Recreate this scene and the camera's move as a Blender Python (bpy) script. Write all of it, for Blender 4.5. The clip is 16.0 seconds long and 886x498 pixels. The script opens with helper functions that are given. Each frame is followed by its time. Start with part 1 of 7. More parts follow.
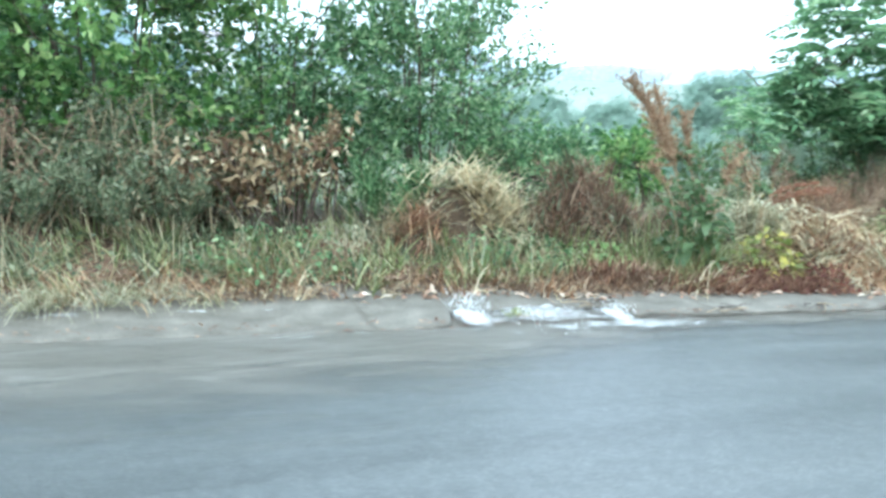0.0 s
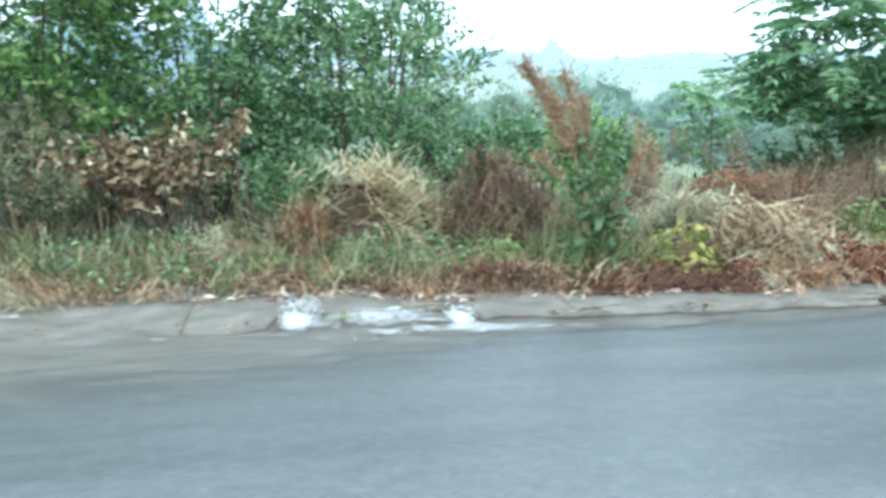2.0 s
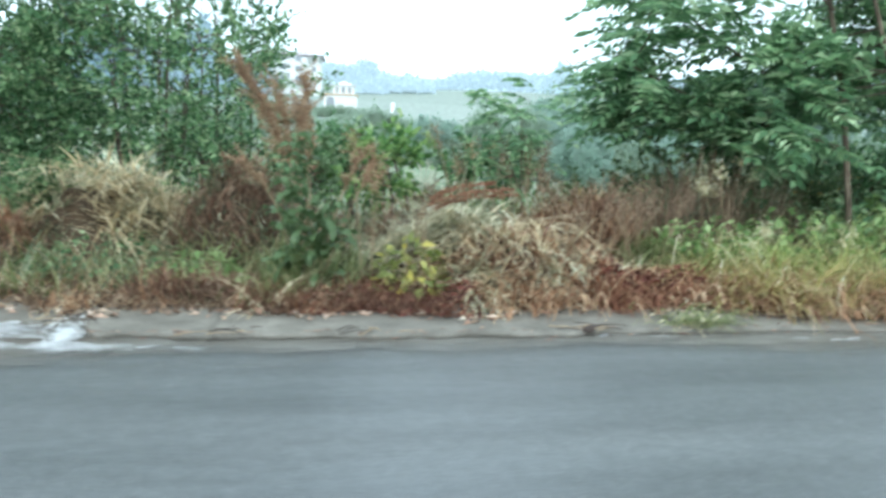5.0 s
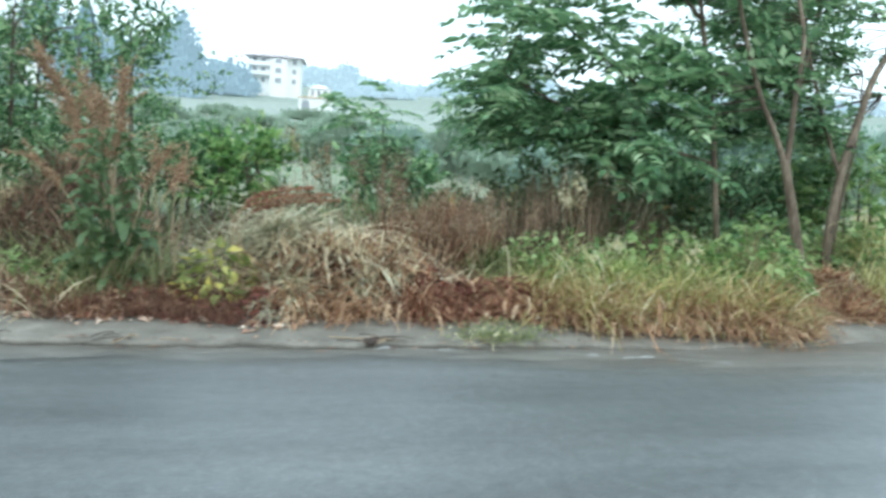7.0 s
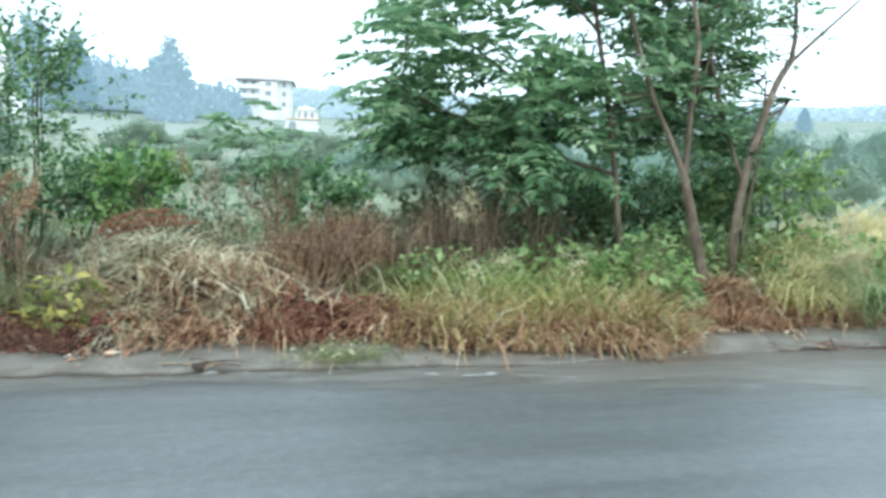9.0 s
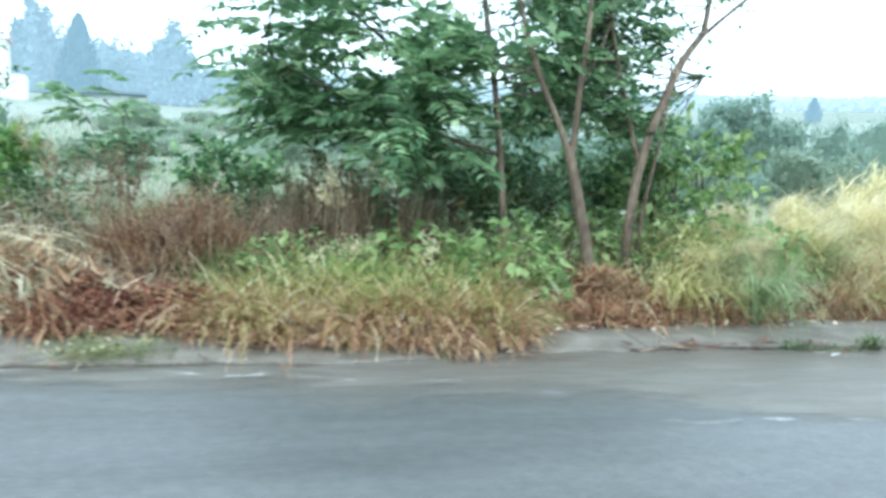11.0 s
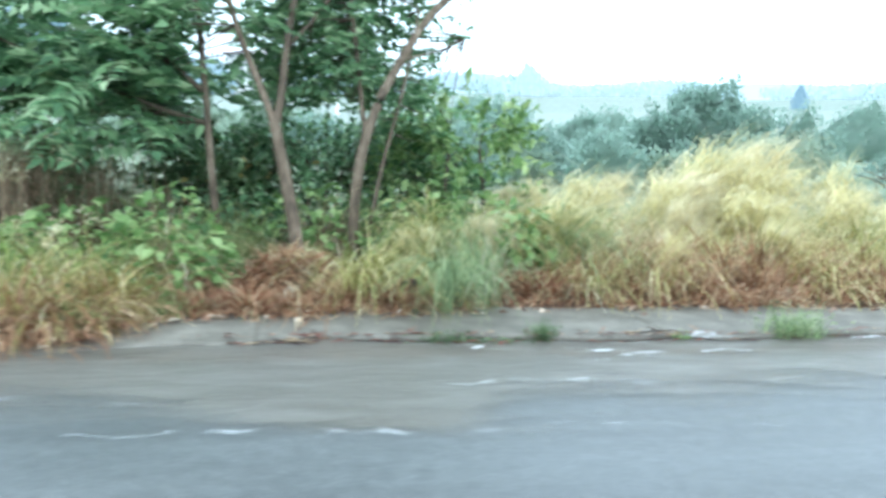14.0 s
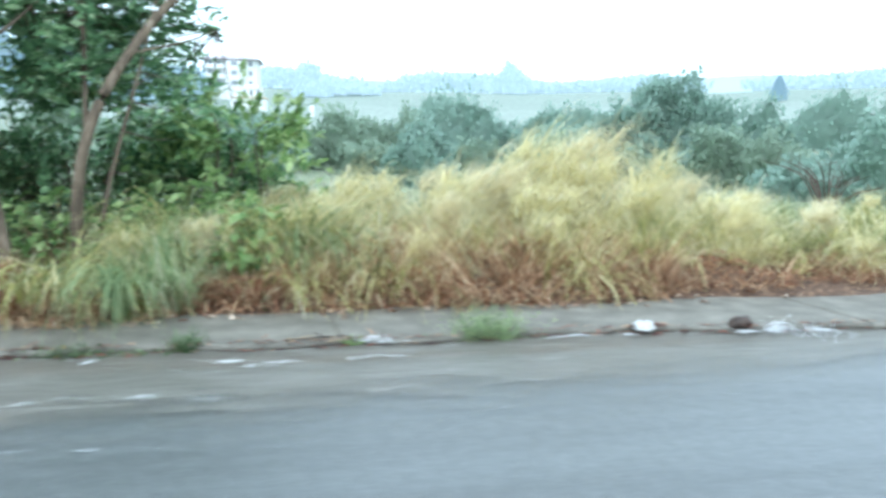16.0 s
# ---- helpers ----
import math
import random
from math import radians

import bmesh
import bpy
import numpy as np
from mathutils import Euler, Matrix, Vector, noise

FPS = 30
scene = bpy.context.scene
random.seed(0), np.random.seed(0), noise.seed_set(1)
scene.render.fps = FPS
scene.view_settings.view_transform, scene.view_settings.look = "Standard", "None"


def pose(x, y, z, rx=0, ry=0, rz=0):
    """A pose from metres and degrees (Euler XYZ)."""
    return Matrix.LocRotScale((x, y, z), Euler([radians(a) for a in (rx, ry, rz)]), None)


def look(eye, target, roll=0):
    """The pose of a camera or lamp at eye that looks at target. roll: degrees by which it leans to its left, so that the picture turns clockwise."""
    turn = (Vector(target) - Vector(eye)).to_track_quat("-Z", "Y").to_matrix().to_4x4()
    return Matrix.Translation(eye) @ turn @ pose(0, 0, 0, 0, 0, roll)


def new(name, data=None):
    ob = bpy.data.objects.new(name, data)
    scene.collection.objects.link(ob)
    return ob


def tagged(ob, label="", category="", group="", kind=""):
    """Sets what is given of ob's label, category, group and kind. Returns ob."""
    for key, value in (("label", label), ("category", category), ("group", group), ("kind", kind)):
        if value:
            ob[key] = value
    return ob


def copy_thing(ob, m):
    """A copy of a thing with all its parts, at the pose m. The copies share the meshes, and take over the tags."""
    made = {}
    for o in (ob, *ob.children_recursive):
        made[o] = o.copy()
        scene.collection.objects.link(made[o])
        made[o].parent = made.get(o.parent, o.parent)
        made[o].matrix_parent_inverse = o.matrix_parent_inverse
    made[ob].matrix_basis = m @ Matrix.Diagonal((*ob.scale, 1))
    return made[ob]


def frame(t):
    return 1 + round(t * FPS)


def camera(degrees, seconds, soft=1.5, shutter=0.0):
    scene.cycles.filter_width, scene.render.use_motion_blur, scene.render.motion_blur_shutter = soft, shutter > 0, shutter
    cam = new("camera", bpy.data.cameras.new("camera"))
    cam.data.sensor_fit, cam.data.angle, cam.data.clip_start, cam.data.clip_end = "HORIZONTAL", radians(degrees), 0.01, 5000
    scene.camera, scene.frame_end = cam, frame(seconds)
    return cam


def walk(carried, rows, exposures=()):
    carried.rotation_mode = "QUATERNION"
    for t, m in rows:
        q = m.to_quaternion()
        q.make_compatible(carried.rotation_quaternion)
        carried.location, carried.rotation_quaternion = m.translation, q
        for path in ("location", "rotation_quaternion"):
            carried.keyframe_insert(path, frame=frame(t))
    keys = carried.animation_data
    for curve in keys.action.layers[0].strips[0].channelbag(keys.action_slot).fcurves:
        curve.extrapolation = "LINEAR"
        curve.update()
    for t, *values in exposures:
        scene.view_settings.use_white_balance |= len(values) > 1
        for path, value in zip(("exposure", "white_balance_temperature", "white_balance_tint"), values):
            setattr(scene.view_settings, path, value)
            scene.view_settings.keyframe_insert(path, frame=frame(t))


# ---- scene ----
cam = camera(61.0, 16.0, soft=3.1, shutter=0.9)
PATH = [
    (0, (-0.025, -1.116, 1.078), (-0.298, 0.845, 0.797), 2.3),
    (0.5, (0.346, -0.998, 1.1), (-0.031, 0.944, 0.803), 2.2),
    (1, (0.715, -0.877, 1.109), (0.285, 1.054, 0.814), 0.7),
    (1.5, (1.085, -0.743, 1.096), (0.61, 1.177, 0.8), 1.7),
    (2, (1.416, -0.569, 1.106), (0.931, 1.348, 0.807), 0.6),
    (2.5, (1.724, -0.419, 1.099), (1.23, 1.496, 0.8), 1.7),
    (3, (2.082, -0.245, 1.088), (1.574, 1.667, 0.794), 1.0),
    (3.5, (2.44, -0.031, 1.087), (1.92, 1.879, 0.801), 0.4),
    (4, (2.833, 0.172, 1.041), (2.289, 2.078, 0.773), 0.7),
    (4.5, (3.119, 0.343, 1.032), (2.58, 2.252, 0.775), 0.9),
    (5, (3.368, 0.484, 1.045), (2.85, 2.399, 0.798), 2.1),
    (5.2, (3.513, 0.528, 1.059), (2.997, 2.444, 0.814), 2.7),
    (7.3, (4.59, 0.977, 1.1), (4.123, 2.91, 0.883), 3.7),
    (7.5, (4.687, 1.001, 1.109), (4.216, 2.933, 0.901), 3.2),
    (8, (4.875, 1.097, 1.116), (4.415, 3.034, 0.92), 1.8),
    (8.5, (5.094, 1.187, 1.118), (4.631, 3.123, 0.929), 2.6),
    (9, (5.346, 1.266, 1.13), (4.877, 3.202, 0.949), 2.1),
    (9.2, (5.451, 1.313, 1.137), (4.978, 3.248, 0.957), 2.0),
    (11.3, (6.608, 2.24, 1.102), (6.112, 4.165, 0.883), 2.9),
    (11.5, (6.735, 2.326, 1.084), (6.232, 4.25, 0.865), 2.9),
    (12, (7.066, 2.526, 1.066), (6.548, 4.445, 0.843), 2.3),
    (12.5, (7.407, 2.715, 1.07), (6.88, 4.63, 0.836), 2.5),
    (13, (7.756, 2.927, 1.059), (7.234, 4.843, 0.821), 1.3),
    (13.5, (8.124, 3.161, 1.053), (7.631, 5.085, 0.817), 1.6),
    (14, (8.515, 3.374, 1.061), (8.038, 5.301, 0.821), 2.4),
    (14.5, (8.93, 3.613, 1.07), (8.472, 5.545, 0.833), 0.8),
    (15, (9.371, 3.845, 1.054), (8.913, 5.778, 0.819), 2.0),
    (15.5, (9.839, 4.078, 1.048), (9.375, 6.009, 0.812), 1.5),
    (16, (10.336, 4.196, 1.075), (9.878, 6.128, 0.836), 0.8),
]
walk(cam, [(t, look(*p)) for t, *p in PATH],
     exposures=((0.0, 0.55, 5500, 4), (3.5, 0.2, 5620, 4), (5.0, 0.05, 5750, 4), (7.5, -0.08, 5800, 4), (9.0, -0.02, 5800, 4), (12.5, 0.35, 5480, 4), (15.0, 0.27, 5480, 4), (16.0, 0.15, 5500, 4)))

# ---- light ----
world = bpy.data.worlds.new("overcast_sky")
scene.world = world
world.use_nodes = True
wn, wl = world.node_tree.nodes, world.node_tree.links
sky = wn.new("ShaderNodeTexSky")
sky.sky_type, sky.sun_disc = "NISHITA", False
sky.sun_elevation, sky.sun_rotation = radians(52), radians(150)
sky.air_density, sky.dust_density, sky.ozone_density = 1.0, 6.0, 1.0
sky_bg = wn["Background"]
sky_bg.inputs["Strength"].default_value = 0.06
cloud_bg = wn.new("ShaderNodeBackground")
cloud_bg.inputs["Color"].default_value = (0.86, 0.96, 1.0, 1)
cloud_bg.inputs["Strength"].default_value = 1.9
both = wn.new("ShaderNodeAddShader")
wl.new(sky.outputs[0], sky_bg.inputs["Color"])
wl.new(sky_bg.outputs[0], both.inputs[0])
wl.new(cloud_bg.outputs[0], both.inputs[1])
wl.new(both.outputs[0], wn["World Output"].inputs["Surface"])

sun = new("sun", bpy.data.lights.new("sun", "SUN"))
sun.data.energy, sun.data.angle, sun.data.color = 0.9, radians(30), (1.0, 0.97, 0.92)
sun.matrix_world = look((0, 0, 40), (4.0 * 3, 7.0 * 3, 8))

# ---- the road's own axes: s along the kerb, n across it towards the verge ----
TURN = radians(26.2)
ROAD = Matrix.Translation((-0.31, 3.575, 0)) @ Matrix.Rotation(TURN, 4, "Z")
rng = np.random.default_rng(7)


def at_road(s, n, z=0.0, turn=0.0):
    return ROAD @ Matrix.Translation((s, n, z)) @ Matrix.Rotation(radians(turn), 4, "Z")


def smooth(a, b, v):
    k = np.clip((np.asarray(v, float) - a) / (b - a), 0, 1)
    return k * k * (3 - 2 * k)


# ---- materials ----
def nodes_of(name):
    m = bpy.data.materials.new(name)
    m.use_nodes = True
    return m, m.node_tree.nodes, m.node_tree.links


def ramp(nodes, stops):
    r = nodes.new("ShaderNodeValToRGB")
    while len(r.color_ramp.elements) < len(stops):
        r.color_ramp.elements.new(0.5)
    for e, (p, c) in zip(r.color_ramp.elements, stops):
        e.position, e.color = p, (*c, 1)
    return r


def leaf_material(name, stops, rough=0.45, through_light=0.42, gloss=0.4):
    """Leaves or blades: each one takes its own tone out of the stops, with fine veining."""
    m, n, l = nodes_of(name)
    b = n["Principled BSDF"]
    geo, col = n.new("ShaderNodeNewGeometry"), ramp(n, stops)
    l.new(geo.outputs["Random Per Island"], col.inputs[0])
    noi = n.new("ShaderNodeTexNoise")
    noi.inputs["Scale"].default_value, noi.inputs["Detail"].default_value = 35, 3
    tex = n.new("ShaderNodeTexCoord")
    l.new(tex.outputs["Object"], noi.inputs["Vector"])
    hsv = n.new("ShaderNodeHueSaturation")
    mr = n.new("ShaderNodeMapRange")
    mr.inputs["To Min"].default_value, mr.inputs["To Max"].default_value = 0.65, 1.35
    l.new(noi.outputs[0], mr.inputs[0])
    l.new(mr.outputs[0], hsv.inputs["Value"])
    l.new(col.outputs[0], hsv.inputs["Color"])
    l.new(hsv.outputs[0], b.inputs["Base Color"])
    b.inputs["Roughness"].default_value = rough
    b.inputs["Specular IOR Level"].default_value = gloss
    tr, mix = n.new("ShaderNodeBsdfTranslucent"), n.new("ShaderNodeMixShader")
    l.new(hsv.outputs[0], tr.inputs["Color"])
    mix.inputs[0].default_value = through_light
    l.new(b.outputs[0], mix.inputs[1])
    l.new(tr.outputs[0], mix.inputs[2])
    l.new(mix.outputs[0], n["Material Output"].inputs["Surface"])
    return m


def solid_material(name, stops, scale=8.0, rough=0.8, bump=0.3, detail=8, fine=60.0, stretch=(1, 1, 1)):
    """A solid surface with two sizes of grain and a relief."""
    m, n, l = nodes_of(name)
    b = n["Principled BSDF"]
    tex, mp = n.new("ShaderNodeTexCoord"), n.new("ShaderNodeMapping")
    mp.inputs["Scale"].default_value = stretch
    l.new(tex.outputs["Object"], mp.inputs["Vector"])
    big, small = n.new("ShaderNodeTexNoise"), n.new("ShaderNodeTexNoise")
    for t, sc in ((big, scale), (small, fine)):
        t.inputs["Scale"].default_value, t.inputs["Detail"].default_value = sc, detail
        l.new(mp.outputs[0], t.inputs["Vector"])
    mixf = n.new("ShaderNodeMix")
    mixf.inputs[0].default_value = 0.4
    l.new(big.outputs[0], mixf.inputs[2])
    l.new(small.outputs[0], mixf.inputs[3])
    col = ramp(n, stops)
    l.new(mixf.outputs[0], col.inputs[0])
    l.new(col.outputs[0], b.inputs["Base Color"])
    bm = n.new("ShaderNodeBump")
    bm.inputs["Strength"].default_value, bm.inputs["Distance"].default_value = bump, 0.02
    l.new(mixf.outputs[0], bm.inputs["Height"])
    l.new(bm.outputs[0], b.inputs["Normal"])
    b.inputs["Roughness"].default_value = rough
    return m


def road_material():
    """Rain-wet asphalt: stone grain, wet light streaks painted along the road, standing film with ripples."""
    m, n, l = nodes_of("wet_asphalt")
    b = n["Principled BSDF"]
    tex = n.new("ShaderNodeTexCoord")
    mp = n.new("ShaderNodeMapping")
    mp.inputs["Scale"].default_value = (0.25, 1.1, 1)
    l.new(tex.outputs["Object"], mp.inputs["Vector"])
    streak = n.new("ShaderNodeTexNoise")
    streak.inputs["Scale"].default_value, streak.inputs["Detail"].default_value = 1.3, 6
    l.new(mp.outputs[0], streak.inputs["Vector"])
    grain = n.new("ShaderNodeTexVoronoi")
    grain.inputs["Scale"].default_value = 95
    l.new(tex.outputs["Object"], grain.inputs["Vector"])
    col = ramp(n, [(0.15, (0.045, 0.050, 0.051)), (0.45, (0.084, 0.092, 0.092)), (0.85, (0.155, 0.162, 0.155))])
    mixf = n.new("ShaderNodeMix")
    mixf.inputs[0].default_value = 0.45
    l.new(streak.outputs[0], mixf.inputs[2])
    l.new(grain.outputs["Distance"], mixf.inputs[3])
    l.new(mixf.outputs[0], col.inputs[0])
    # wet light streaks along the road, their sheen put into the base colour
    long = n.new("ShaderNodeTexNoise")
    long.inputs["Scale"].default_value, long.inputs["Detail"].default_value = 2.4, 5
    mp3 = n.new("ShaderNodeMapping")
    mp3.inputs["Scale"].default_value = (0.12, 1.6, 1)
    l.new(tex.outputs["Object"], mp3.inputs["Vector"])
    l.new(mp3.outputs[0], long.inputs["Vector"])
    mott = n.new("ShaderNodeTexNoise")
    mott.inputs["Scale"].default_value, mott.inputs["Detail"].default_value = 14, 7
    l.new(tex.outputs["Object"], mott.inputs["Vector"])
    add = n.new("ShaderNodeMix")
    add.inputs[0].default_value = 0.5
    l.new(long.outputs[0], add.inputs[2])
    l.new(mott.outputs[0], add.inputs[3])
    gain = n.new("ShaderNodeMapRange")
    gain.inputs["From Min"].default_value, gain.inputs["From Max"].default_value = 0.36, 0.66
    gain.inputs["To Min"].default_value, gain.inputs["To Max"].default_value = 0.8, 1.25
    l.new(add.outputs[0], gain.inputs[0])
    worn = n.new("ShaderNodeHueSaturation")
    l.new(gain.outputs[0], worn.inputs["Value"])
    l.new(col.outputs[0], worn.inputs["Color"])
    l.new(worn.outputs[0], b.inputs["Base Color"])
    rr = ramp(n, [(0.3, (0.34, 0.34, 0.34)), (0.7, (0.6, 0.6, 0.6))])
    l.new(streak.outputs[0], rr.inputs[0])
    l.new(rr.outputs[0], b.inputs["Roughness"])
    rip = n.new("ShaderNodeTexNoise")
    rip.inputs["Scale"].default_value, rip.inputs["Detail"].default_value = 9, 5
    mp2 = n.new("ShaderNodeMapping")
    mp2.inputs["Scale"].default_value = (0.5, 1.6, 1)
    l.new(tex.outputs["Object"], mp2.inputs["Vector"])
    l.new(mp2.outputs[0], rip.inputs["Vector"])
    b1, b2 = n.new("ShaderNodeBump"), n.new("ShaderNodeBump")
    b1.inputs["Strength"].default_value, b1.inputs["Distance"].default_value = 0.25, 0.012
    b2.inputs["Strength"].default_value, b2.inputs["Distance"].default_value = 0.35, 0.004
    l.new(rip.outputs[0], b1.inputs["Height"])
    l.new(grain.outputs["Distance"], b2.inputs["Height"])
    l.new(b1.outputs[0], b2.inputs["Normal"])
    l.new(b2.outputs[0], b.inputs["Normal"])
    b.inputs["IOR"].default_value = 1.45
    b.inputs["Coat Weight"].default_value = 0.35
    b.inputs["Coat Roughness"].default_value = 0.4
    b.inputs["Coat IOR"].default_value = 1.33
    l.new(b1.outputs[0], b.inputs["Coat Normal"])
    return m


def water_material():
    m, n, l = nodes_of("murky_running_water")
    b = n["Principled BSDF"]
    tex, mp = n.new("ShaderNodeTexCoord"), n.new("ShaderNodeMapping")
    mp.inputs["Scale"].default_value = (0.4, 1.6, 1)
    l.new(tex.outputs["Object"], mp.inputs["Vector"])
    noi = n.new("ShaderNodeTexNoise")
    noi.inputs["Scale"].default_value, noi.inputs["Detail"].default_value, noi.inputs["Distortion"].default_value = 5, 7, 0.8
    l.new(mp.outputs[0], noi.inputs["Vector"])
    col = ramp(n, [(0.3, (0.185, 0.172, 0.142)), (0.52, (0.225, 0.212, 0.18)), (0.66, (0.27, 0.258, 0.226)), (0.78, (0.36, 0.35, 0.32))])
    l.new(noi.outputs[0], col.inputs[0])
    l.new(col.outputs[0], b.inputs["Base Color"])
    bm = n.new("ShaderNodeBump")
    bm.inputs["Strength"].default_value, bm.inputs["Distance"].default_value = 0.5, 0.022
    rip, both, fine_map = n.new("ShaderNodeTexNoise"), n.new("ShaderNodeMath"), n.new("ShaderNodeMapping")
    fine_map.inputs["Scale"].default_value = (0.55, 1.5, 1)
    l.new(tex.outputs["Object"], fine_map.inputs["Vector"])
    l.new(fine_map.outputs[0], rip.inputs["Vector"])
    rip.inputs["Scale"].default_value, rip.inputs["Detail"].default_value, rip.inputs["Distortion"].default_value = 19, 5, 1.2
    both.operation = "MULTIPLY_ADD"
    both.inputs[1].default_value = 0.5
    l.new(rip.outputs[0], both.inputs[0])
    l.new(noi.outputs[0], both.inputs[2])
    l.new(both.outputs[0], bm.inputs["Height"])
    l.new(bm.outputs[0], b.inputs["Normal"])
    att, rag = n.new("ShaderNodeAttribute"), n.new("ShaderNodeMath")
    att.attribute_name = "depth"
    rag.operation = "MULTIPLY_ADD"
    rag.inputs[1].default_value = 0.9
    l.new(noi.outputs[0], rag.inputs[0])
    l.new(att.outputs["Fac"], rag.inputs[2])
    murk = n.new("ShaderNodeMapRange")
    murk.interpolation_type = "SMOOTHSTEP"
    murk.inputs["From Min"].default_value, murk.inputs["From Max"].default_value = 0.42, 1.25
    murk.inputs["To Max"].default_value = 0.58
    l.new(rag.outputs[0], murk.inputs[0])
    l.new(murk.outputs[0], b.inputs["Alpha"])
    b.inputs["Roughness"].default_value = 0.3
    b.inputs["IOR"].default_value = 1.33
    return m


def ground_material():
    """Near the road litter and soil, further off meadow, then fields in broad patches paled by painted haze."""
    m, n, l = nodes_of("verge_soil_and_hazed_fields")
    b = n["Principled BSDF"]
    tex = n.new("ShaderNodeTexCoord")
    sep = n.new("ShaderNodeSeparateXYZ")
    l.new(tex.outputs["Object"], sep.inputs[0])
    fine, patch = n.new("ShaderNodeTexNoise"), n.new("ShaderNodeTexVoronoi")
    fine.inputs["Scale"].default_value, fine.inputs["Detail"].default_value = 22, 8
    l.new(tex.outputs["Object"], fine.inputs["Vector"])
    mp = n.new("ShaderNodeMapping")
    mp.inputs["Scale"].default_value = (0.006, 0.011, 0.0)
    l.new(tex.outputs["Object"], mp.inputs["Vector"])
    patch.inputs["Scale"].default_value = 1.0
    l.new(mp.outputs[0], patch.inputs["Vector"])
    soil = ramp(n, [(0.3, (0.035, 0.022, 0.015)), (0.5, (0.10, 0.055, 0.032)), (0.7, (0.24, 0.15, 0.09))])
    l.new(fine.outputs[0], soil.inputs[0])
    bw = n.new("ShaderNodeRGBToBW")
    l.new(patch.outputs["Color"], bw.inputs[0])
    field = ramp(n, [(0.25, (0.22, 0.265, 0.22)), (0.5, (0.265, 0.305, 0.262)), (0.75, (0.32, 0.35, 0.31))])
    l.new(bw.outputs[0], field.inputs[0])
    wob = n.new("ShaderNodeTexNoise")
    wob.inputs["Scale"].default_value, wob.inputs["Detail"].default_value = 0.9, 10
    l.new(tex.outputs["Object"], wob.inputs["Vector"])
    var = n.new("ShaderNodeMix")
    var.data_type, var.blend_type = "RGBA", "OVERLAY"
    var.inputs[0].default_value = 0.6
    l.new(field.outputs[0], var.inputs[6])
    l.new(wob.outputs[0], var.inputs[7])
    meadow = ramp(n, [(0.3, (0.13, 0.19, 0.11)), (0.7, (0.25, 0.30, 0.19))])
    l.new(wob.outputs[0], meadow.inputs[0])

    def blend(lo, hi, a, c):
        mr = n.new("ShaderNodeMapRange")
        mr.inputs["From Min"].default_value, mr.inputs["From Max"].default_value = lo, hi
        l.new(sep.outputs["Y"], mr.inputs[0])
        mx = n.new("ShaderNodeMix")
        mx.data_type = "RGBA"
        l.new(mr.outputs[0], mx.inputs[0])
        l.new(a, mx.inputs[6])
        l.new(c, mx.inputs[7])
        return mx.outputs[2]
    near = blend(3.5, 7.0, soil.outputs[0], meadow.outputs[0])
    # distance haze in the colour: ground turns pale grey between 45 and 90 m
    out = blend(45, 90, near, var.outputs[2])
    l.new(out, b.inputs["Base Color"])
    b.inputs["Roughness"].default_value = 0.95
    bm = n.new("ShaderNodeBump")
    bm.inputs["Strength"].default_value, bm.inputs["Distance"].default_value = 0.6, 0.03
    l.new(fine.outputs[0], bm.inputs["Height"])
    l.new(bm.outputs[0], b.inputs["Normal"])
    return m


def foam_material():
    """Thin white froth with holes; the mesh says how thickly it lies."""
    m, n, l = nodes_of("white_water_foam")
    b = n["Principled BSDF"]
    tex, mp = n.new("ShaderNodeTexCoord"), n.new("ShaderNodeMapping")
    mp.inputs["Scale"].default_value = (1.0, 2.6, 1)
    l.new(tex.outputs["Object"], mp.inputs["Vector"])
    noi = n.new("ShaderNodeTexNoise")
    noi.inputs["Scale"].default_value, noi.inputs["Detail"].default_value, noi.inputs["Roughness"].default_value = 30, 10, 0.85
    l.new(mp.outputs[0], noi.inputs["Vector"])
    att = n.new("ShaderNodeAttribute")
    att.attribute_name = "cover"
    add = n.new("ShaderNodeMath")
    l.new(noi.outputs[0], add.inputs[0])
    l.new(att.outputs["Fac"], add.inputs[1])
    edge_of = n.new("ShaderNodeMapRange")
    edge_of.inputs["From Min"].default_value, edge_of.inputs["From Max"].default_value = 0.8, 1.06
    edge_of.inputs["To Max"].default_value = 0.92
    l.new(add.outputs[0], edge_of.inputs[0])
    l.new(edge_of.outputs[0], b.inputs["Alpha"])
    b.inputs["Base Color"].default_value = (0.78, 0.80, 0.80, 1)
    b.inputs["Roughness"].default_value = 0.5
    bm = n.new("ShaderNodeBump")
    bm.inputs["Strength"].default_value, bm.inputs["Distance"].default_value = 0.7, 0.02
    l.new(noi.outputs[0], bm.inputs["Height"])
    l.new(bm.outputs[0], b.inputs["Normal"])
    return m


def painted_haze_material(name, colour, glow):
    """Far things: haze painted as a plain pale tone, with emission in place of scattered light."""
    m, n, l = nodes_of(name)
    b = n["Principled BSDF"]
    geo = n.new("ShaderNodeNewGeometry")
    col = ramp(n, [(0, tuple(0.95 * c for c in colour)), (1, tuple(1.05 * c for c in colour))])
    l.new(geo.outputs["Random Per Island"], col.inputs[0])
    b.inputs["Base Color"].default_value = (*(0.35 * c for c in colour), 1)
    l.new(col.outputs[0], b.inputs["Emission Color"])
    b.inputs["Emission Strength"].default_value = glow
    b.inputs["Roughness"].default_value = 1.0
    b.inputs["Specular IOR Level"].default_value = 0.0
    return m


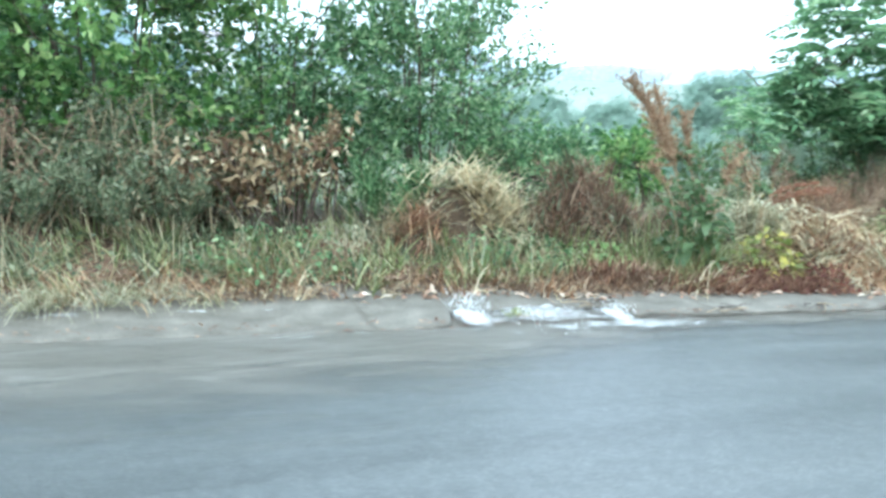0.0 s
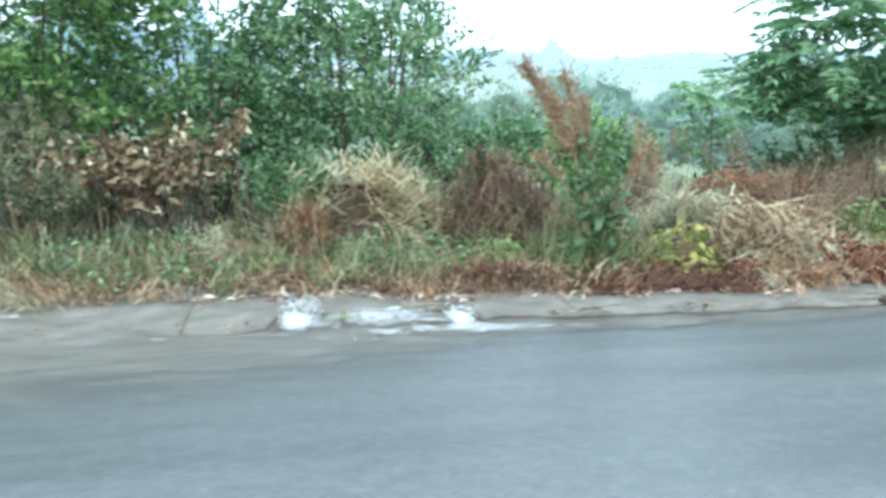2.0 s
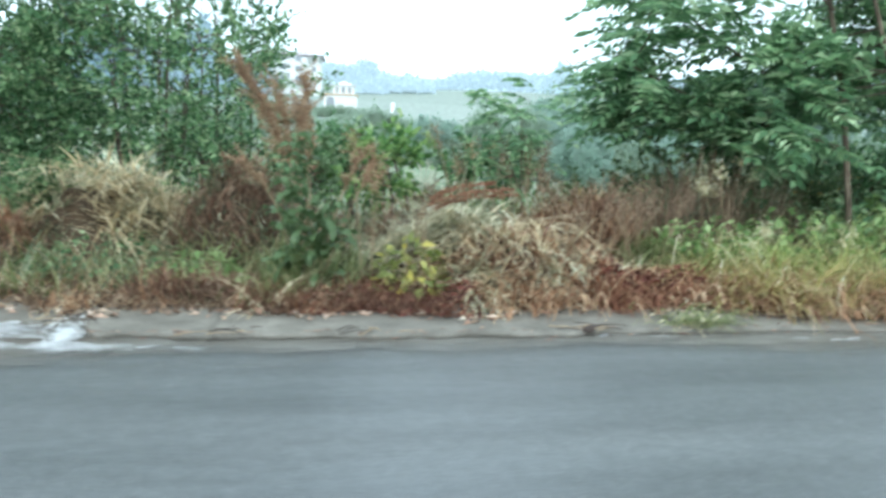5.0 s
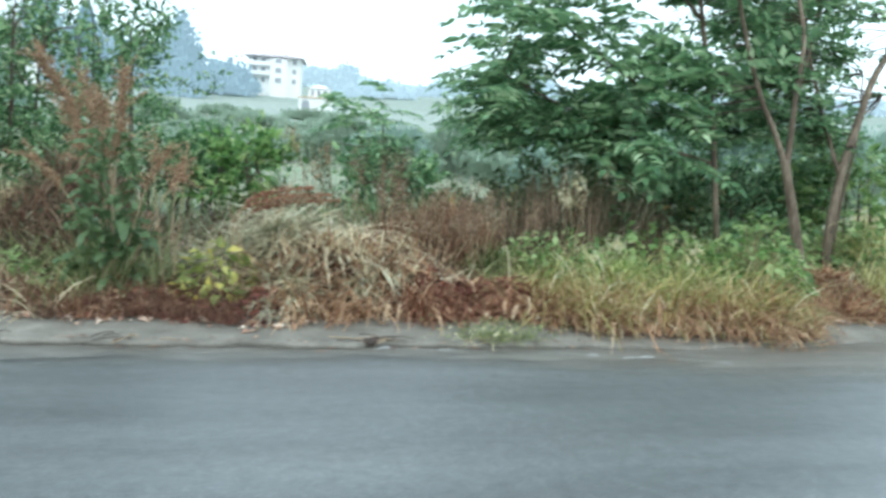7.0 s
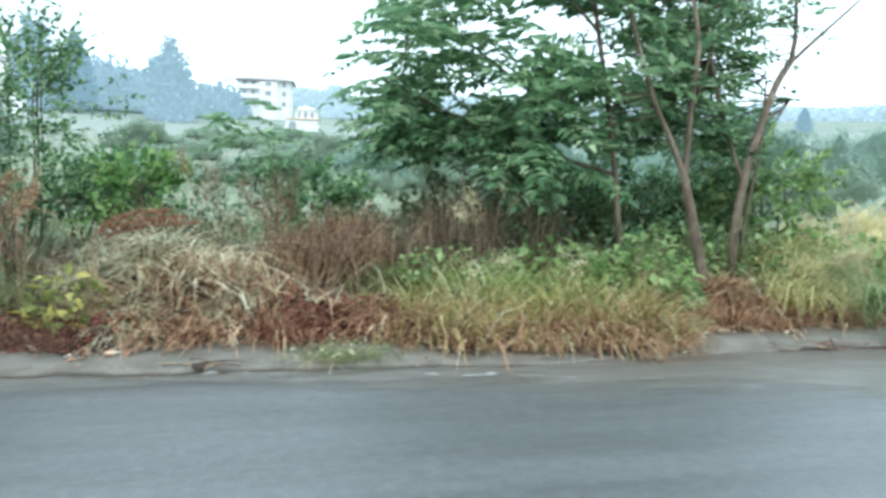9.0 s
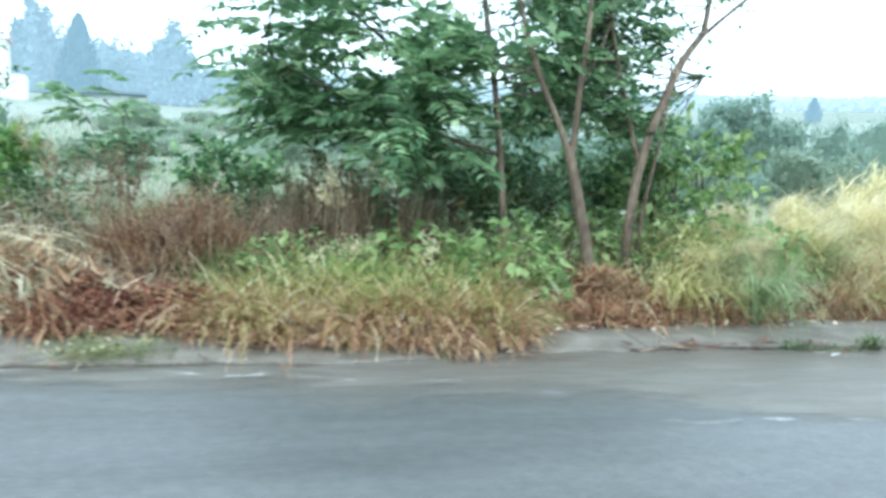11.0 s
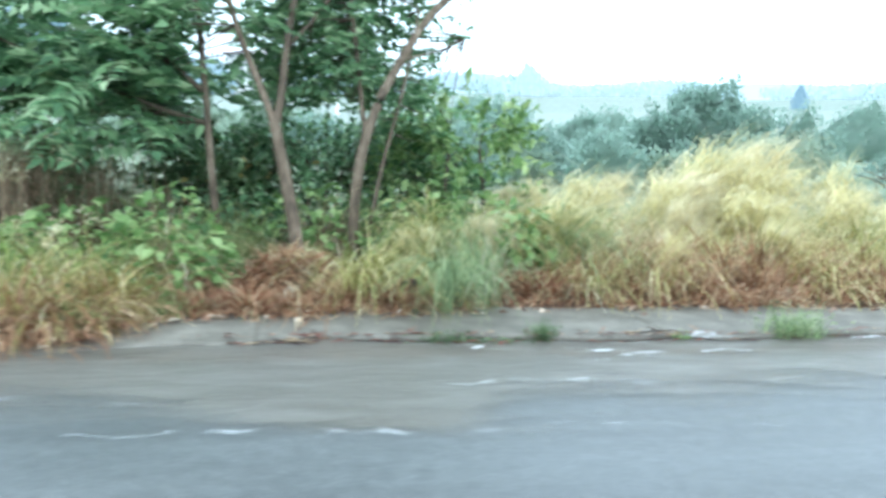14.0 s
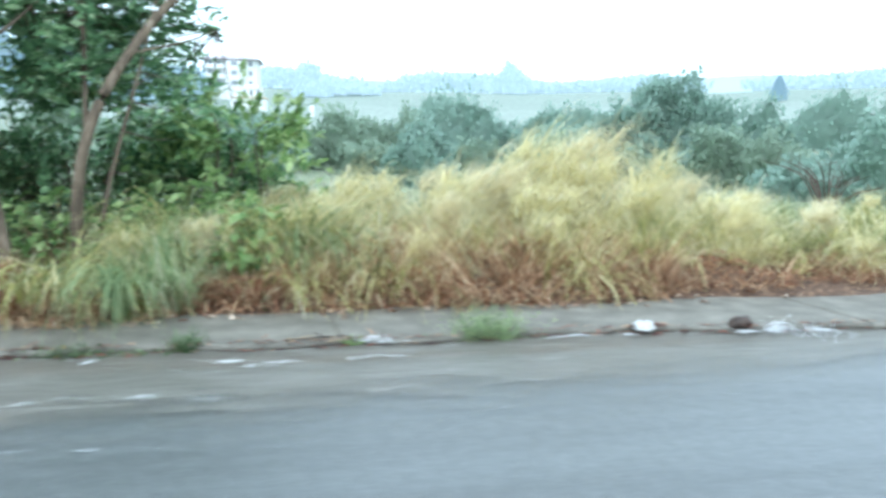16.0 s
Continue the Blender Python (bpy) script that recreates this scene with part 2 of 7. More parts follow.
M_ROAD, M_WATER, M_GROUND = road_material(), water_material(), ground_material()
M_KERB = solid_material("weathered_wet_concrete", [(0.3, (0.082, 0.074, 0.058)), (0.5, (0.15, 0.138, 0.112)), (0.72, (0.245, 0.228, 0.19))], 5, 0.72, 0.7)
M_FOAM = foam_material()
M_SPRAY = leaf_material("white_water_spray", [(0, (0.66, 0.69, 0.69)), (1, (0.88, 0.90, 0.90))], 0.3, 0.5, 0.4)
M_WHITESTONE = solid_material("pale_whitish_stone", [(0.3, (0.36, 0.36, 0.35)), (0.7, (0.58, 0.58, 0.56))], 14, 0.7, 0.5)
M_CLOD = solid_material("dark_wet_soil", [(0.3, (0.02, 0.015, 0.012)), (0.7, (0.09, 0.06, 0.045))], 20, 0.7, 0.8)
M_BARK = solid_material("brown_bark", [(0.32, (0.04, 0.029, 0.019)), (0.5, (0.13, 0.098, 0.066)), (0.62, (0.225, 0.178, 0.128)), (0.75, (0.34, 0.29, 0.22))], 9, 0.85, 1.0, fine=34, stretch=(1, 1, 0.3))
M_TWIG = solid_material("thin_dark_twig", [(0.3, (0.05, 0.035, 0.026)), (0.7, (0.14, 0.10, 0.075))], 14, 0.85, 0.4)
M_DRYTWIG = solid_material("dry_pale_stem", [(0.3, (0.22, 0.15, 0.09)), (0.7, (0.46, 0.36, 0.22))], 14, 0.8, 0.3)
M_MOUND = solid_material("matted_plant_litter", [(0.3, (0.03, 0.022, 0.014)), (0.55, (0.09, 0.06, 0.035)), (0.75, (0.18, 0.125, 0.07))], 18, 0.95, 0.9)
M_SHRUB = leaf_material("shrub_leaf", [(0, (0.05, 0.11, 0.05)), (0.5, (0.125, 0.24, 0.105)), (0.82, (0.27, 0.42, 0.20)), (1, (0.48, 0.59, 0.33))], through_light=0.5, gloss=0.26)
M_SHRUB_LIGHT = leaf_material("light_shrub_leaf", [(0, (0.065, 0.145, 0.045)), (0.5, (0.165, 0.31, 0.09)), (0.85, (0.31, 0.46, 0.16)), (1, (0.50, 0.60, 0.26))], through_light=0.5)
M_TREE = leaf_material("tree_leaflet", [(0, (0.08, 0.165, 0.08)), (0.5, (0.185, 0.33, 0.165)), (0.85, (0.34, 0.51, 0.27)), (1, (0.56, 0.69, 0.43))], gloss=0.45, rough=0.4, through_light=0.5)
M_WEED = leaf_material("broad_weed_leaf", [(0, (0.09, 0.17, 0.055)), (0.5, (0.23, 0.36, 0.12)), (1, (0.47, 0.58, 0.27))], through_light=0.5)
M_WEED_GREY = leaf_material("grey_green_weed_leaf", [(0, (0.075, 0.105, 0.058)), (0.6, (0.165, 0.205, 0.11)), (1, (0.33, 0.35, 0.22))])
M_DOCK = leaf_material("dock_leaf", [(0, (0.045, 0.085, 0.035)), (0.5, (0.10, 0.165, 0.07)), (0.85, (0.20, 0.28, 0.135)), (0.95, (0.36, 0.42, 0.26)), (1, (0.5, 0.38, 0.12))])
M_YELLOWLEAF = leaf_material("yellowing_leaf", [(0, (0.16, 0.21, 0.06)), (0.5, (0.33, 0.37, 0.12)), (0.85, (0.52, 0.50, 0.16)), (1, (0.72, 0.60, 0.12))], through_light=0.5)
M_SEED = leaf_material("brown_dock_seed", [(0, (0.155, 0.09, 0.053)), (0.5, (0.34, 0.21, 0.128)), (0.85, (0.50, 0.355, 0.22)), (1, (0.62, 0.50, 0.32))], 0.7, 0.2, 0.2)
M_DRYLEAF = leaf_material("dry_curled_leaf", [(0, (0.07, 0.043, 0.025)), (0.5, (0.19, 0.125, 0.068)), (0.8, (0.40, 0.305, 0.175)), (1, (0.72, 0.64, 0.44))], 0.7, 0.2, 0.2)
M_PALELEAF = leaf_material("pale_fallen_leaf", [(0, (0.14, 0.08, 0.05)), (0.45, (0.36, 0.22, 0.15)), (0.75, (0.60, 0.45, 0.34)), (1, (0.80, 0.72, 0.58))], 0.6, 0.2, 0.3)
# slope grass: tan-green blades, greyed and paled to carry the haze
M_SLOPE = leaf_material("hazed_meadow_grass", [(0, (0.29, 0.31, 0.23)), (0.5, (0.39, 0.40, 0.31)), (0.85, (0.47, 0.46, 0.37)), (1, (0.56, 0.51, 0.41))], 0.9, 0.55, 0.05)
M_STRAW = leaf_material("pale_straw", [(0, (0.38, 0.285, 0.16)), (0.35, (0.66, 0.555, 0.35)), (1, (0.87, 0.79, 0.56))], 0.65, 0.25, 0.25)
M_STRAW_GREEN = leaf_material("greenish_straw", [(0, (0.26, 0.26, 0.15)), (0.5, (0.50, 0.49, 0.33)), (1, (0.72, 0.69, 0.52))], 0.65, 0.25, 0.25)
M_BROWN = leaf_material("brown_dead_grass", [(0, (0.15, 0.075, 0.042)), (0.5, (0.42, 0.245, 0.14)), (0.85, (0.60, 0.41, 0.25)), (1, (0.75, 0.59, 0.40))], 0.7, 0.25, 0.2)
M_REDBROWN = leaf_material("red_brown_dead_stem", [(0, (0.09, 0.046, 0.033)), (0.6, (0.26, 0.14, 0.092)), (1, (0.46, 0.31, 0.21))], 0.75, 0.2, 0.2)
M_REDLEAF = leaf_material("dark_red_leaf_litter", [(0, (0.045, 0.014, 0.012)), (0.5, (0.13, 0.042, 0.03)), (0.9, (0.26, 0.095, 0.06)), (1, (0.5, 0.34, 0.2))], 0.6, 0.15, 0.3)
M_ORANGE = leaf_material("orange_brown_leaf_litter", [(0, (0.12, 0.05, 0.03)), (0.45, (0.31, 0.15, 0.087)), (0.85, (0.48, 0.28, 0.165)), (1, (0.70, 0.52, 0.36))], 0.7, 0.2, 0.2)
M_DULL = leaf_material("dull_brown_dead_stem", [(0, (0.10, 0.065, 0.045)), (0.6, (0.24, 0.165, 0.11)), (1, (0.42, 0.32, 0.22))], 0.75, 0.2, 0.2)
M_RUST = leaf_material("rusty_red_stem", [(0, (0.14, 0.055, 0.035)), (0.6, (0.29, 0.13, 0.08)), (1, (0.44, 0.26, 0.16))], 0.75, 0.15, 0.2)
M_GRASS = leaf_material("green_grass", [(0, (0.095, 0.13, 0.045)), (0.55, (0.23, 0.275, 0.11)), (1, (0.46, 0.46, 0.24))], 0.5, 0.35, 0.3)
M_FRESH = leaf_material("fresh_yellow_green_grass", [(0, (0.16, 0.23, 0.06)), (0.5, (0.34, 0.43, 0.13)), (1, (0.60, 0.64, 0.28))], 0.5, 0.45, 0.3)
M_REED = leaf_material("grey_green_reed", [(0, (0.15, 0.22, 0.10)), (0.5, (0.28, 0.37, 0.18)), (1, (0.48, 0.55, 0.30))], 0.5, 0.45, 0.3)
M_YELLOW = leaf_material("yellow_green_grass", [(0, (0.20, 0.21, 0.065)), (0.4, (0.43, 0.43, 0.155)), (0.8, (0.69, 0.62, 0.30)), (1, (0.85, 0.78, 0.48))], 0.55, 0.4, 0.3)
M_GOLD = leaf_material("golden_brown_grass", [(0, (0.15, 0.125, 0.045)), (0.4, (0.35, 0.295, 0.11)), (0.8, (0.56, 0.46, 0.20)), (1, (0.76, 0.66, 0.36))], 0.55, 0.4, 0.3)
M_FEATHER = leaf_material("pale_feathery_grass", [(0, (0.46, 0.425, 0.185)), (0.4, (0.73, 0.665, 0.36)), (1, (0.90, 0.855, 0.60))], 0.6, 0.58, 0.25)
M_PLUME = leaf_material("silvery_grass_plume", [(0, (0.56, 0.49, 0.27)), (0.5, (0.77, 0.70, 0.45)), (1, (0.90, 0.86, 0.68))], 0.65, 0.4, 0.2)
# valley haze is painted into these pale, low-contrast leaf colours
M_MIDTREE = leaf_material("hazed_valley_tree_leaf", [(0, (0.345, 0.455, 0.375)), (0.6, (0.36, 0.47, 0.39)), (1, (0.375, 0.485, 0.405))], 0.95, 0.7, 0.03)
M_MIDLIGHT = leaf_material("hazed_valley_bush_leaf", [(0, (0.335, 0.42, 0.315)), (0.6, (0.36, 0.445, 0.34)), (1, (0.385, 0.47, 0.365))], 0.95, 0.7, 0.03)
# haze is put into the blue colour and emission of these four
M_FARTREE = painted_haze_material("haze_painted_far_foliage", (0.345, 0.47, 0.525), 0.85)
M_CYPRESS = painted_haze_material("haze_painted_cypress", (0.26, 0.38, 0.44), 0.85)
M_FARRIDGE = painted_haze_material("haze_painted_ridge", (0.52, 0.655, 0.71), 0.88)
M_HILL = painted_haze_material("haze_painted_hills", (0.52, 0.66, 0.71), 0.9)
M_PLASTER = solid_material("white_plaster", [(0.3, (0.74, 0.74, 0.72)), (0.7, (0.84, 0.84, 0.82))], 2, 0.85, 0.1)
# roofs and panes of the far buildings: lightened, with haze in the colour
M_ROOF = solid_material("haze_paled_roof_tile", [(0.3, (0.40, 0.36, 0.37)), (0.7, (0.52, 0.47, 0.48))], 3, 0.85, 0.3)
M_PANE = solid_material("haze_paled_window_glass", [(0.3, (0.26, 0.28, 0.30)), (0.7, (0.36, 0.38, 0.40))], 2, 0.12, 0.0)
M_TRIM = solid_material("ochre_trim", [(0.3, (0.45, 0.3, 0.16)), (0.7, (0.55, 0.4, 0.22))], 4, 0.8, 0.1)


# ---- mesh helpers ----
def mesh_of(name, verts, faces, material, shade=True):
    """verts (N, 3); faces (M, k) all with the same number of corners."""
    verts, faces = np.asarray(verts, np.float32).reshape(-1, 3), np.asarray(faces, np.int32)
    me = bpy.data.meshes.new(name)
    me.vertices.add(len(verts))
    me.vertices.foreach_set("co", verts.ravel())
    k = faces.shape[1]
    me.loops.add(faces.size)
    me.loops.foreach_set("vertex_index", faces.ravel())
    me.polygons.add(len(faces))
    me.polygons.foreach_set("loop_start", np.arange(0, faces.size, k, dtype=np.int32))
    me.update(calc_edges=True)
    if shade:
        me.polygons.foreach_set("use_smooth", np.ones(len(faces), bool))
    me.materials.append(material)
    return me


TINY = {"brushwood", "straw_layer", "green_straw_layer", "dead_stem_layer", "dead_grass", "seed_fluff", "foliage", "blade_tuft", "plume_tuft", "dead_foliage", "strand_tuft", "long_straw_layer"}


def part(name, me, parent, label=""):
    ob = new(name, me)
    ob.parent = parent
    if name in TINY:
        ob["kind"] = "stuff"
    return tagged(ob, label) if label else ob


def thing(name, m, label, category, group="", kind=""):
    ob = new(name)
    ob.empty_display_size = 0.1
    ob.matrix_world = m
    return tagged(ob, label, category, group, kind)


def unit(v):
    return v / np.maximum(np.linalg.norm(v, axis=-1, keepdims=True), 1e-9)


def spread(count):
    return unit(rng.normal(size=(count, 3)))


def leaf_verts(pos, axis, normal, length, width, fold=0.2, droop=0.12):
    """Pointed, folded leaves: five corners and four faces each."""
    axis = unit(axis)
    side = unit(np.cross(axis, normal))
    up = np.cross(side, axis)
    L, W = np.broadcast_to(length, len(pos))[:, None], np.broadcast_to(width, len(pos))[:, None]
    mid = pos + axis * L * 0.48
    a = mid - axis * L * 0.06 + side * W * 0.5 + up * W * fold
    b = mid - axis * L * 0.06 - side * W * 0.5 + up * W * fold
    tip = pos + axis * L - up * L * droop
    v = np.stack([pos, a, b, tip, mid], 1)
    return v.reshape(-1, 3), len(pos)


LEAF_FACES = np.array([[0, 1, 4], [4, 1, 3], [0, 4, 2], [4, 3, 2]])


def leaf_mesh(name, material, *args, **kw):
    v, count = leaf_verts(*args, **kw)
    f = (np.arange(count)[:, None, None] * 5 + LEAF_FACES[None]).reshape(-1, 3)
    return mesh_of(name, v, f, material, False)


def far_leaf_mesh(name, material, pos, axis, normal, length, width):
    """Small diamond leaves, folded along the middle, for crowns far off."""
    axis = unit(axis)
    side = unit(np.cross(axis, normal))
    up = np.cross(side, axis)
    L, W = length[:, None], width[:, None]
    v = np.stack([pos, pos + axis * L * 0.5 + side * W * 0.5 + up * W * 0.15, pos + axis * L, pos + axis * L * 0.5 - side * W * 0.5 + up * W * 0.15], 1).reshape(-1, 3)
    f = (np.arange(len(pos))[:, None, None] * 4 + np.array([[0, 1, 2], [0, 2, 3]])[None]).reshape(-1, 3)
    return mesh_of(name, v, f, material, False)


def blade_mesh(name, material, root, heading, length, width, lean, bend, k=4):
    """Blades or straws: strips that start at root, lean from upright by lean and curl on by bend (radians)."""
    N = len(root)
    length, width, lean, bend = (np.broadcast_to(np.asarray(v, float), N) for v in (length, width, lean, bend))
    h = np.stack([np.cos(heading), np.sin(heading), np.zeros(N)], 1)
    twist = rng.uniform(-0.8, 0.8, N)
    side = np.stack([-np.sin(heading + twist), np.cos(heading + twist), np.zeros(N)], 1)
    p, out = np.array(root, float), []
    for i in range(k + 1):
        w = (width * (1 - (i / k) ** 1.6 * 0.92))[:, None]
        out += [p + side * w / 2, p - side * w / 2]
        th = (lean + bend * ((i + 0.5) / k))[:, None]
        p = p + (h * np.sin(th) + np.array([0, 0, 1.0]) * np.cos(th)) * (length / k)[:, None]
    v = np.stack(out, 1).reshape(-1, 3)
    q = np.array([[2 * i, 2 * i + 1, 2 * i + 3, 2 * i + 2] for i in range(k)])
    f = (np.arange(N)[:, None, None] * (2 * k + 2) + q[None]).reshape(-1, 4)
    return mesh_of(name, v, f, material)


def tube_arrays(points, radii, sides=7):
    pts = np.array(points, float)
    radii = np.broadcast_to(np.asarray(radii, float), len(pts))
    d = unit(np.gradient(pts, axis=0))
    ref = np.where(np.abs(d[:, 2:3]) > 0.9, np.array([[1.0, 0, 0]]), np.array([[0, 0, 1.0]]))
    a = unit(np.cross(d, ref))
    b = np.cross(d, a)
    ang = np.linspace(0, 2 * np.pi, sides, endpoint=False)
    v = pts[:, None] + radii[:, None, None] * (a[:, None] * np.cos(ang)[None, :, None] + b[:, None] * np.sin(ang)[None, :, None])
    f = [[i * sides + j, i * sides + (j + 1) % sides, (i + 1) * sides + (j + 1) % sides, (i + 1) * sides + j]
         for i in range(len(pts) - 1) for j in range(sides)]
    return v.reshape(-1, 3), np.array(f)


def curve_through(points, steps=6):
    """A smooth line through the points (Catmull-Rom)."""
    p = np.array(points, float)
    p = np.vstack([2 * p[0] - p[1], p, 2 * p[-1] - p[-2]])
    out = []
    for i in range(1, len(p) - 2):
        for t in np.linspace(0, 1, steps, endpoint=False):
            out.append(0.5 * (2 * p[i] + (p[i + 1] - p[i - 1]) * t + (2 * p[i - 1] - 5 * p[i] + 4 * p[i + 1] - p[i + 2]) * t ** 2
                              + (3 * p[i] - p[i - 1] - 3 * p[i + 1] + p[i + 2]) * t ** 3))
    return np.array(out + [p[-2]])


def tubes_mesh(name, material, lines, sides=7):
    vs, fs, base = [], [], 0
    for pts, r0, r1 in lines:
        v, f = tube_arrays(pts, np.linspace(r0, r1, len(pts)), sides)
        vs.append(v), fs.append(f + base)
        base += len(v)
    return mesh_of(name, np.vstack(vs), np.vstack(fs), material)


def box_bm(bm, x0, x1, y0, y1, z0, z1, bevel=0.0):
    geo = bmesh.ops.create_cube(bm, size=1.0, matrix=Matrix.LocRotScale(((x0 + x1) / 2, (y0 + y1) / 2, (z0 + z1) / 2), None, (x1 - x0, y1 - y0, z1 - z0)))
    if bevel:
        edges = {e for v in geo["verts"] for e in v.link_edges}
        bmesh.ops.bevel(bm, geom=list(edges), offset=bevel, segments=2, affect="EDGES", profile=0.6)


def bm_mesh(name, bm, material):
    me = bpy.data.meshes.new(name)
    bm.to_mesh(me), bm.free()
    me.materials.append(material)
    return me


def arch_bm(bm, x, z, w, h, y0, y1, steps=8):
    """A round-headed block: width w, height h to the top of the arch, from y0 to y1."""
    r = w / 2
    out = [(x - r, z), (x + r, z)] + [(x + r * np.cos(a), z + h - r + r * np.sin(a)) for a in np.linspace(0, np.pi, steps)]
    a, b = [bm.verts.new((px, y0, pz)) for px, pz in out], [bm.verts.new((px, y1, pz)) for px, pz in out]
    bm.faces.new(a), bm.faces.new(b[::-1])
    for i in range(len(out)):
        j = (i + 1) % len(out)
        bm.faces.new((a[j], a[i], b[i], b[j]))


# ---- ground, road, kerb and water ----
def edge(s):
    """Where the growth on the verge begins, counted from the kerb line."""
    s = np.asarray(s, float)
    line = np.interp(s, [-6, 0, 1.0, 2.2, 2.9, 3.5, 4.7, 5.3, 6.6, 6.95, 7.4, 8.4, 9.3, 12, 13.2, 22], [0.5, 0.5, 0.32, 0.28, 0.1, 0.32, 0.42, 0.18, 0.08, 0.26, 0.62, 0.68, 0.88, 0.86, 1.08, 1.2])
    return line + 0.04 * np.sin(s * 5.3 + 1) + 0.025 * np.sin(s * 11.7) + 0.05 * np.sin(s * 8.3) * smooth(4.6, 5.4, s) * smooth(7.4, 6.8, s)


def kerb_line(s):
    """The broken front edge of the concrete strip."""
    s = np.asarray(s, float)
    return -0.27 + 0.34 * smooth(4.6, 7.9, s) - 0.1 * smooth(11.5, 13.5, s) + 0.025 * np.sin(s * 1.7) + 0.015 * np.sin(s * 6.1 + 2)


def rolling(s, n):
    """Height of the open country: a shallow valley that climbs to fields and a ridge."""
    x = -0.31 + s * math.cos(TURN) - n * math.sin(TURN) - 4.5
    y = 3.575 + s * math.sin(TURN) + n * math.cos(TURN) - 1.5
    r, az = np.hypot(x, y), np.degrees(np.arctan2(x, y))
    rs = [0, 14, 30, 60, 100, 130, 165, 220, 262, 320, 420, 800, 2600]
    left = np.interp(r, rs, [0, -0.1, 0.0, 1.2, 3.8, 6.2, 8.6, 14.2, 18.7, 20, 24, 18, 0])
    right = np.interp(r, rs, [0, -0.3, -1.0, -1.0, 1.6, 4.5, 8.0, 14.0, 18.7, 20, 24, 18, 0])
    k = smooth(-22, -2, az) * (np.abs(az) < 110) + (np.abs(az) >= 110) * 0.5
    rise = 0.0227 * np.maximum(0, r - 30) * (r < 420) + 0.0227 * 390 * (r >= 420)
    left, right = left + rise, right + rise
    low = smooth(0, 40, r) * 0.25 * (np.sin(x * 0.11 + 1) + np.sin(y * 0.09))
    return (left * (1 - k) + right * k + low) * np.where(np.abs(az) < 100, 1, 0.12)


def ground_height(s, n):
    s, n = np.asarray(s, float), np.asarray(n, float)
    verge = 0.02 + 0.24 * smooth(0.5, 2.2, n) + 0.025 * np.sin(s * 3.1 + n * 2) * smooth(0.6, 1.2, n)
    near = np.where(n > 0, verge, -0.08)
    near = np.where(n < -8.6, 0.04, near)
    k = np.maximum(smooth(4.5, 13, n), smooth(9.5, 25, -n))
    return near * (1 - k) + rolling(s, n) * k


def grid_mesh(name, ss, nn, height, material):
    S, Nn = np.meshgrid(ss, nn, indexing="ij")
    v = np.stack([S, Nn, height(S, Nn)], -1).reshape(-1, 3)
    a, b = len(ss), len(nn)
    i, j = np.meshgrid(np.arange(a - 1), np.arange(b - 1), indexing="ij")
    q = (i * b + j).ravel()
    f = np.stack([q, q + b, q + b + 1, q + 1], 1)
    return mesh_of(name, v, f, material)


def stretched(lo, hi, step, far, grow=1.16):
    core = list(np.arange(lo, hi + 1e-6, step))
    up, d = [], step
    while (up[-1] if up else hi) < far:
        d *= grow
        up.append((up[-1] if up else hi) + d)
    down, d = [], step
    while (down[-1] if down else lo) > -far:
        d *= grow
        down.append((down[-1] if down else lo) - d)
    return np.array(down[::-1] + core + up)


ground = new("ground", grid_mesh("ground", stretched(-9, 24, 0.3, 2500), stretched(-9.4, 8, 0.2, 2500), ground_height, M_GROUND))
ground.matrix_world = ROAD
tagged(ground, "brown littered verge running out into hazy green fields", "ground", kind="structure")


def road_height(s, n):
    return 0.006 * np.sin(s * 0.8) * np.sin(n * 1.3) - 0.012 * smooth(-1.2, -0.1, n)


road = new("road", grid_mesh("road", np.arange(-70, 90.1, 0.5), np.arange(-8.6, 0.0, 0.2), road_height, M_ROAD))
road.matrix_world = ROAD
tagged(road, "rain-wet grey asphalt road shining under the sky", "road", kind="structure")


def water_edge(s):
    return np.interp(s, [-6, -1.5, 0, 1.2, 3.5, 5.0, 6.5, 8.0, 9.6, 11.5, 14], [-2.0, -1.9, -1.3, -0.8, -0.75, -1.0, -1.24, -1.36, -1.42, -1.3, -0.8]) + 0.03 * np.sin(s * 1.9) + 0.02 * np.sin(s * 4.7 + 2)


def water_mesh():
    ss, k = np.arange(-8, 26, 0.05), 26
    S = np.repeat(ss[:, None], k, 1)
    t = np.linspace(0, 1, k)[None]
    n = water_edge(S) * (1 - t) + (0.16 + 0.22 * smooth(-0.4, -0.9, S)) * t
    rough = np.array([0.6 * noise.noise((a * 1.1, b * 4.2, 0.3)) + 0.4 * noise.noise((a * 3.2, b * 9.0, 4.1)) + 0.25 * noise.noise((a * 9, b * 16, 8.0)) for a, b in zip(S.ravel(), n.ravel())]).reshape(S.shape)
    z = 0.004 + 0.006 * rough
    z = z * smooth(0, 0.25, t) + 0.004
    v = np.stack([S, n, z], -1).reshape(-1, 3)
    i, j = np.meshgrid(np.arange(len(ss) - 1), np.arange(k - 1), indexing="ij")
    q = (i * k + j).ravel()
    me = mesh_of("gutter_water", v, np.stack([q, q + k, q + k + 1, q + 1], 1), M_WATER)
    wide = 0.75 - 0.62 * smooth(7.0, 8.0, S) * smooth(9.0, 8.4, S)
    deep = smooth(0, 1, t / wide)
    me.attributes.new("depth", "FLOAT", "POINT").data.foreach_set("value", deep.astype(np.float32).ravel())
    return me


water = new("gutter_water", water_mesh())
water.matrix_world = ROAD
tagged(water, "murky grey-brown rainwater running along the kerb", "water", kind="structure")

kerb = thing("kerb", ROAD, "worn pale concrete kerb strip, wet and broken at the edge", "kerb", kind="structure")


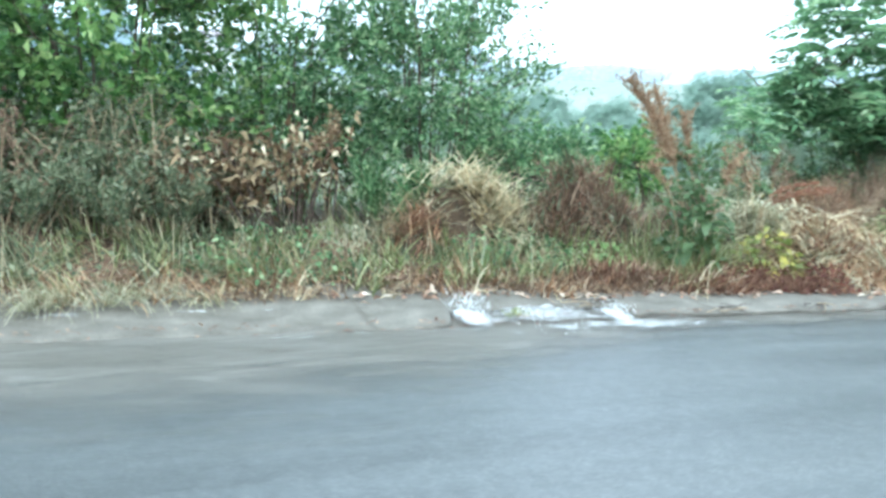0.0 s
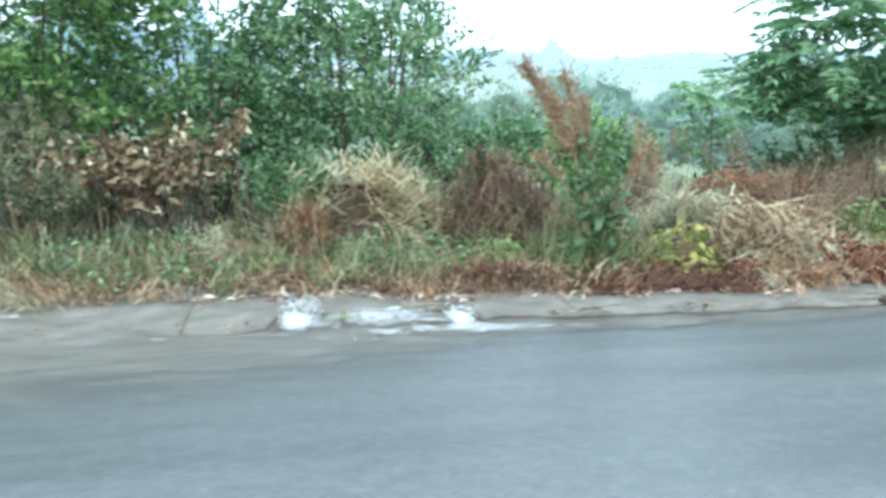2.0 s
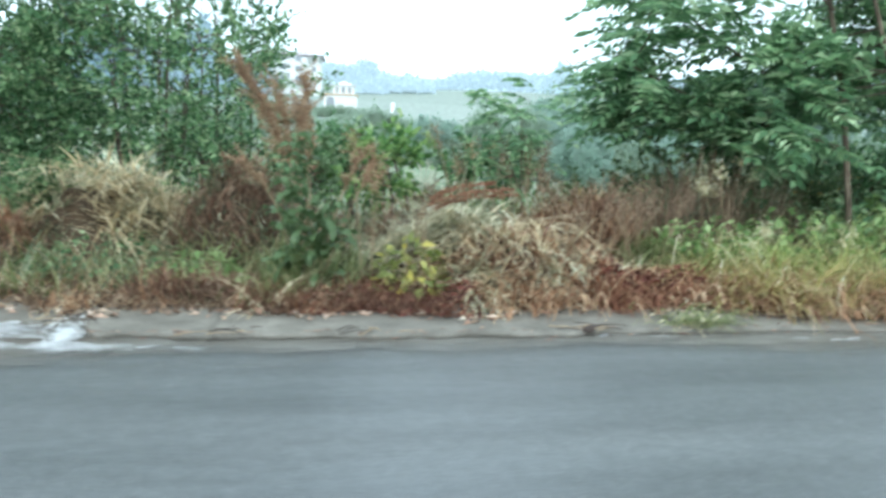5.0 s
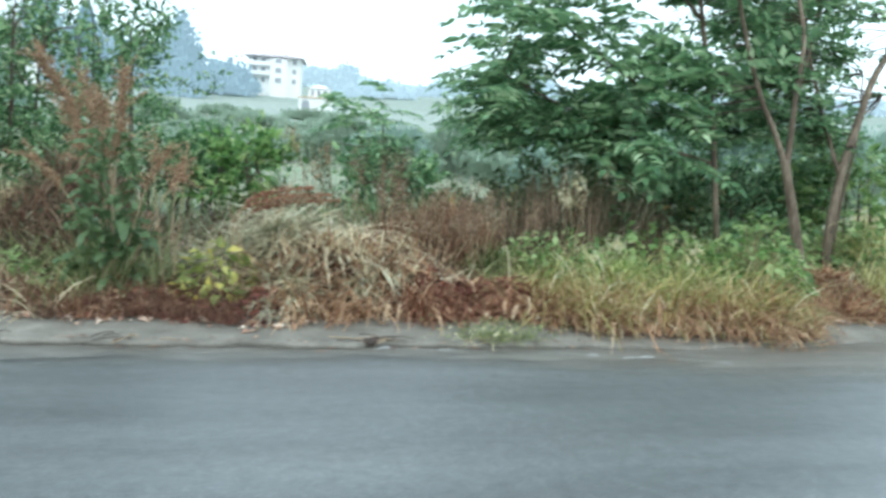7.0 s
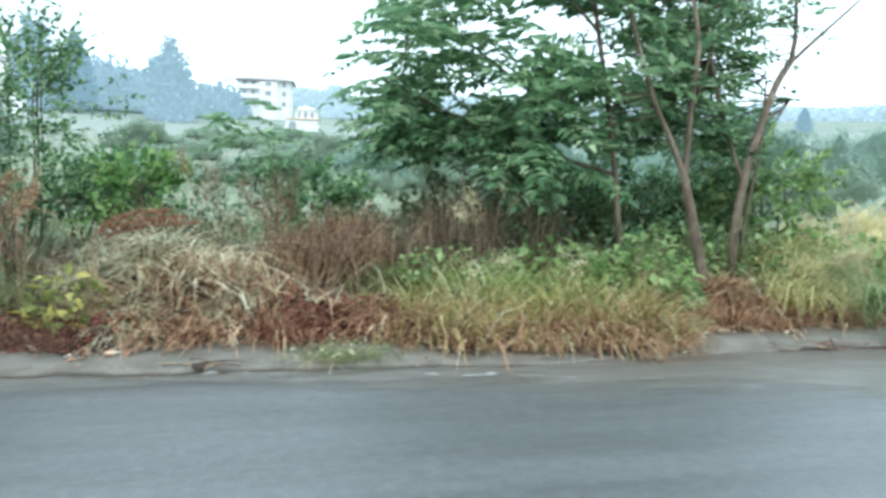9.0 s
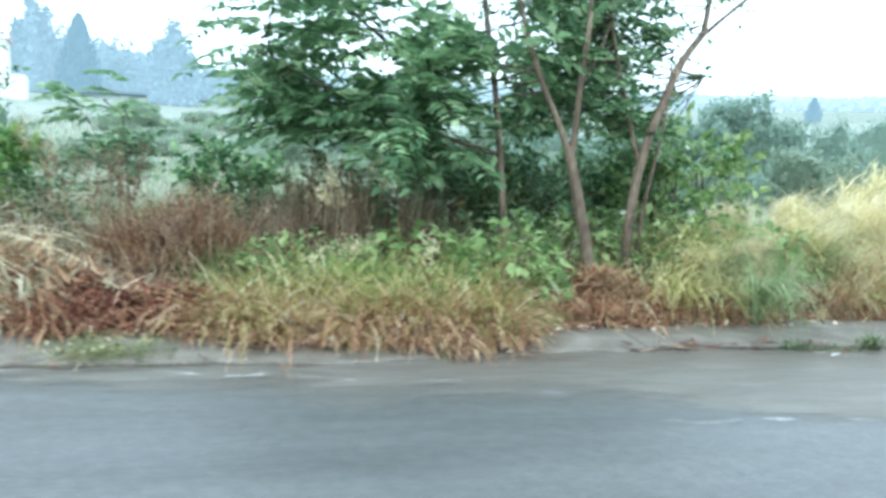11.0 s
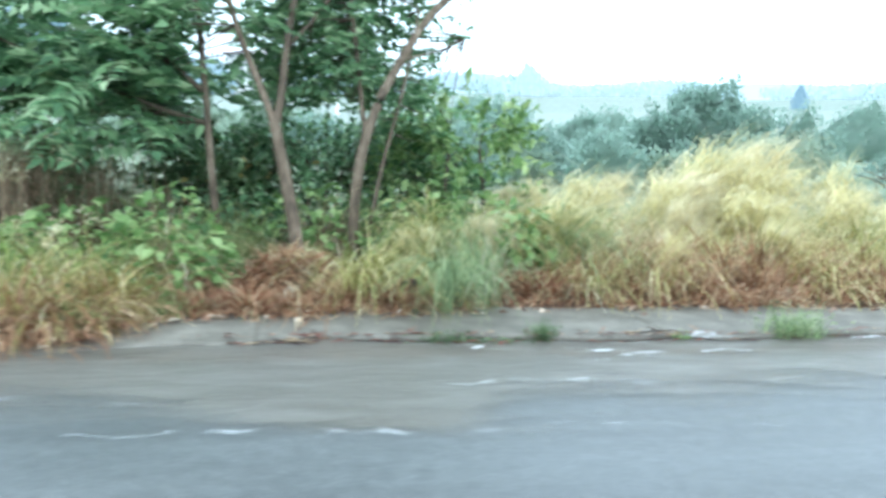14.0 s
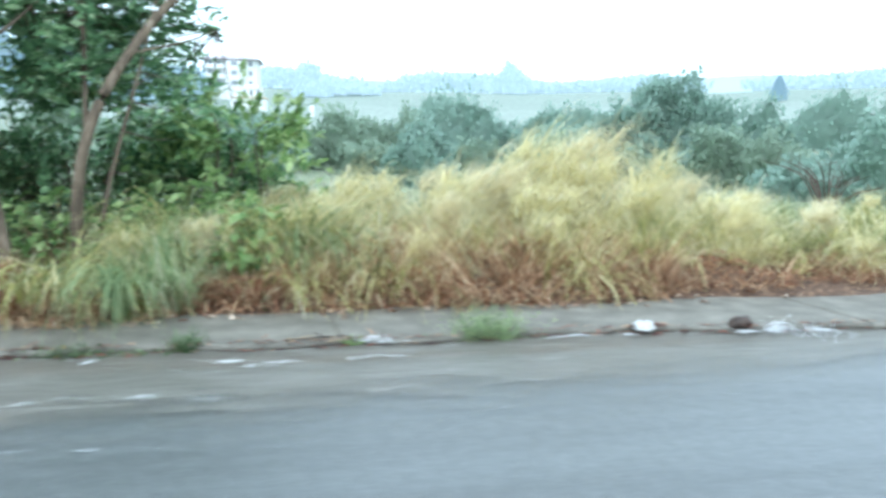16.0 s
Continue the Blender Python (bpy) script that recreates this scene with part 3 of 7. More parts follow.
def slab_mesh(start, length, seed):
    """One cast length of the strip, with a broken and chipped front edge."""
    r = np.random.default_rng(seed)
    k = max(8, int(length / 0.045))
    xs = np.linspace(0, length, k)
    rows = []
    for x in xs:
        s = start + x
        bite = 0.10 * max(0.0, noise.noise((s * 2.3, 1.0, 0)) + 0.1) + 0.06 * max(0.0, noise.noise((s * 7.0, 4.0, 0))) + 0.02 * abs(noise.noise((s * 23.0, 9.0, 0)))
        bite += 0.30 * float(smooth(-0.42, -0.3, s) * smooth(0.88, 0.72, s))
        c = float(kerb_line(s)) + bite
        lift = 0.008 * noise.noise((s * 3.1, 2.0, 5.0)) - 0.032 * float(smooth(-0.35, -0.9, s)) - 0.022 * float(smooth(4.8, 5.8, s) * smooth(8.3, 7.6, s))
        rows.append([(x, c + 0.05, -0.05), (x, c - 0.012 + r.normal(0, 0.006), 0.02 + lift), (x, c + 0.006, 0.038 + lift), (x, c + 0.05, 0.043 + lift + r.normal(0, 0.0015)),
                     (x, 0.4, 0.048 + 0.5 * lift), (x, 0.8, 0.05), (x, 1.5, 0.045), (x, 1.5, -0.05)])
    v = np.array(rows).reshape(-1, 3)
    m = 8
    f = [[i * m + j, (i + 1) * m + j, (i + 1) * m + j + 1, i * m + j + 1] for i in range(k - 1) for j in range(m - 1)]
    for b in (0, (k - 1) * m):
        f += [[b, b + 1, b + 2, b + 7], [b + 2, b + 3, b + 4, b + 7], [b + 4, b + 5, b + 6, b + 7]]
    return mesh_of("slab", v, f, M_KERB, False)


s_at, i = -9.0, 0
while s_at < 26:
    length = 2.2 + 1.4 * ((i * 37) % 10) / 10
    ob = part("slab", slab_mesh(s_at, length, i), kerb)
    ob.location = (s_at, 0, 0)
    s_at, i = s_at + length + 0.0015, i + 1


# ---- woody plants ----
def shoots_of(count, centre, radius, low, lift=0.5, seed=0, shell=0.45, thin=0.6):
    """Where the young shoots of a crown start and which way they go; the outline is uneven."""
    d = spread(count)
    d[:, 2] = np.abs(d[:, 2]) * np.where(rng.random(count) < 0.78, 1, -1)
    bumpy = np.array([1 + 0.42 * noise.noise((x * 2.1 + seed, y * 2.1, z * 2.1)) for x, y, z in d])
    t = shell * 0.6 + (1 - shell * 0.6) * rng.random(count) ** 0.6
    p = centre + d * np.array(radius) * (t * bumpy)[:, None]
    way = unit(d + np.array([0, 0, lift]) + rng.normal(0, 0.35, (count, 3)))
    rel = (p[:, 2] - centre[2]) / radius[2]
    gap = np.array([0.55 * noise.noise((x * 1.9 + seed, y * 1.6, z * 2.1)) + 0.6 * noise.noise((x * 4.1, y * 3.6 + seed, z * 4.6)) for x, y, z in p])
    keep = (p[:, 2] > low) & (rng.random(count) < 1 - thin * smooth(0.1, 0.75, rel)) & (gap > -0.2 + 0.5 * thin * smooth(-0.25, 0.35, rel))
    return p[keep], way[keep]


def leafy(p, way, length, per, leaf, width, jitter=0.6):
    """Leaves set along shoots: position, axis and normal of each."""
    count = len(p)
    t = (np.arange(per)[None] + rng.random((count, per))) / per
    base = p[:, None] + way[:, None] * (length * t)[..., None] + rng.normal(0, 0.012, (count, per, 3))
    base[..., 2] -= (t ** 2) * 0.10 * length
    off = unit(rng.normal(size=(count, per, 3)))
    ax = unit(way[:, None] * 0.55 + off * 0.9)
    nor = unit(np.array([0, 0, 1.0]) + rng.normal(0, jitter, (count, per, 3)))
    k = rng.uniform(0.65, 1.25, count * per)
    return base.reshape(-1, 3), ax.reshape(-1, 3), nor.reshape(-1, 3), leaf * k, width * k


def shrub(label, s, n, h, r, low, shoots, per, leaf, width, material, name="shrub", stems=7, length=0.5, depth=0.8, group="", thin=0.6):
    z0 = float(ground_height(s, n))
    top = thing(name, at_road(s, n, z0), label, "shrub", group)
    h -= z0
    low -= z0
    mid = np.array([0, 0, (h + low) / 2 + 0.05])
    rad = (r, r * depth, (h - low) / 2 - 0.1)
    lines = []
    for i in range(stems):
        a = i * 2.4 + s
        tip = mid + np.array([np.cos(a) * r * 0.75, np.sin(a) * r * 0.6, rad[2] * (0.1 + 0.8 * ((i * 3) % stems) / stems)])
        foot = np.array([np.cos(a) * 0.12, np.sin(a) * 0.12, -0.03])
        lines.append((curve_through([foot, foot * 2.5 + [0, 0, mid[2] * 0.5], (mid + tip) / 2, tip]), 0.017, 0.005))
    p, way = shoots_of(shoots, mid, rad, low, seed=s * 3.7, thin=thin)
    for j in range(0, len(p), 4):
        lines.append((np.array([p[j] - way[j] * 0.25, p[j], p[j] + way[j] * length]), 0.005, 0.0015))
    part("brushwood", tubes_mesh("brushwood", M_TWIG, lines, 5), top)
    part("crown", leaf_mesh("crown", material, *leafy(p, way, length * rng.uniform(0.6, 1.2, (len(p), 1)), per, leaf, width)), top)
    return top


hedge = "shrubs on the verge"
shrub("dense dark green shrub with small leaves on the verge", 0.55, 3.2, 3.1, 1.1, 0.5, 1400, 19, 0.075, 0.036, M_SHRUB, group=hedge, thin=0.68)
shrub("tall leafy dark green shrub with upright shoots", -0.95, 3.4, 3.05, 1.25, 0.4, 1350, 18, 0.078, 0.038, M_SHRUB, group=hedge, thin=0.75)
shrub("bushy yellow-green shrub with broader leaves", -2.6, 3.1, 4.0, 1.5, 0.3, 2100, 13, 0.096, 0.06, M_SHRUB_LIGHT, group=hedge, thin=0.42)
shrub("dense dark green shrub in the roadside hedge", -4.4, 3.3, 4.0, 1.5, 0.3, 2000, 13, 0.094, 0.056, M_SHRUB, group=hedge, thin=0.55)
shrub("dense dark green shrub at the hedge's far end", -6.8, 3.6, 3.8, 1.6, 0.2, 900, 13, 0.11, 0.066, M_SHRUB, group=hedge)
shrub("dark green shrub filling the hedge behind", -1.9, 5.0, 2.15, 2.2, 0.2, 950, 14, 0.1, 0.058, M_SHRUB, group=hedge, thin=0.6)
shrub("dark green shrub closing the hedge behind", -3.9, 5.2, 2.7, 1.7, 0.2, 620, 12, 0.13, 0.075, M_SHRUB, group=hedge, thin=0.4)
shrub("tall green shrub with broad leaves behind the hedge", 1.1, 5.0, 3.3, 0.85, 0.5, 560, 16, 0.085, 0.045, M_SHRUB, group=hedge, thin=0.62)
shrub("broad-leaved green shrub at the edge of the meadow", 2.3, 4.2, 1.1, 0.5, 0.2, 170, 13, 0.11, 0.064, M_SHRUB, group=hedge, thin=0.3)
shrub("low green bush with large leaves before the meadow", 4.6, 6.3, 1.3, 0.6, 0.0, 210, 13, 0.13, 0.08, M_SHRUB, name="bush", stems=5, length=0.4, thin=0.3)
shrub("low green bush under the taller shrubs", 1.2, 2.6, 1.15, 0.55, 0.3, 260, 14, 0.07, 0.038, M_SHRUB, name="bush", stems=5, length=0.3)
shrub("bright yellow-green young bush with broad leaves", 2.72, 3.1, 1.42, 0.38, 0.35, 150, 14, 0.1, 0.056, M_SHRUB_LIGHT, name="bush", stems=5, length=0.3)
shrub("dark green low bush between shrub and tree", 1.75, 3.6, 1.3, 0.6, 0.2, 240, 14, 0.08, 0.046, M_SHRUB, name="bush", stems=5, length=0.35)


shrub("low tangled green bush below the hedge", -0.5, 2.75, 1.2, 0.55, 0.2, 260, 15, 0.065, 0.036, M_SHRUB, name="bush", stems=5, length=0.3)
shrub("low tangled green bush below the hedge", -1.9, 2.7, 1.3, 0.75, 0.2, 300, 15, 0.065, 0.036, M_WEED_GREY, name="bush", stems=5, length=0.3)
shrub("low tangled green bush below the hedge", -3.4, 2.6, 1.3, 0.8, 0.2, 300, 15, 0.065, 0.036, M_WEED_GREY, name="bush", stems=5, length=0.3)
shrub("low tangled green bush below the hedge", -4.9, 2.6, 1.3, 0.8, 0.2, 300, 15, 0.065, 0.036, M_SHRUB, name="bush", stems=5, length=0.3)


def compound_leaves(p, way, length, pairs=6, leaflet=0.115, width=0.05):
    """Long feathered leaves: rachis lines and the leaflets along both sides."""
    count = len(p)
    side = unit(np.cross(way, np.array([0, 0, 1.0]) + rng.normal(0, 0.3, (count, 3))))
    up = np.cross(side, way)
    t = np.linspace(0.18, 1.0, pairs)[None]
    L = length[:, None]
    spine = p[:, None] + way[:, None] * (L * t)[..., None] - np.array([0, 0, 1.0]) * (L * 0.38 * t ** 2)[..., None]
    out = []
    for sg in (1, -1):
        ax = unit(side[:, None] * sg + way[:, None] * 0.45 - np.array([0, 0, 0.28]) + rng.normal(0, 0.12, (count, pairs, 3)))
        k = rng.uniform(0.8, 1.2, count * pairs) * np.tile(np.linspace(1.1, 0.8, pairs), count)
        out.append((spine.reshape(-1, 3), ax.reshape(-1, 3), np.repeat(up, pairs, 0) + rng.normal(0, 0.25, (count * pairs, 3)), leaflet * k, width * k))
    end = (spine[:, -1], unit(way - [0, 0, 0.5]), up, np.full(count, leaflet), np.full(count, width))
    out.append(end)
    return [np.concatenate([o[i] for o in out]) for i in range(5)], spine


def nearest_on(lines, p):
    pts = np.vstack([l[0] for l in lines])
    return pts[np.argmin(((pts - p) ** 2).sum(1) + 0.4 * np.maximum(0, pts[:, 2] - p[2]))]


def tree(label, s, n, trunk, limbs, clumps, r0, r1, per=9, length=(0.26, 0.46), leaflet=0.115, width=0.05, pairs=6, material=None, sweep=(0, 0, 0)):
    """trunk and limbs: points (s, n, z). clumps: centres (s, n, z) of the leaf sprays."""
    z0 = float(ground_height(s, n))
    top = thing("tree", at_road(s, n, z0), label, "tree", "trees on the verge")
    o = np.array([s, n, z0])
    main = (curve_through(np.array(trunk) - o), r0, r1)
    part("trunk", tubes_mesh("trunk", M_BARK, [main], 10), top, "slender brown trunk with furrowed bark")
    lines = [main]
    for pts, a, b in limbs:
        line = (curve_through(np.array(pts) - o), a, b)
        lines.append(line)
        part("limb", tubes_mesh("limb", M_BARK, [line], 7), top)
    c = np.array(clumps) - o
    twigs = []
    for q in c:
        a = nearest_on(lines, q)
        m = (a + q) / 2 + rng.normal(0, 0.06, 3)
        twigs.append((np.array([a, m, q]), 0.008, 0.003))
    p = np.repeat(c, per, 0) + rng.normal(0, 0.10, (len(c) * per, 3))
    way = spread(len(p))
    way[:, 2] = np.abs(way[:, 2]) * 0.5 + 0.05
    way = unit(way + np.array(sweep))
    L = rng.uniform(*length, len(p))
    arr, spine = compound_leaves(p, way, L, pairs, leaflet, width)
    for j in range(0, len(p), 3):
        twigs.append((np.vstack([p[j], spine[j, ::2]]), 0.003, 0.001))
    part("brushwood", tubes_mesh("brushwood", M_TWIG, twigs, 4), top)
    part("crown", leaf_mesh("crown", material or M_TREE, *arr), top, "drooping feathered dark green leaves")
    return top


def clump_field(count, s0, s1, n0, n1, z0, z1, keep):
    out = []
    while len(out) < count:
        q = (rng.uniform(s0, s1), rng.uniform(n0, n1), rng.uniform(z0, z1))
        if rng.random() < keep(*q):
            out.append(q)
    return out


def left_crown(s, n, z):
    """The low side of the crown sweeps down to the left; it thins out towards the sky."""
    lo = 1.32 - 0.1 * smooth(4.6, 6.0, s) if s < 6.6 else 1.15
    reach = 5.2 + 0.14 * math.sin(z * 6 + n) + 0.25 * smooth(1.7, 1.3, z) + smooth(2.25, 2.7, z) * max(0.0, 0.9 * (n - 2.5))
    if z < lo or s < reach:
        return 0
    hole = noise.noise((s * 1.5, n * 1.2, z * 1.8))
    return (0.95 - 0.72 * smooth(1.6, 2.5, z)) * (1 if hole > 0.0 + 0.2 * smooth(1.5, 2.2, z) else 0.02)


def right_crown(s, n, z):
    hole = noise.noise((s * 1.7 + 9, n * 1.4, z * 1.8))
    return (0.22 + 0.5 * (1 - smooth(8.6, 9.5, s)) * smooth(1.1, 1.5, z)) * (1 - smooth(9.25, 9.6, s) * (0.9 + 0.1 * smooth(1.5, 1.7, z))) * (1 - 0.5 * smooth(2.3, 2.8, z) * smooth(8.8, 9.2, s)) * (1 if hole > 0.02 else 0.04)


tree("slender many-stemmed tree whose low boughs sweep towards the road", 7.35, 2.2,
     [(7.36, 2.15, 0.2), (7.28, 2.2, 0.94), (7.2, 2.3, 1.8), (7.05, 2.5, 3.0), (6.9, 2.6, 4.3)],
     [([(7.25, 2.25, 1.25), (6.7, 2.5, 1.42), (6.0, 2.8, 1.68), (5.1, 3.0, 2.1)], 0.024, 0.008),
      ([(7.22, 2.28, 1.5), (6.6, 2.7, 2.0), (5.9, 3.1, 2.6), (5.2, 3.3, 3.3)], 0.026, 0.008),
      ([(7.25, 2.25, 1.2), (6.3, 3.2, 1.5), (5.4, 3.8, 1.8), (4.9, 4.0, 2.2)], 0.022, 0.007),
      ([(7.1, 2.4, 2.6), (6.4, 2.6, 3.4), (5.9, 2.7, 4.2)], 0.02, 0.008)],
     [(5.6, 3.1, 2.4), (5.9, 3.0, 2.5), (5.45, 3.2, 2.6), (6.2, 2.9, 2.3), (6.0, 2.9, 2.7), (5.35, 3.2, 2.3), (6.4, 2.8, 2.6), (5.7, 3.0, 2.8), (5.5, 3.1, 2.15), (6.1, 2.8, 2.15)] + clump_field(92, 4.9, 7.3, 2.2, 4.0, 0.75, 4.0, left_crown), 0.034, 0.018, per=4, length=(0.5, 0.85), leaflet=0.17, width=0.07, pairs=9, sweep=(-0.55, -0.35, 0.0))
tree("slender tree with a forked grey-brown trunk leaning at the verge", 7.95, 1.65,
     [(7.98, 1.7, 0.1), (7.93, 1.76, 0.5), (7.84, 1.82, 0.95), (7.76, 1.87, 1.33)],
     [([(7.76, 1.87, 1.3), (7.66, 1.9, 1.55), (7.48, 2.0, 2.0), (7.22, 2.1, 2.9), (7.0, 2.2, 4.2)], 0.032, 0.016),
      ([(7.78, 1.86, 1.22), (7.82, 1.9, 1.5), (7.86, 1.95, 1.9), (7.95, 2.05, 2.5), (8.05, 2.4, 3.2), (8.1, 2.5, 4.2)], 0.034, 0.016),
      ([(7.86, 1.95, 1.85), (8.15, 2.25, 2.25), (8.5, 2.6, 2.9)], 0.016, 0.006)],
     clump_field(42, 6.6, 8.7, 2.2, 3.8, 1.4, 4.2, lambda s, n, z: 0.55 - 0.15 * smooth(2.0, 2.6, z) if noise.noise((s * 1.6, n, z * 1.7 + 4)) > 0.04 else 0.02), 0.058, 0.042, leaflet=0.15, width=0.068)
tree("slender tree with a curved trunk leaning outwards and sparse leaves", 8.45, 1.95,
     [(8.42, 1.95, 0.12), (8.40, 1.95, 0.55), (8.44, 1.96, 1.0), (8.55, 2.02, 1.4), (8.72, 2.12, 1.75), (9.0, 2.32, 2.2), (9.3, 2.5, 2.52)],
     [([(9.3, 2.5, 2.5), (9.36, 2.55, 2.85), (9.36, 2.6, 3.4), (9.4, 2.7, 4.2)], 0.03, 0.014),
      ([(9.3, 2.5, 2.5), (9.65, 2.6, 2.78), (10.2, 2.75, 3.2), (10.9, 2.9, 3.8)], 0.022, 0.008),
      ([(8.48, 1.98, 1.2), (8.42, 2.3, 1.9), (8.35, 2.6, 2.8), (8.35, 2.8, 4.0)], 0.024, 0.009),
      ([(8.5, 2.0, 0.2), (8.62, 2.1, 0.9), (8.8, 2.2, 1.6), (8.95, 2.4, 2.3)], 0.022, 0.008),
      ([(8.8, 2.16, 1.85), (9.15, 2.4, 1.98), (9.4, 2.6, 2.12)], 0.012, 0.004)],
     clump_field(96, 8.1, 10.0, 2.2, 3.8, 1.0, 4.0, right_crown) + clump_field(26, 7.6, 9.1, 2.7, 4.2, 2.0, 3.3, lambda s, n, z: 0.5) + clump_field(18, 7.9, 8.9, 2.2, 3.2, 1.6, 2.5, lambda s, n, z: 0.5), 0.048, 0.032, per=6, leaflet=0.1, width=0.052, pairs=5)
tree("slim young tree with a few long feathered leaves", 4.1, 2.65,
     [(4.1, 2.65, 0.2), (4.06, 2.63, 0.8), (4.02, 2.6, 1.42)], [([(4.06, 2.63, 0.7), (3.9, 2.6, 1.05), (3.75, 2.55, 1.4)], 0.008, 0.003)],
     [(4.02, 2.6, 1.5), (4.04, 2.6, 1.3), (3.78, 2.55, 1.36), (4.12, 2.68, 1.3), (4.0, 2.62, 1.0), (3.85, 2.58, 1.1), (3.62, 2.55, 1.45), (3.9, 2.6, 1.55), (3.7, 2.55, 1.2), (4.2, 2.6, 1.15), (3.95, 2.5, 0.9)], 0.013, 0.006, per=3, length=(0.3, 0.5), leaflet=0.12, width=0.045, pairs=8, sweep=(-0.2, -0.2, 0.0))
shrub("leafy green sapling with broad leaves behind the leaning tree", 9.5, 3.1, 1.7, 0.65, 0.4, 220, 12, 0.12, 0.062, M_WEED, name="sapling", stems=5, length=0.4)
# dark dock-leaf colour stands in for the shade under the crown
shrub("undergrowth bush darkened for the shade of the trees", 6.6, 3.3, 1.1, 1.2, 0.1, 460, 14, 0.085, 0.05, M_DOCK, name="bush", stems=6, length=0.4)
shrub("dark undergrowth bush under the forked tree", 8.2, 3.4, 1.5, 1.0, 0.1, 480, 14, 0.085, 0.05, M_TREE, name="bush", stems=6, length=0.4)

# the next two take the dock-leaf colour as painted under-crown shade
shrub("undergrowth bush darkened for shade below the sweeping boughs", 5.4, 3.3, 0.85, 0.8, 0.1, 240, 14, 0.085, 0.05, M_DOCK, name="bush", stems=6, length=0.35)
shrub("dense undergrowth bush behind the trunks, darkened for shade", 7.4, 3.6, 1.25, 0.9, 0.1, 480, 14, 0.085, 0.05, M_DOCK, name="bush", stems=6, length=0.35)
shrub("dense undergrowth bush behind the leaning tree", 9.1, 3.8, 1.25, 0.8, 0.1, 420, 14, 0.085, 0.05, M_SHRUB, name="bush", stems=6, length=0.35)


# ---- grasses and weeds on the verge ----
def patch(name, label, material, count, s0, s1, n0, n1, length, width, lean, bend, towards=None, wander=3.14, follow=True, k=4, clumps=0):
    """A stretch of grass; n0 and n1 count from the edge of the growth. towards: the heading of the lean (radians, -pi/2 is the road)."""
    s = rng.uniform(s0, s1, count)
    n = rng.uniform(n0, n1, count)
    if clumps:
        cs, cn = rng.uniform(s0, s1, clumps), rng.uniform(n0, n1, clumps)
        pick = rng.integers(0, clumps, count)
        s, n = cs[pick] + rng.normal(0, 0.07, count), cn[pick] + rng.normal(0, 0.06, count)
    n = n + (edge(s) if follow else 0)
    z = ground_height(s, n) + 0.03 * (n < 1.15) - 0.01
    heading = rng.uniform(-np.pi, np.pi, count) if towards is None else towards + rng.normal(0, wander, count)
    size = np.ones(count)
    if clumps:
        own = rng.uniform(-np.pi, np.pi, clumps) if towards is None else towards + rng.normal(0, wander, clumps)
        heading = own[pick] + rng.normal(0, 0.55, count)
        size = rng.uniform(0.55, 1.25, clumps)[pick]
    me = blade_mesh(name, material, np.stack([s, n, z], 1), heading, rng.uniform(*length, count) * size, rng.uniform(*width, count),
                    rng.uniform(*lean, count), rng.uniform(*bend, count), k)
    ob = new(name, me)
    ob.matrix_world = ROAD
    return tagged(ob, label, "grass", kind="stuff")


ROADWARD = -np.pi / 2
patch("dead_grass", "brown dead grass fringing the kerb strip", M_BROWN, 2000, -6, 2.2, -0.06, 0.45, (0.12, 0.36), (0.006, 0.014), (0.2, 1.2), (0.5, 1.8), ROADWARD, 1.3, clumps=130)
patch("dead_grass", "dull brown dead stems among the kerbside grass", M_DULL, 1400, -6, 2.2, -0.06, 0.5, (0.1, 0.32), (0.006, 0.014), (0.2, 1.2), (0.5, 1.8), ROADWARD, 1.5, clumps=90)
patch("dead_grass", "tan dry grass tufts lying along the kerb", M_STRAW, 700, -6, 2.0, -0.05, 0.4, (0.15, 0.42), (0.007, 0.014), (0.3, 1.3), (0.5, 1.8), ROADWARD, 1.2, clumps=60)
patch("green_grass", "rough green grass in tufts on the verge", M_GRASS, 3400, -6, 2.2, 0.15, 1.5, (0.15, 0.42), (0.009, 0.02), (0.1, 0.9), (0.6, 2.0), clumps=170)
patch("weedy_grass", "grey-green flattened grass below the hedge", M_WEED_GREY, 2800, -6, 1.2, 0.3, 2.2, (0.2, 0.5), (0.010, 0.022), (0.1, 0.9), (0.5, 1.8), clumps=170)
patch("straw_grass", "pale dry stalks standing in the green grass", M_STRAW, 500, -6, 2.0, 0.1, 1.3, (0.2, 0.5), (0.003, 0.006), (0.0, 0.7), (0.1, 1.0))
patch("dead_grass", "red-brown flattened dead stems on bare soil", M_REDBROWN, 2600, 1.6, 2.9, -0.02, 0.5, (0.1, 0.3), (0.004, 0.009), (0.3, 1.2), (0.3, 1.2), ROADWARD, 1.2)
patch("dead_grass", "brown dead grass hanging over the kerb strip", M_BROWN, 2600, 3.2, 7.0, -0.02, 0.6, (0.25, 0.55), (0.009, 0.019), (0.2, 0.9), (1.0, 2.4), ROADWARD, 1.3, clumps=110)
patch("dead_grass", "red-brown dead grass tufts behind the kerb", M_RUST, 1300, 4.0, 5.0, 0.0, 0.6, (0.22, 0.45), (0.010, 0.02), (0.2, 0.9), (0.9, 2.2), ROADWARD, 1.2, clumps=50)
patch("yellow_grass", "long arching golden-brown grass under the trees", M_GOLD, 800, 5.0, 6.95, 0.05, 0.9, (0.32, 0.68), (0.012, 0.024), (0.0, 0.7), (1.2, 2.7), ROADWARD, 1.5, clumps=64)
patch("green_grass", "fresh green grass at the foot of the trees", M_GRASS, 2300, 4.8, 7.6, 0.7, 1.7, (0.25, 0.5), (0.009, 0.018), (0.1, 0.8), (0.6, 1.9), clumps=80)
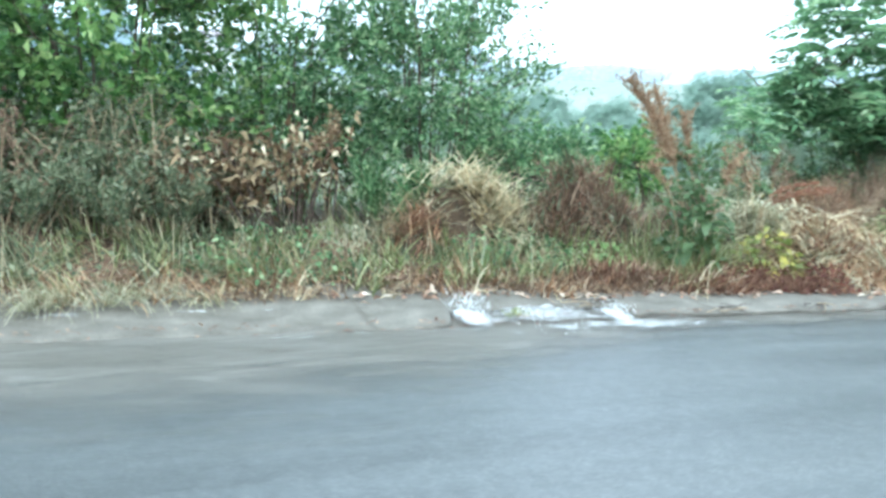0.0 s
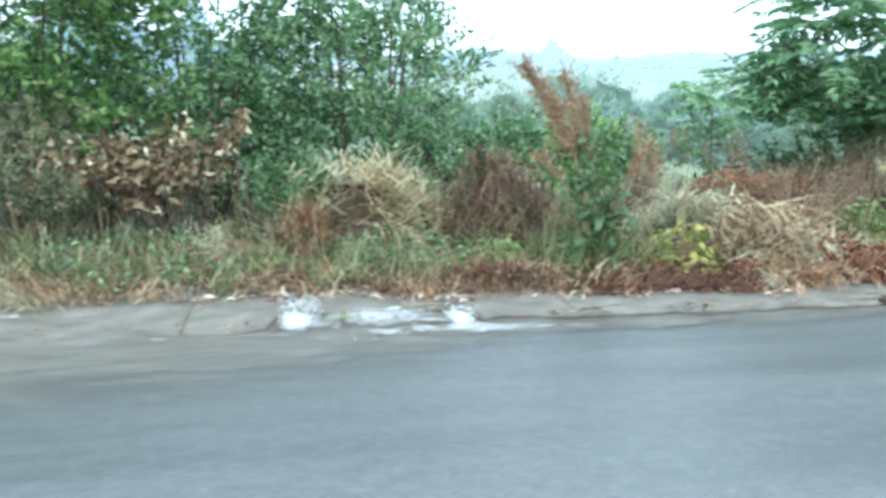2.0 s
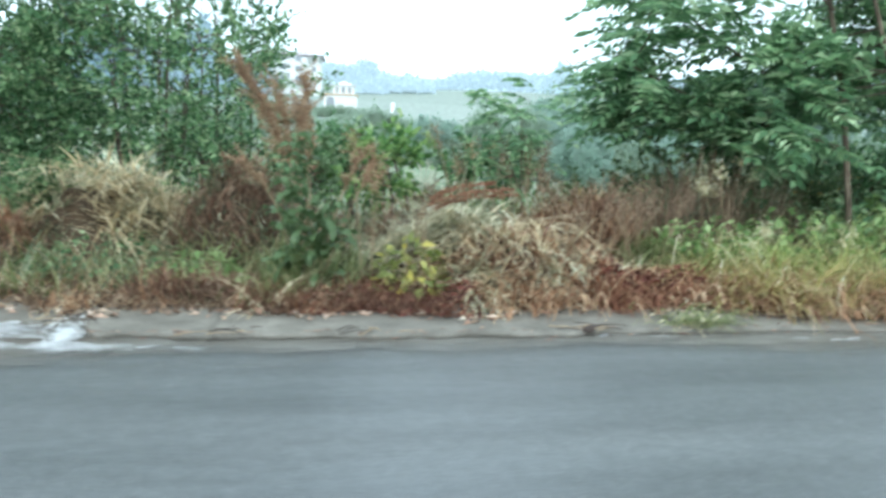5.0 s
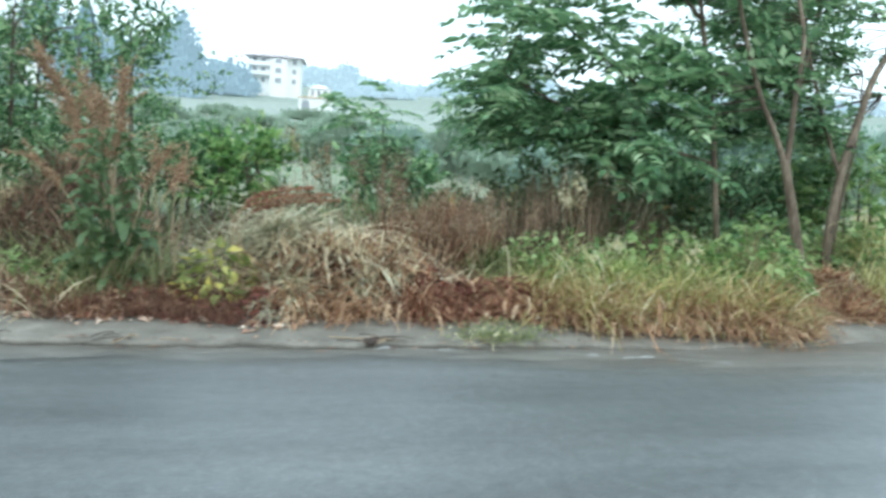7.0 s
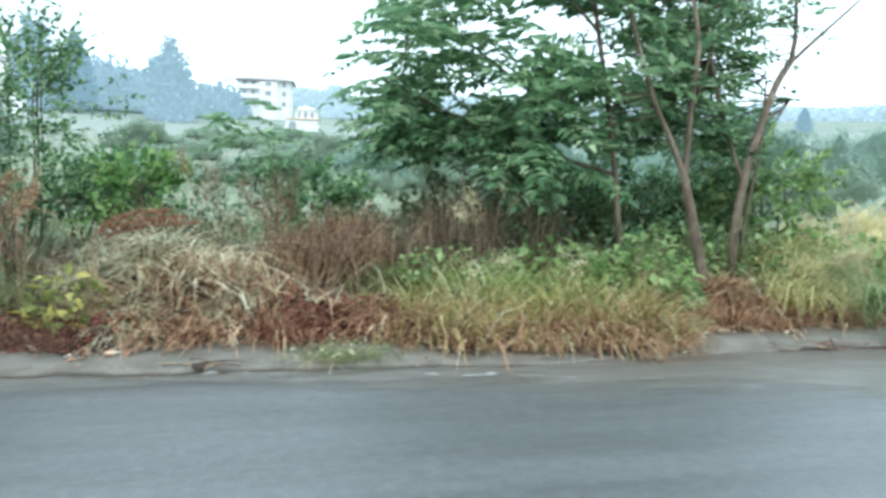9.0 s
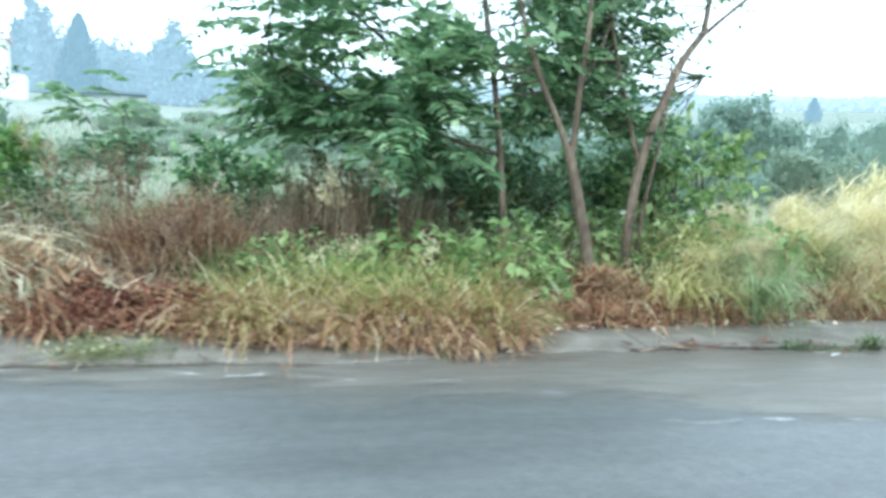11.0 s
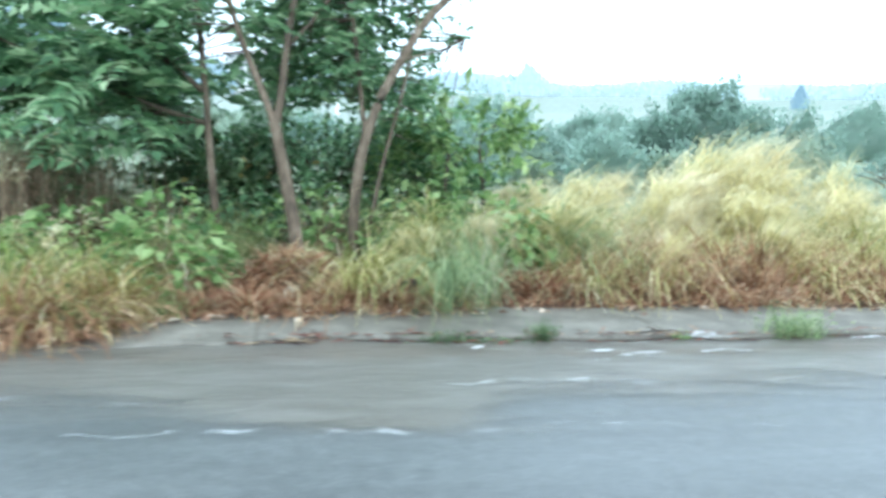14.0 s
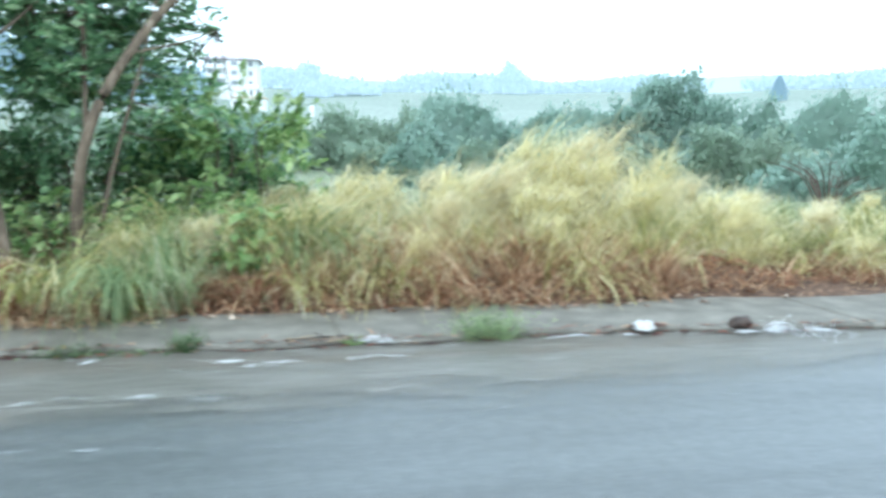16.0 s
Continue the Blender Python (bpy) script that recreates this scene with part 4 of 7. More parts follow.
patch("dead_grass", "orange-brown dead grass by the tree trunks", M_BROWN, 3200, 6.7, 13.5, -0.06, 0.75, (0.12, 0.4), (0.008, 0.016), (0.5, 1.5), (0.3, 1.4), ROADWARD, 1.5, clumps=200)
patch("dead_grass", "orange-brown dead grass below the pale grass", M_BROWN, 3600, 10.4, 22, -0.03, 0.7, (0.15, 0.42), (0.008, 0.016), (0.3, 1.2), (0.3, 1.6), ROADWARD, 1.4, clumps=220)
patch("yellow_grass", "arching yellow-green grass among the pale plumes", M_YELLOW, 6000, 8.7, 21, 0.2, 2.3, (0.4, 0.85), (0.008, 0.017), (0.1, 0.8), (1.4, 2.9), ROADWARD, 1.5, clumps=190)
patch("feather_grass", "flowing pale grass filling the verge between clumps", M_FEATHER, 6500, 9.6, 20, 0.35, 3.2, (0.45, 0.95), (0.006, 0.013), (0.1, 0.9), (1.3, 2.8), -0.6, 1.2, k=6, clumps=170)
patch("green_grass", "tall green grass beneath the pale plumes", M_GRASS, 3600, 8.6, 21, 0.4, 2.6, (0.35, 0.65), (0.006, 0.012), (0.1, 0.7), (0.5, 1.6), clumps=110)
patch("meadow_grass", "green meadow grass behind the verge", M_GRASS, 5000, -6, 24, 3.0, 9.0, (0.25, 0.5), (0.012, 0.02), (0.0, 0.4), (0.2, 1.1))

m = 15000
az, far = np.radians(rng.uniform(-62, 20, m)), 11 + 75 * rng.random(m) ** 1.4
mx, my = 5.0 + far * np.sin(az), 1.5 + far * np.cos(az)
ms = (mx + 0.31) * math.cos(TURN) + (my - 3.575) * math.sin(TURN)
mn = -(mx + 0.31) * math.sin(TURN) + (my - 3.575) * math.cos(TURN)
keep = (mn > 7) & (np.array([noise.noise((a * 0.13, b * 0.13, 2.0)) for a, b in zip(ms, mn)]) > -0.25)
ms, mn, far = ms[keep], mn[keep], far[keep]
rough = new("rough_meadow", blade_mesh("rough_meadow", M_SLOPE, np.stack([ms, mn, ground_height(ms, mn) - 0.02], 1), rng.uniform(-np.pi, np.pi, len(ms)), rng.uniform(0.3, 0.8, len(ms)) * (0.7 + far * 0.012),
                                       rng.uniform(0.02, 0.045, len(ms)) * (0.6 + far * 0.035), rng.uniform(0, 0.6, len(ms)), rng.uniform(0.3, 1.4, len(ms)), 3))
rough.matrix_world = ROAD
tagged(rough, "rough meadow grass climbing the slope, greyed with painted haze", "grass", kind="stuff")

patch("straw_grass", "long pale straws drooping from the verge onto the kerb", M_STRAW_GREEN, 26, 3.05, 3.2, 0.1, 0.35, (0.3, 0.55), (0.007, 0.013), (0.3, 0.9), (1.3, 2.2), ROADWARD - 0.2, 0.4)
patch("straw_grass", "tan grass slumped across the kerb strip", M_STRAW_GREEN, 420, -3.4, -1.7, -0.1, 0.15, (0.25, 0.5), (0.005, 0.01), (0.5, 1.1), (0.7, 1.5), ROADWARD, 0.6, clumps=12)

patch("straw_grass", "pale yellow grass strands drooping towards the road", M_YELLOW, 420, 5.0, 6.8, 0.1, 0.8, (0.35, 0.65), (0.009, 0.016), (0.1, 0.7), (1.2, 2.4), ROADWARD, 1.2, clumps=46)
patch("yellow_grass", "arching green-yellow grass between the tree trunks", M_YELLOW, 700, 8.45, 10.0, 0.7, 1.3, (0.7, 1.1), (0.009, 0.018), (0.0, 0.4), (1.6, 2.9), ROADWARD, 1.2, clumps=20)
patch("green_grass", "tall grey-green grass hanging over the litter", M_REED, 480, 8.7, 10.6, 0.65, 1.3, (0.6, 1.1), (0.008, 0.016), (0.0, 0.4), (1.5, 2.8), ROADWARD, 1.2, clumps=16)
patch("green_grass", "grey-green reed tuft hanging down over the kerb strip", M_REED, 60, 8.86, 8.96, -0.06, 0.1, (0.75, 1.15), (0.010, 0.018), (0.0, 0.15), (2.1, 2.9), ROADWARD, 0.5, k=8)
patch("green_grass", "yellow-green tuft hanging over the orange litter", M_YELLOW, 90, 8.25, 8.55, 0.15, 0.45, (0.6, 1.0), (0.010, 0.02), (0.0, 0.3), (1.9, 2.9), ROADWARD, 0.9, k=7)
patch("green_grass", "green grass around the forked trunk's foot", M_GRASS, 700, 7.0, 8.6, 0.75, 1.5, (0.2, 0.4), (0.007, 0.013), (0.1, 0.8), (0.6, 1.8), clumps=26)

patch("straw_grass", "pale looping grass strands over the brown litter", M_PLUME, 200, 6.8, 12.5, 0.2, 1.1, (0.4, 0.8), (0.006, 0.011), (0.2, 0.9), (1.2, 2.4), None, 3.14)
patch("straw_grass", "long pale strands arching out of the feathery grass", M_PLUME, 260, 11.2, 14.8, 1.6, 3.2, (1.0, 1.65), (0.009, 0.017), (0.0, 0.45), (1.3, 2.5), None, 3.14, k=9, clumps=46)
patch("straw_grass", "pale strands arching over the lower grass", M_PLUME, 160, 8.6, 12.0, 0.7, 2.2, (0.6, 1.05), (0.008, 0.015), (0.0, 0.5), (1.4, 2.6), None, 3.14, k=8, clumps=40)
patch("dead_grass", "brown dead grass standing inside the pale grass", M_BROWN, 2400, 9.9, 12.9, 0.25, 1.0, (0.3, 0.62), (0.007, 0.015), (0.2, 1.0), (0.4, 1.6), ROADWARD, 1.6, clumps=110)
patch("straw_grass", "pale strands fallen over the orange litter", M_STRAW, 170, 6.9, 13.5, -0.05, 0.5, (0.2, 0.5), (0.006, 0.012), (1.2, 1.6), (0.0, 0.5), None, 3.14)


def litter(label, material, count, s0, s1, n0, n1, z1, size):
    """Dead leaves piled on the ground; n0 and n1 count from the edge of the growth."""
    s, n = rng.uniform(s0, s1, count), rng.uniform(n0, n1, count)
    heapy = np.array([0.5 + 0.9 * noise.noise((a * 2.2, b * 3.0, 5.5)) for a, b in zip(s, n)])
    n = n + edge(s)
    z = ground_height(s, n) + 0.02 + np.clip(z1 * heapy, 0.01, z1) * rng.uniform(0.2, 1, count) * smooth(0.0, 0.25, n - edge(s))
    k = rng.uniform(*size, count)
    d = spread(count) * [1, 1, 0.5]
    ob = new("leaf_litter", leaf_mesh("leaf_litter", material, np.stack([s, n, np.maximum(z, 0.056)], 1), d, spread(count) + [0, -0.4, 0.9], k, k * rng.uniform(0.16, 0.42, count), fold=0.4, droop=0.25))
    ob.matrix_world = ROAD
    tagged(ob, label, "leaf litter", kind="stuff")


litter("dark red wet leaf litter under the dock plant", M_REDLEAF, 1900, 1.75, 3.1, -0.03, 0.5, 0.24, (0.03, 0.075))
litter("dark red dead leaves at the heap's end", M_REDLEAF, 2000, 4.1, 4.95, 0.0, 0.55, 0.36, (0.03, 0.085))
litter("brown leaf litter along the verge", M_DULL, 1300, -0.6, 1.8, 0.0, 0.35, 0.14, (0.03, 0.07))
litter("orange-brown leaf litter around the tree trunks", M_ORANGE, 4200, 6.7, 10.6, -0.03, 0.75, 0.16, (0.028, 0.07))
litter("orange-brown leaf litter below the pale grass", M_ORANGE, 2600, 10.4, 15.5, -0.03, 0.5, 0.15, (0.028, 0.07))
litter("rusty leaf litter in the yellow grass", M_ORANGE, 1300, 4.9, 6.9, 0.0, 0.5, 0.2, (0.03, 0.08))


def tussock(label, s, n, r, h, layers):
    """Old grass falling outwards from its crown like a fountain; n counts from the edge of the growth. layers: part, material, count, width."""
    n = n + float(edge(s))
    top = thing("grass_tussock", at_road(s, n, float(ground_height(s, n)) + 0.01), label, "grass clump", "drooping tussocks by the kerb")
    for pname, material, count, width in layers:
        a, u = rng.uniform(-np.pi, np.pi, count), rng.random(count) ** 0.6
        lean = 0.05 + 0.6 * u + np.abs(rng.normal(0, 0.3, count))
        root = np.stack([0.55 * r * u * np.cos(a), 0.4 * r * u * np.sin(a), np.zeros(count)], 1)
        part(pname, blade_mesh(pname, material, root, a + rng.normal(0, 0.8, count), (h + 0.4 * r) * rng.uniform(0.45, 1.2, count), rng.uniform(*width, count),
                               lean, rng.uniform(0.5, 2.3, count), 5), top)


RUSTY = [("dead_grass", M_BROWN, 210, (0.006, 0.014)), ("straw_tuft", M_STRAW, 24, (0.005, 0.011)), ("rust_tuft", M_RUST, 140, (0.007, 0.015)), ("green_tuft", M_GRASS, 26, (0.006, 0.012))]
GOLDEN = [("blade_tuft", M_GOLD, 230, (0.007, 0.016)), ("dead_grass", M_BROWN, 90, (0.007, 0.015)), ("straw_tuft", M_STRAW, 40, (0.006, 0.012)), ("green_tuft", M_FRESH, 40, (0.007, 0.014))]
GREENISH = [("blade_tuft", M_YELLOW, 190, (0.007, 0.016)), ("green_tuft", M_FRESH, 100, (0.008, 0.016)), ("dead_grass", M_GOLD, 60, (0.007, 0.014))]
for s, n, r, h in ((4.98, 0.22, 0.3, 0.3), (5.35, 0.12, 0.26, 0.22), (5.85, 0.2, 0.3, 0.26), (6.3, 0.14, 0.3, 0.3), (6.7, 0.24, 0.26, 0.26), (5.5, 0.36, 0.28, 0.34), (7.3, 0.18, 0.22, 0.18), (7.66, 0.12, 0.24, 0.22), (8.25, 0.16, 0.24, 0.2), (8.62, 0.1, 0.26, 0.24), (9.15, 0.16, 0.24, 0.18), (9.7, 0.12, 0.26, 0.24), (10.35, 0.16, 0.26, 0.22)):
    tussock("rusty brown tussock of dead grass drooping at the kerb", s, n, r, h, RUSTY)
for s, n, r, h in ((5.3, 0.42, 0.34, 0.42), (5.95, 0.3, 0.34, 0.42), (6.45, 0.36, 0.34, 0.46), (6.85, 0.5, 0.28, 0.36)):
    tussock("golden tussock of old grass arching over", s, n, r, h, GOLDEN)
for s, n, r, h in ((5.65, 0.75, 0.36, 0.5), (6.2, 0.72, 0.36, 0.54), (6.7, 0.85, 0.34, 0.5), (5.15, 0.8, 0.32, 0.42)):
    tussock("yellow-green tussock of arching grass", s, n, r, h, GREENISH)

patch("weedy_grass", "dull grey-green weeds behind the heaps", M_WEED_GREY, 1600, 1.2, 5.2, 1.9, 3.0, (0.2, 0.5), (0.010, 0.02), (0.1, 0.8), (0.4, 1.7), clumps=100)
patch("dead_grass", "dull brown dead weeds behind the heaps", M_DULL, 1000, 1.4, 5.4, 1.8, 2.9, (0.2, 0.5), (0.008, 0.016), (0.1, 0.9), (0.4, 1.7), clumps=70)
patch("dead_grass", "low brown weeds between dock and heap", M_DULL, 900, 2.1, 2.9, 0.45, 1.6, (0.12, 0.3), (0.008, 0.016), (0.2, 1.1), (0.4, 1.7), clumps=50)
patch("green_grass", "green grass stems tangled round the dock", M_GRASS, 420, 1.7, 2.4, 0.25, 0.85, (0.3, 0.7), (0.005, 0.010), (0.0, 0.6), (0.3, 1.4), clumps=26)
patch("weedy_grass", "low grey-green weeds between dock and heap", M_WEED_GREY, 500, 2.1, 2.8, 0.5, 1.6, (0.12, 0.3), (0.010, 0.02), (0.2, 1.1), (0.4, 1.7), clumps=30)

patch("straw_grass", "bright dry straws drooping through the yellow grass", M_STRAW, 140, 5.0, 6.8, 0.0, 0.7, (0.25, 0.5), (0.010, 0.019), (0.1, 0.8), (1.2, 2.5), ROADWARD, 1.3, clumps=40)
patch("dead_grass", "rusty dead grass hanging below the yellow grass", M_BROWN, 1100, 4.8, 6.95, -0.08, 0.6, (0.2, 0.46), (0.010, 0.022), (0.2, 0.9), (1.0, 2.4), ROADWARD, 1.2, clumps=70)
patch("yellow_grass", "fresh yellow-green grass arching under the trees", M_FRESH, 800, 5.3, 7.2, 0.5, 1.4, (0.4, 0.75), (0.010, 0.02), (0.1, 0.8), (1.0, 2.6), ROADWARD, 1.6, clumps=40)

patch("straw_grass", "pale looping strands above the yellow grass", M_PLUME, 90, 4.9, 7.2, 0.2, 1.1, (0.55, 0.95), (0.009, 0.015), (0.1, 0.7), (1.4, 2.6), None, 3.14, k=7)

# fallen leaves along the kerb strip
fs = np.concatenate([rng.uniform(-1, 5, 190), rng.uniform(5, 15, 130)])
fn = edge(fs) - np.abs(rng.normal(0, 0.1, len(fs))) - 0.03
pos = np.stack([fs, fn, np.full(len(fs), 0.054)], 1)
fallen = new("fallen_leaves", leaf_mesh("fallen_leaves", M_PALELEAF, pos, np.stack([*rng.normal(size=(2, len(fs))), np.abs(rng.normal(0, 0.2, len(fs)))], 1),
                                       np.stack([*rng.normal(0, 0.4, (2, len(fs))), np.ones(len(fs))], 1), rng.uniform(0.04, 0.1, len(fs)), rng.uniform(0.025, 0.05, len(fs)), fold=0.3))
fallen.matrix_world = ROAD
tagged(fallen, "curled cream and pinkish fallen leaves scattered on the kerb", "foliage", kind="stuff")


def heap(name, label, s, n, rx, ry, h, layers, category="plant heap", turn=0.0, power=1.5):
    """A slumped pile of cut or dead stems in sheaves. layers: material, count, length, width, how steeply they lie."""
    z0 = float(ground_height(s, n)) - 0.02
    top = thing(name, at_road(s, n, z0, turn), label, category)
    hh = h - z0

    def height(x, y):
        t = np.hypot(x / rx, y / ry)
        lump = np.array([0.78 * noise.noise((a * 2.7 + s, b * 2.7, n)) + 0.34 * noise.noise((a * 8 + s, b * 8, 3.0)) for a, b in zip(np.ravel(x), np.ravel(y))]).reshape(np.shape(x))
        return hh * np.maximum(0, (1 - t ** power)) * (0.86 + 0.5 * lump)

    k = 22
    gx, gy = np.meshgrid(np.linspace(-rx, rx, k), np.linspace(-ry, ry, k), indexing="ij")
    gz = height(gx, gy) * 0.82 - 0.05
    i, j = np.meshgrid(np.arange(k - 1), np.arange(k - 1), indexing="ij")
    q = (i * k + j).ravel()
    part("core", mesh_of("core", np.stack([gx, gy, gz], -1).reshape(-1, 3), np.stack([q, q + k, q + k + 1, q + 1], 1), M_MOUND), top)
    for pname, material, count, length, width, tilt in layers:
        sheaves = max(6, count // 15)
        a, t = rng.uniform(-np.pi, np.pi, sheaves), rng.random(sheaves) ** 0.55 * 0.95
        cx, cy, head, steep = rx * t * np.cos(a), ry * t * np.sin(a), rng.uniform(-np.pi, np.pi, sheaves), rng.uniform(*tilt, sheaves)
        pick = rng.integers(0, sheaves, count)
        x, y = cx[pick] + rng.normal(0, 0.075, count), cy[pick] + rng.normal(0, 0.055, count)
        z = np.maximum(0, height(x, y)) * rng.uniform(0.8, 1.03, count)
        me = blade_mesh(pname, material, np.stack([x, y, z], 1), head[pick] + rng.normal(0, 0.5, count), rng.uniform(*length, count), rng.uniform(*width, count),
                        np.clip(steep[pick] + rng.normal(0, 0.25, count), 0, 2.2), rng.uniform(-0.25, 0.6, count), 4)
        part(pname, me, top)
    return top


heap("straw_heap", "rounded heap of pale dry straw on the verge", 0.42, 2.05, 0.82, 0.54, 0.98,
     [("long_straw_layer", M_STRAW, 420, (0.3, 0.65), (0.013, 0.026), (1.1, 1.8)), ("straw_layer", M_STRAW, 950, (0.15, 0.42), (0.010, 0.02), (1.0, 1.9)), ("green_straw_layer", M_STRAW_GREEN, 420, (0.15, 0.4), (0.010, 0.02), (1.0, 1.8)), ("dead_foliage", M_WEED_GREY, 260, (0.1, 0.25), (0.014, 0.026), (0.9, 1.8))])
heap("brush_heap", "red-brown heap of dead stems and brush", 1.55, 1.8, 0.7, 0.45, 1.02,
     [("brushwood", M_REDBROWN, 900, (0.12, 0.35), (0.006, 0.013), (0.6, 1.9)), ("dead_stem_layer", M_DULL, 1300, (0.1, 0.3), (0.006, 0.014), (0.4, 1.8)), ("straw_layer", M_STRAW_GREEN, 200, (0.15, 0.35), (0.007, 0.012), (0.9, 1.7)), ("dead_grass", M_WEED_GREY, 300, (0.1, 0.25), (0.012, 0.022), (0.6, 1.6))])
heap("brush_heap", "small rusty brown tangle of dead stems", -0.1, 1.5, 0.24, 0.22, 0.55,
     [("brushwood", M_REDBROWN, 320, (0.12, 0.35), (0.007, 0.014), (0.7, 1.8)), ("dead_grass", M_BROWN, 260, (0.12, 0.3), (0.007, 0.013), (0.4, 1.6))])
heap("brush_heap", "low red-brown tussock of dead grass at the kerb", 1.2, 0.62, 0.5, 0.24, 0.24,
     [("dead_grass", M_REDBROWN, 600, (0.1, 0.26), (0.006, 0.014), (0.3, 1.7)), ("dead_foliage", M_DULL, 420, (0.06, 0.16), (0.014, 0.028), (0.5, 1.8))])
heap("cut_grass_heap", "long heap of cut straw-coloured grass drooping to the kerb", 3.55, 0.95, 1.0, 0.58, 0.54,
     [("long_straw_layer", M_STRAW, 170, (0.35, 0.7), (0.010, 0.018), (1.2, 1.7)), ("straw_layer", M_STRAW, 520, (0.18, 0.4), (0.008, 0.016), (1.1, 1.9)), ("green_straw_layer", M_STRAW_GREEN, 620, (0.2, 0.42), (0.010, 0.02), (1.1, 1.9)),
      ("dead_grass", M_BROWN, 1000, (0.12, 0.3), (0.012, 0.026), (0.8, 2.1)), ("dead_foliage", M_REDBROWN, 600, (0.1, 0.26), (0.014, 0.028), (0.8, 2.0))])
heap("cut_grass_heap", "greyish green heap of wilted cut grass", 3.1, 1.5, 0.78, 0.42, 0.68,
     [("green_straw_layer", M_STRAW_GREEN, 1300, (0.2, 0.5), (0.008, 0.015), (1.25, 1.8)), ("straw_layer", M_STRAW, 420, (0.2, 0.5), (0.007, 0.014), (1.3, 1.8)), ("dead_foliage", M_WEED_GREY, 300, (0.1, 0.28), (0.012, 0.024), (1.0, 1.8))])
heap("brush_heap", "low red-brown heap of dead stems", 3.05, 2.2, 0.5, 0.3, 0.78,
     [("brushwood", M_REDBROWN, 700, (0.18, 0.4), (0.006, 0.012), (1.2, 1.8)), ("dead_stem_layer", M_DULL, 400, (0.15, 0.4), (0.006, 0.012), (0.8, 1.7))])
heap("brush_heap", "dark brown tangle of dead brush under the tree", 6.0, 2.4, 1.1, 0.45, 0.72,
     [("brushwood", M_DULL, 1300, (0.3, 0.75), (0.004, 0.009), (0.0, 0.9)), ("dead_stem_layer", M_STRAW_GREEN, 90, (0.4, 0.8), (0.005, 0.009), (0.0, 0.5)), ("dead_grass", M_WEED_GREY, 500, (0.25, 0.6), (0.005, 0.010), (0.0, 1.2))])


heap("brush_heap", "fuzzy light brown clump of dead weeds before the tree", 4.5, 2.2, 0.65, 0.4, 0.64,
     [("brushwood", M_REDBROWN, 600, (0.2, 0.5), (0.006, 0.012), (0.2, 1.3)), ("dead_grass", M_BROWN, 1500, (0.15, 0.4), (0.006, 0.012), (0.2, 1.6)), ("dead_foliage", M_DULL, 500, (0.08, 0.2), (0.012, 0.024), (0.4, 1.8))])


heap("litter_mound", "brown mound of dead grass round the trunk's foot", 7.95, 1.3, 0.42, 0.3, 0.36,
     [("dead_grass", M_BROWN, 420, (0.15, 0.4), (0.007, 0.014), (1.0, 1.9)), ("dead_foliage", M_ORANGE, 420, (0.08, 0.22), (0.010, 0.02), (1.0, 1.9)), ("straw_layer", M_STRAW, 60, (0.25, 0.5), (0.007, 0.012), (1.2, 1.8))])


def straw_fan(label, s, n, z, count, length, heading, wander, material, width=(0.008, 0.015)):
    """Straight cut stalks thrown down in a fan over a heap."""
    top = thing("straw_fan", at_road(s, n, z), label, "straw")
    me = blade_mesh("long_straw_layer", material, np.stack([rng.normal(0, 0.2, count), rng.normal(0, 0.1, count), rng.uniform(-0.08, 0.05, count)], 1), heading + rng.uniform(-wander, wander, count),
                    rng.uniform(*length, count), rng.uniform(*width, count), rng.uniform(1.2, 1.6, count), rng.uniform(0.15, 0.9, count), 6)
    part("long_straw_layer", me, top)
    return top


straw_fan("fan of pale cut stalks spread over the grass heap", 3.7, 1.15, 0.54, 70, (0.35, 0.75), -1.9, 1.7, M_STRAW)
straw_fan("fan of pale cut stalks sliding towards the kerb", 3.35, 1.0, 0.46, 60, (0.35, 0.7), -2.0, 0.9, M_STRAW)
straw_fan("bundle of greenish stalks on the heap's crest", 3.1, 1.3, 0.62, 60, (0.3, 0.65), -2.6, 1.2, M_STRAW_GREEN)
straw_fan("few broad pale stalks lying across the heap", 3.5, 1.0, 0.56, 7, (0.6, 1.0), -0.15, 0.25, M_STRAW, (0.010, 0.017))
straw_fan("few broad pale stalks lying across the heap", 3.3, 1.2, 0.6, 12, (0.4, 0.7), 0.5, 0.8, M_STRAW, (0.010, 0.018))
straw_fan("loose pale stalks on the straw heap", 0.2, 1.85, 0.86, 60, (0.3, 0.65), -1.6, 1.8, M_STRAW)
straw_fan("loose pale stalks on the straw heap", 0.65, 1.8, 0.78, 50, (0.3, 0.6), -1.2, 1.6, M_STRAW)


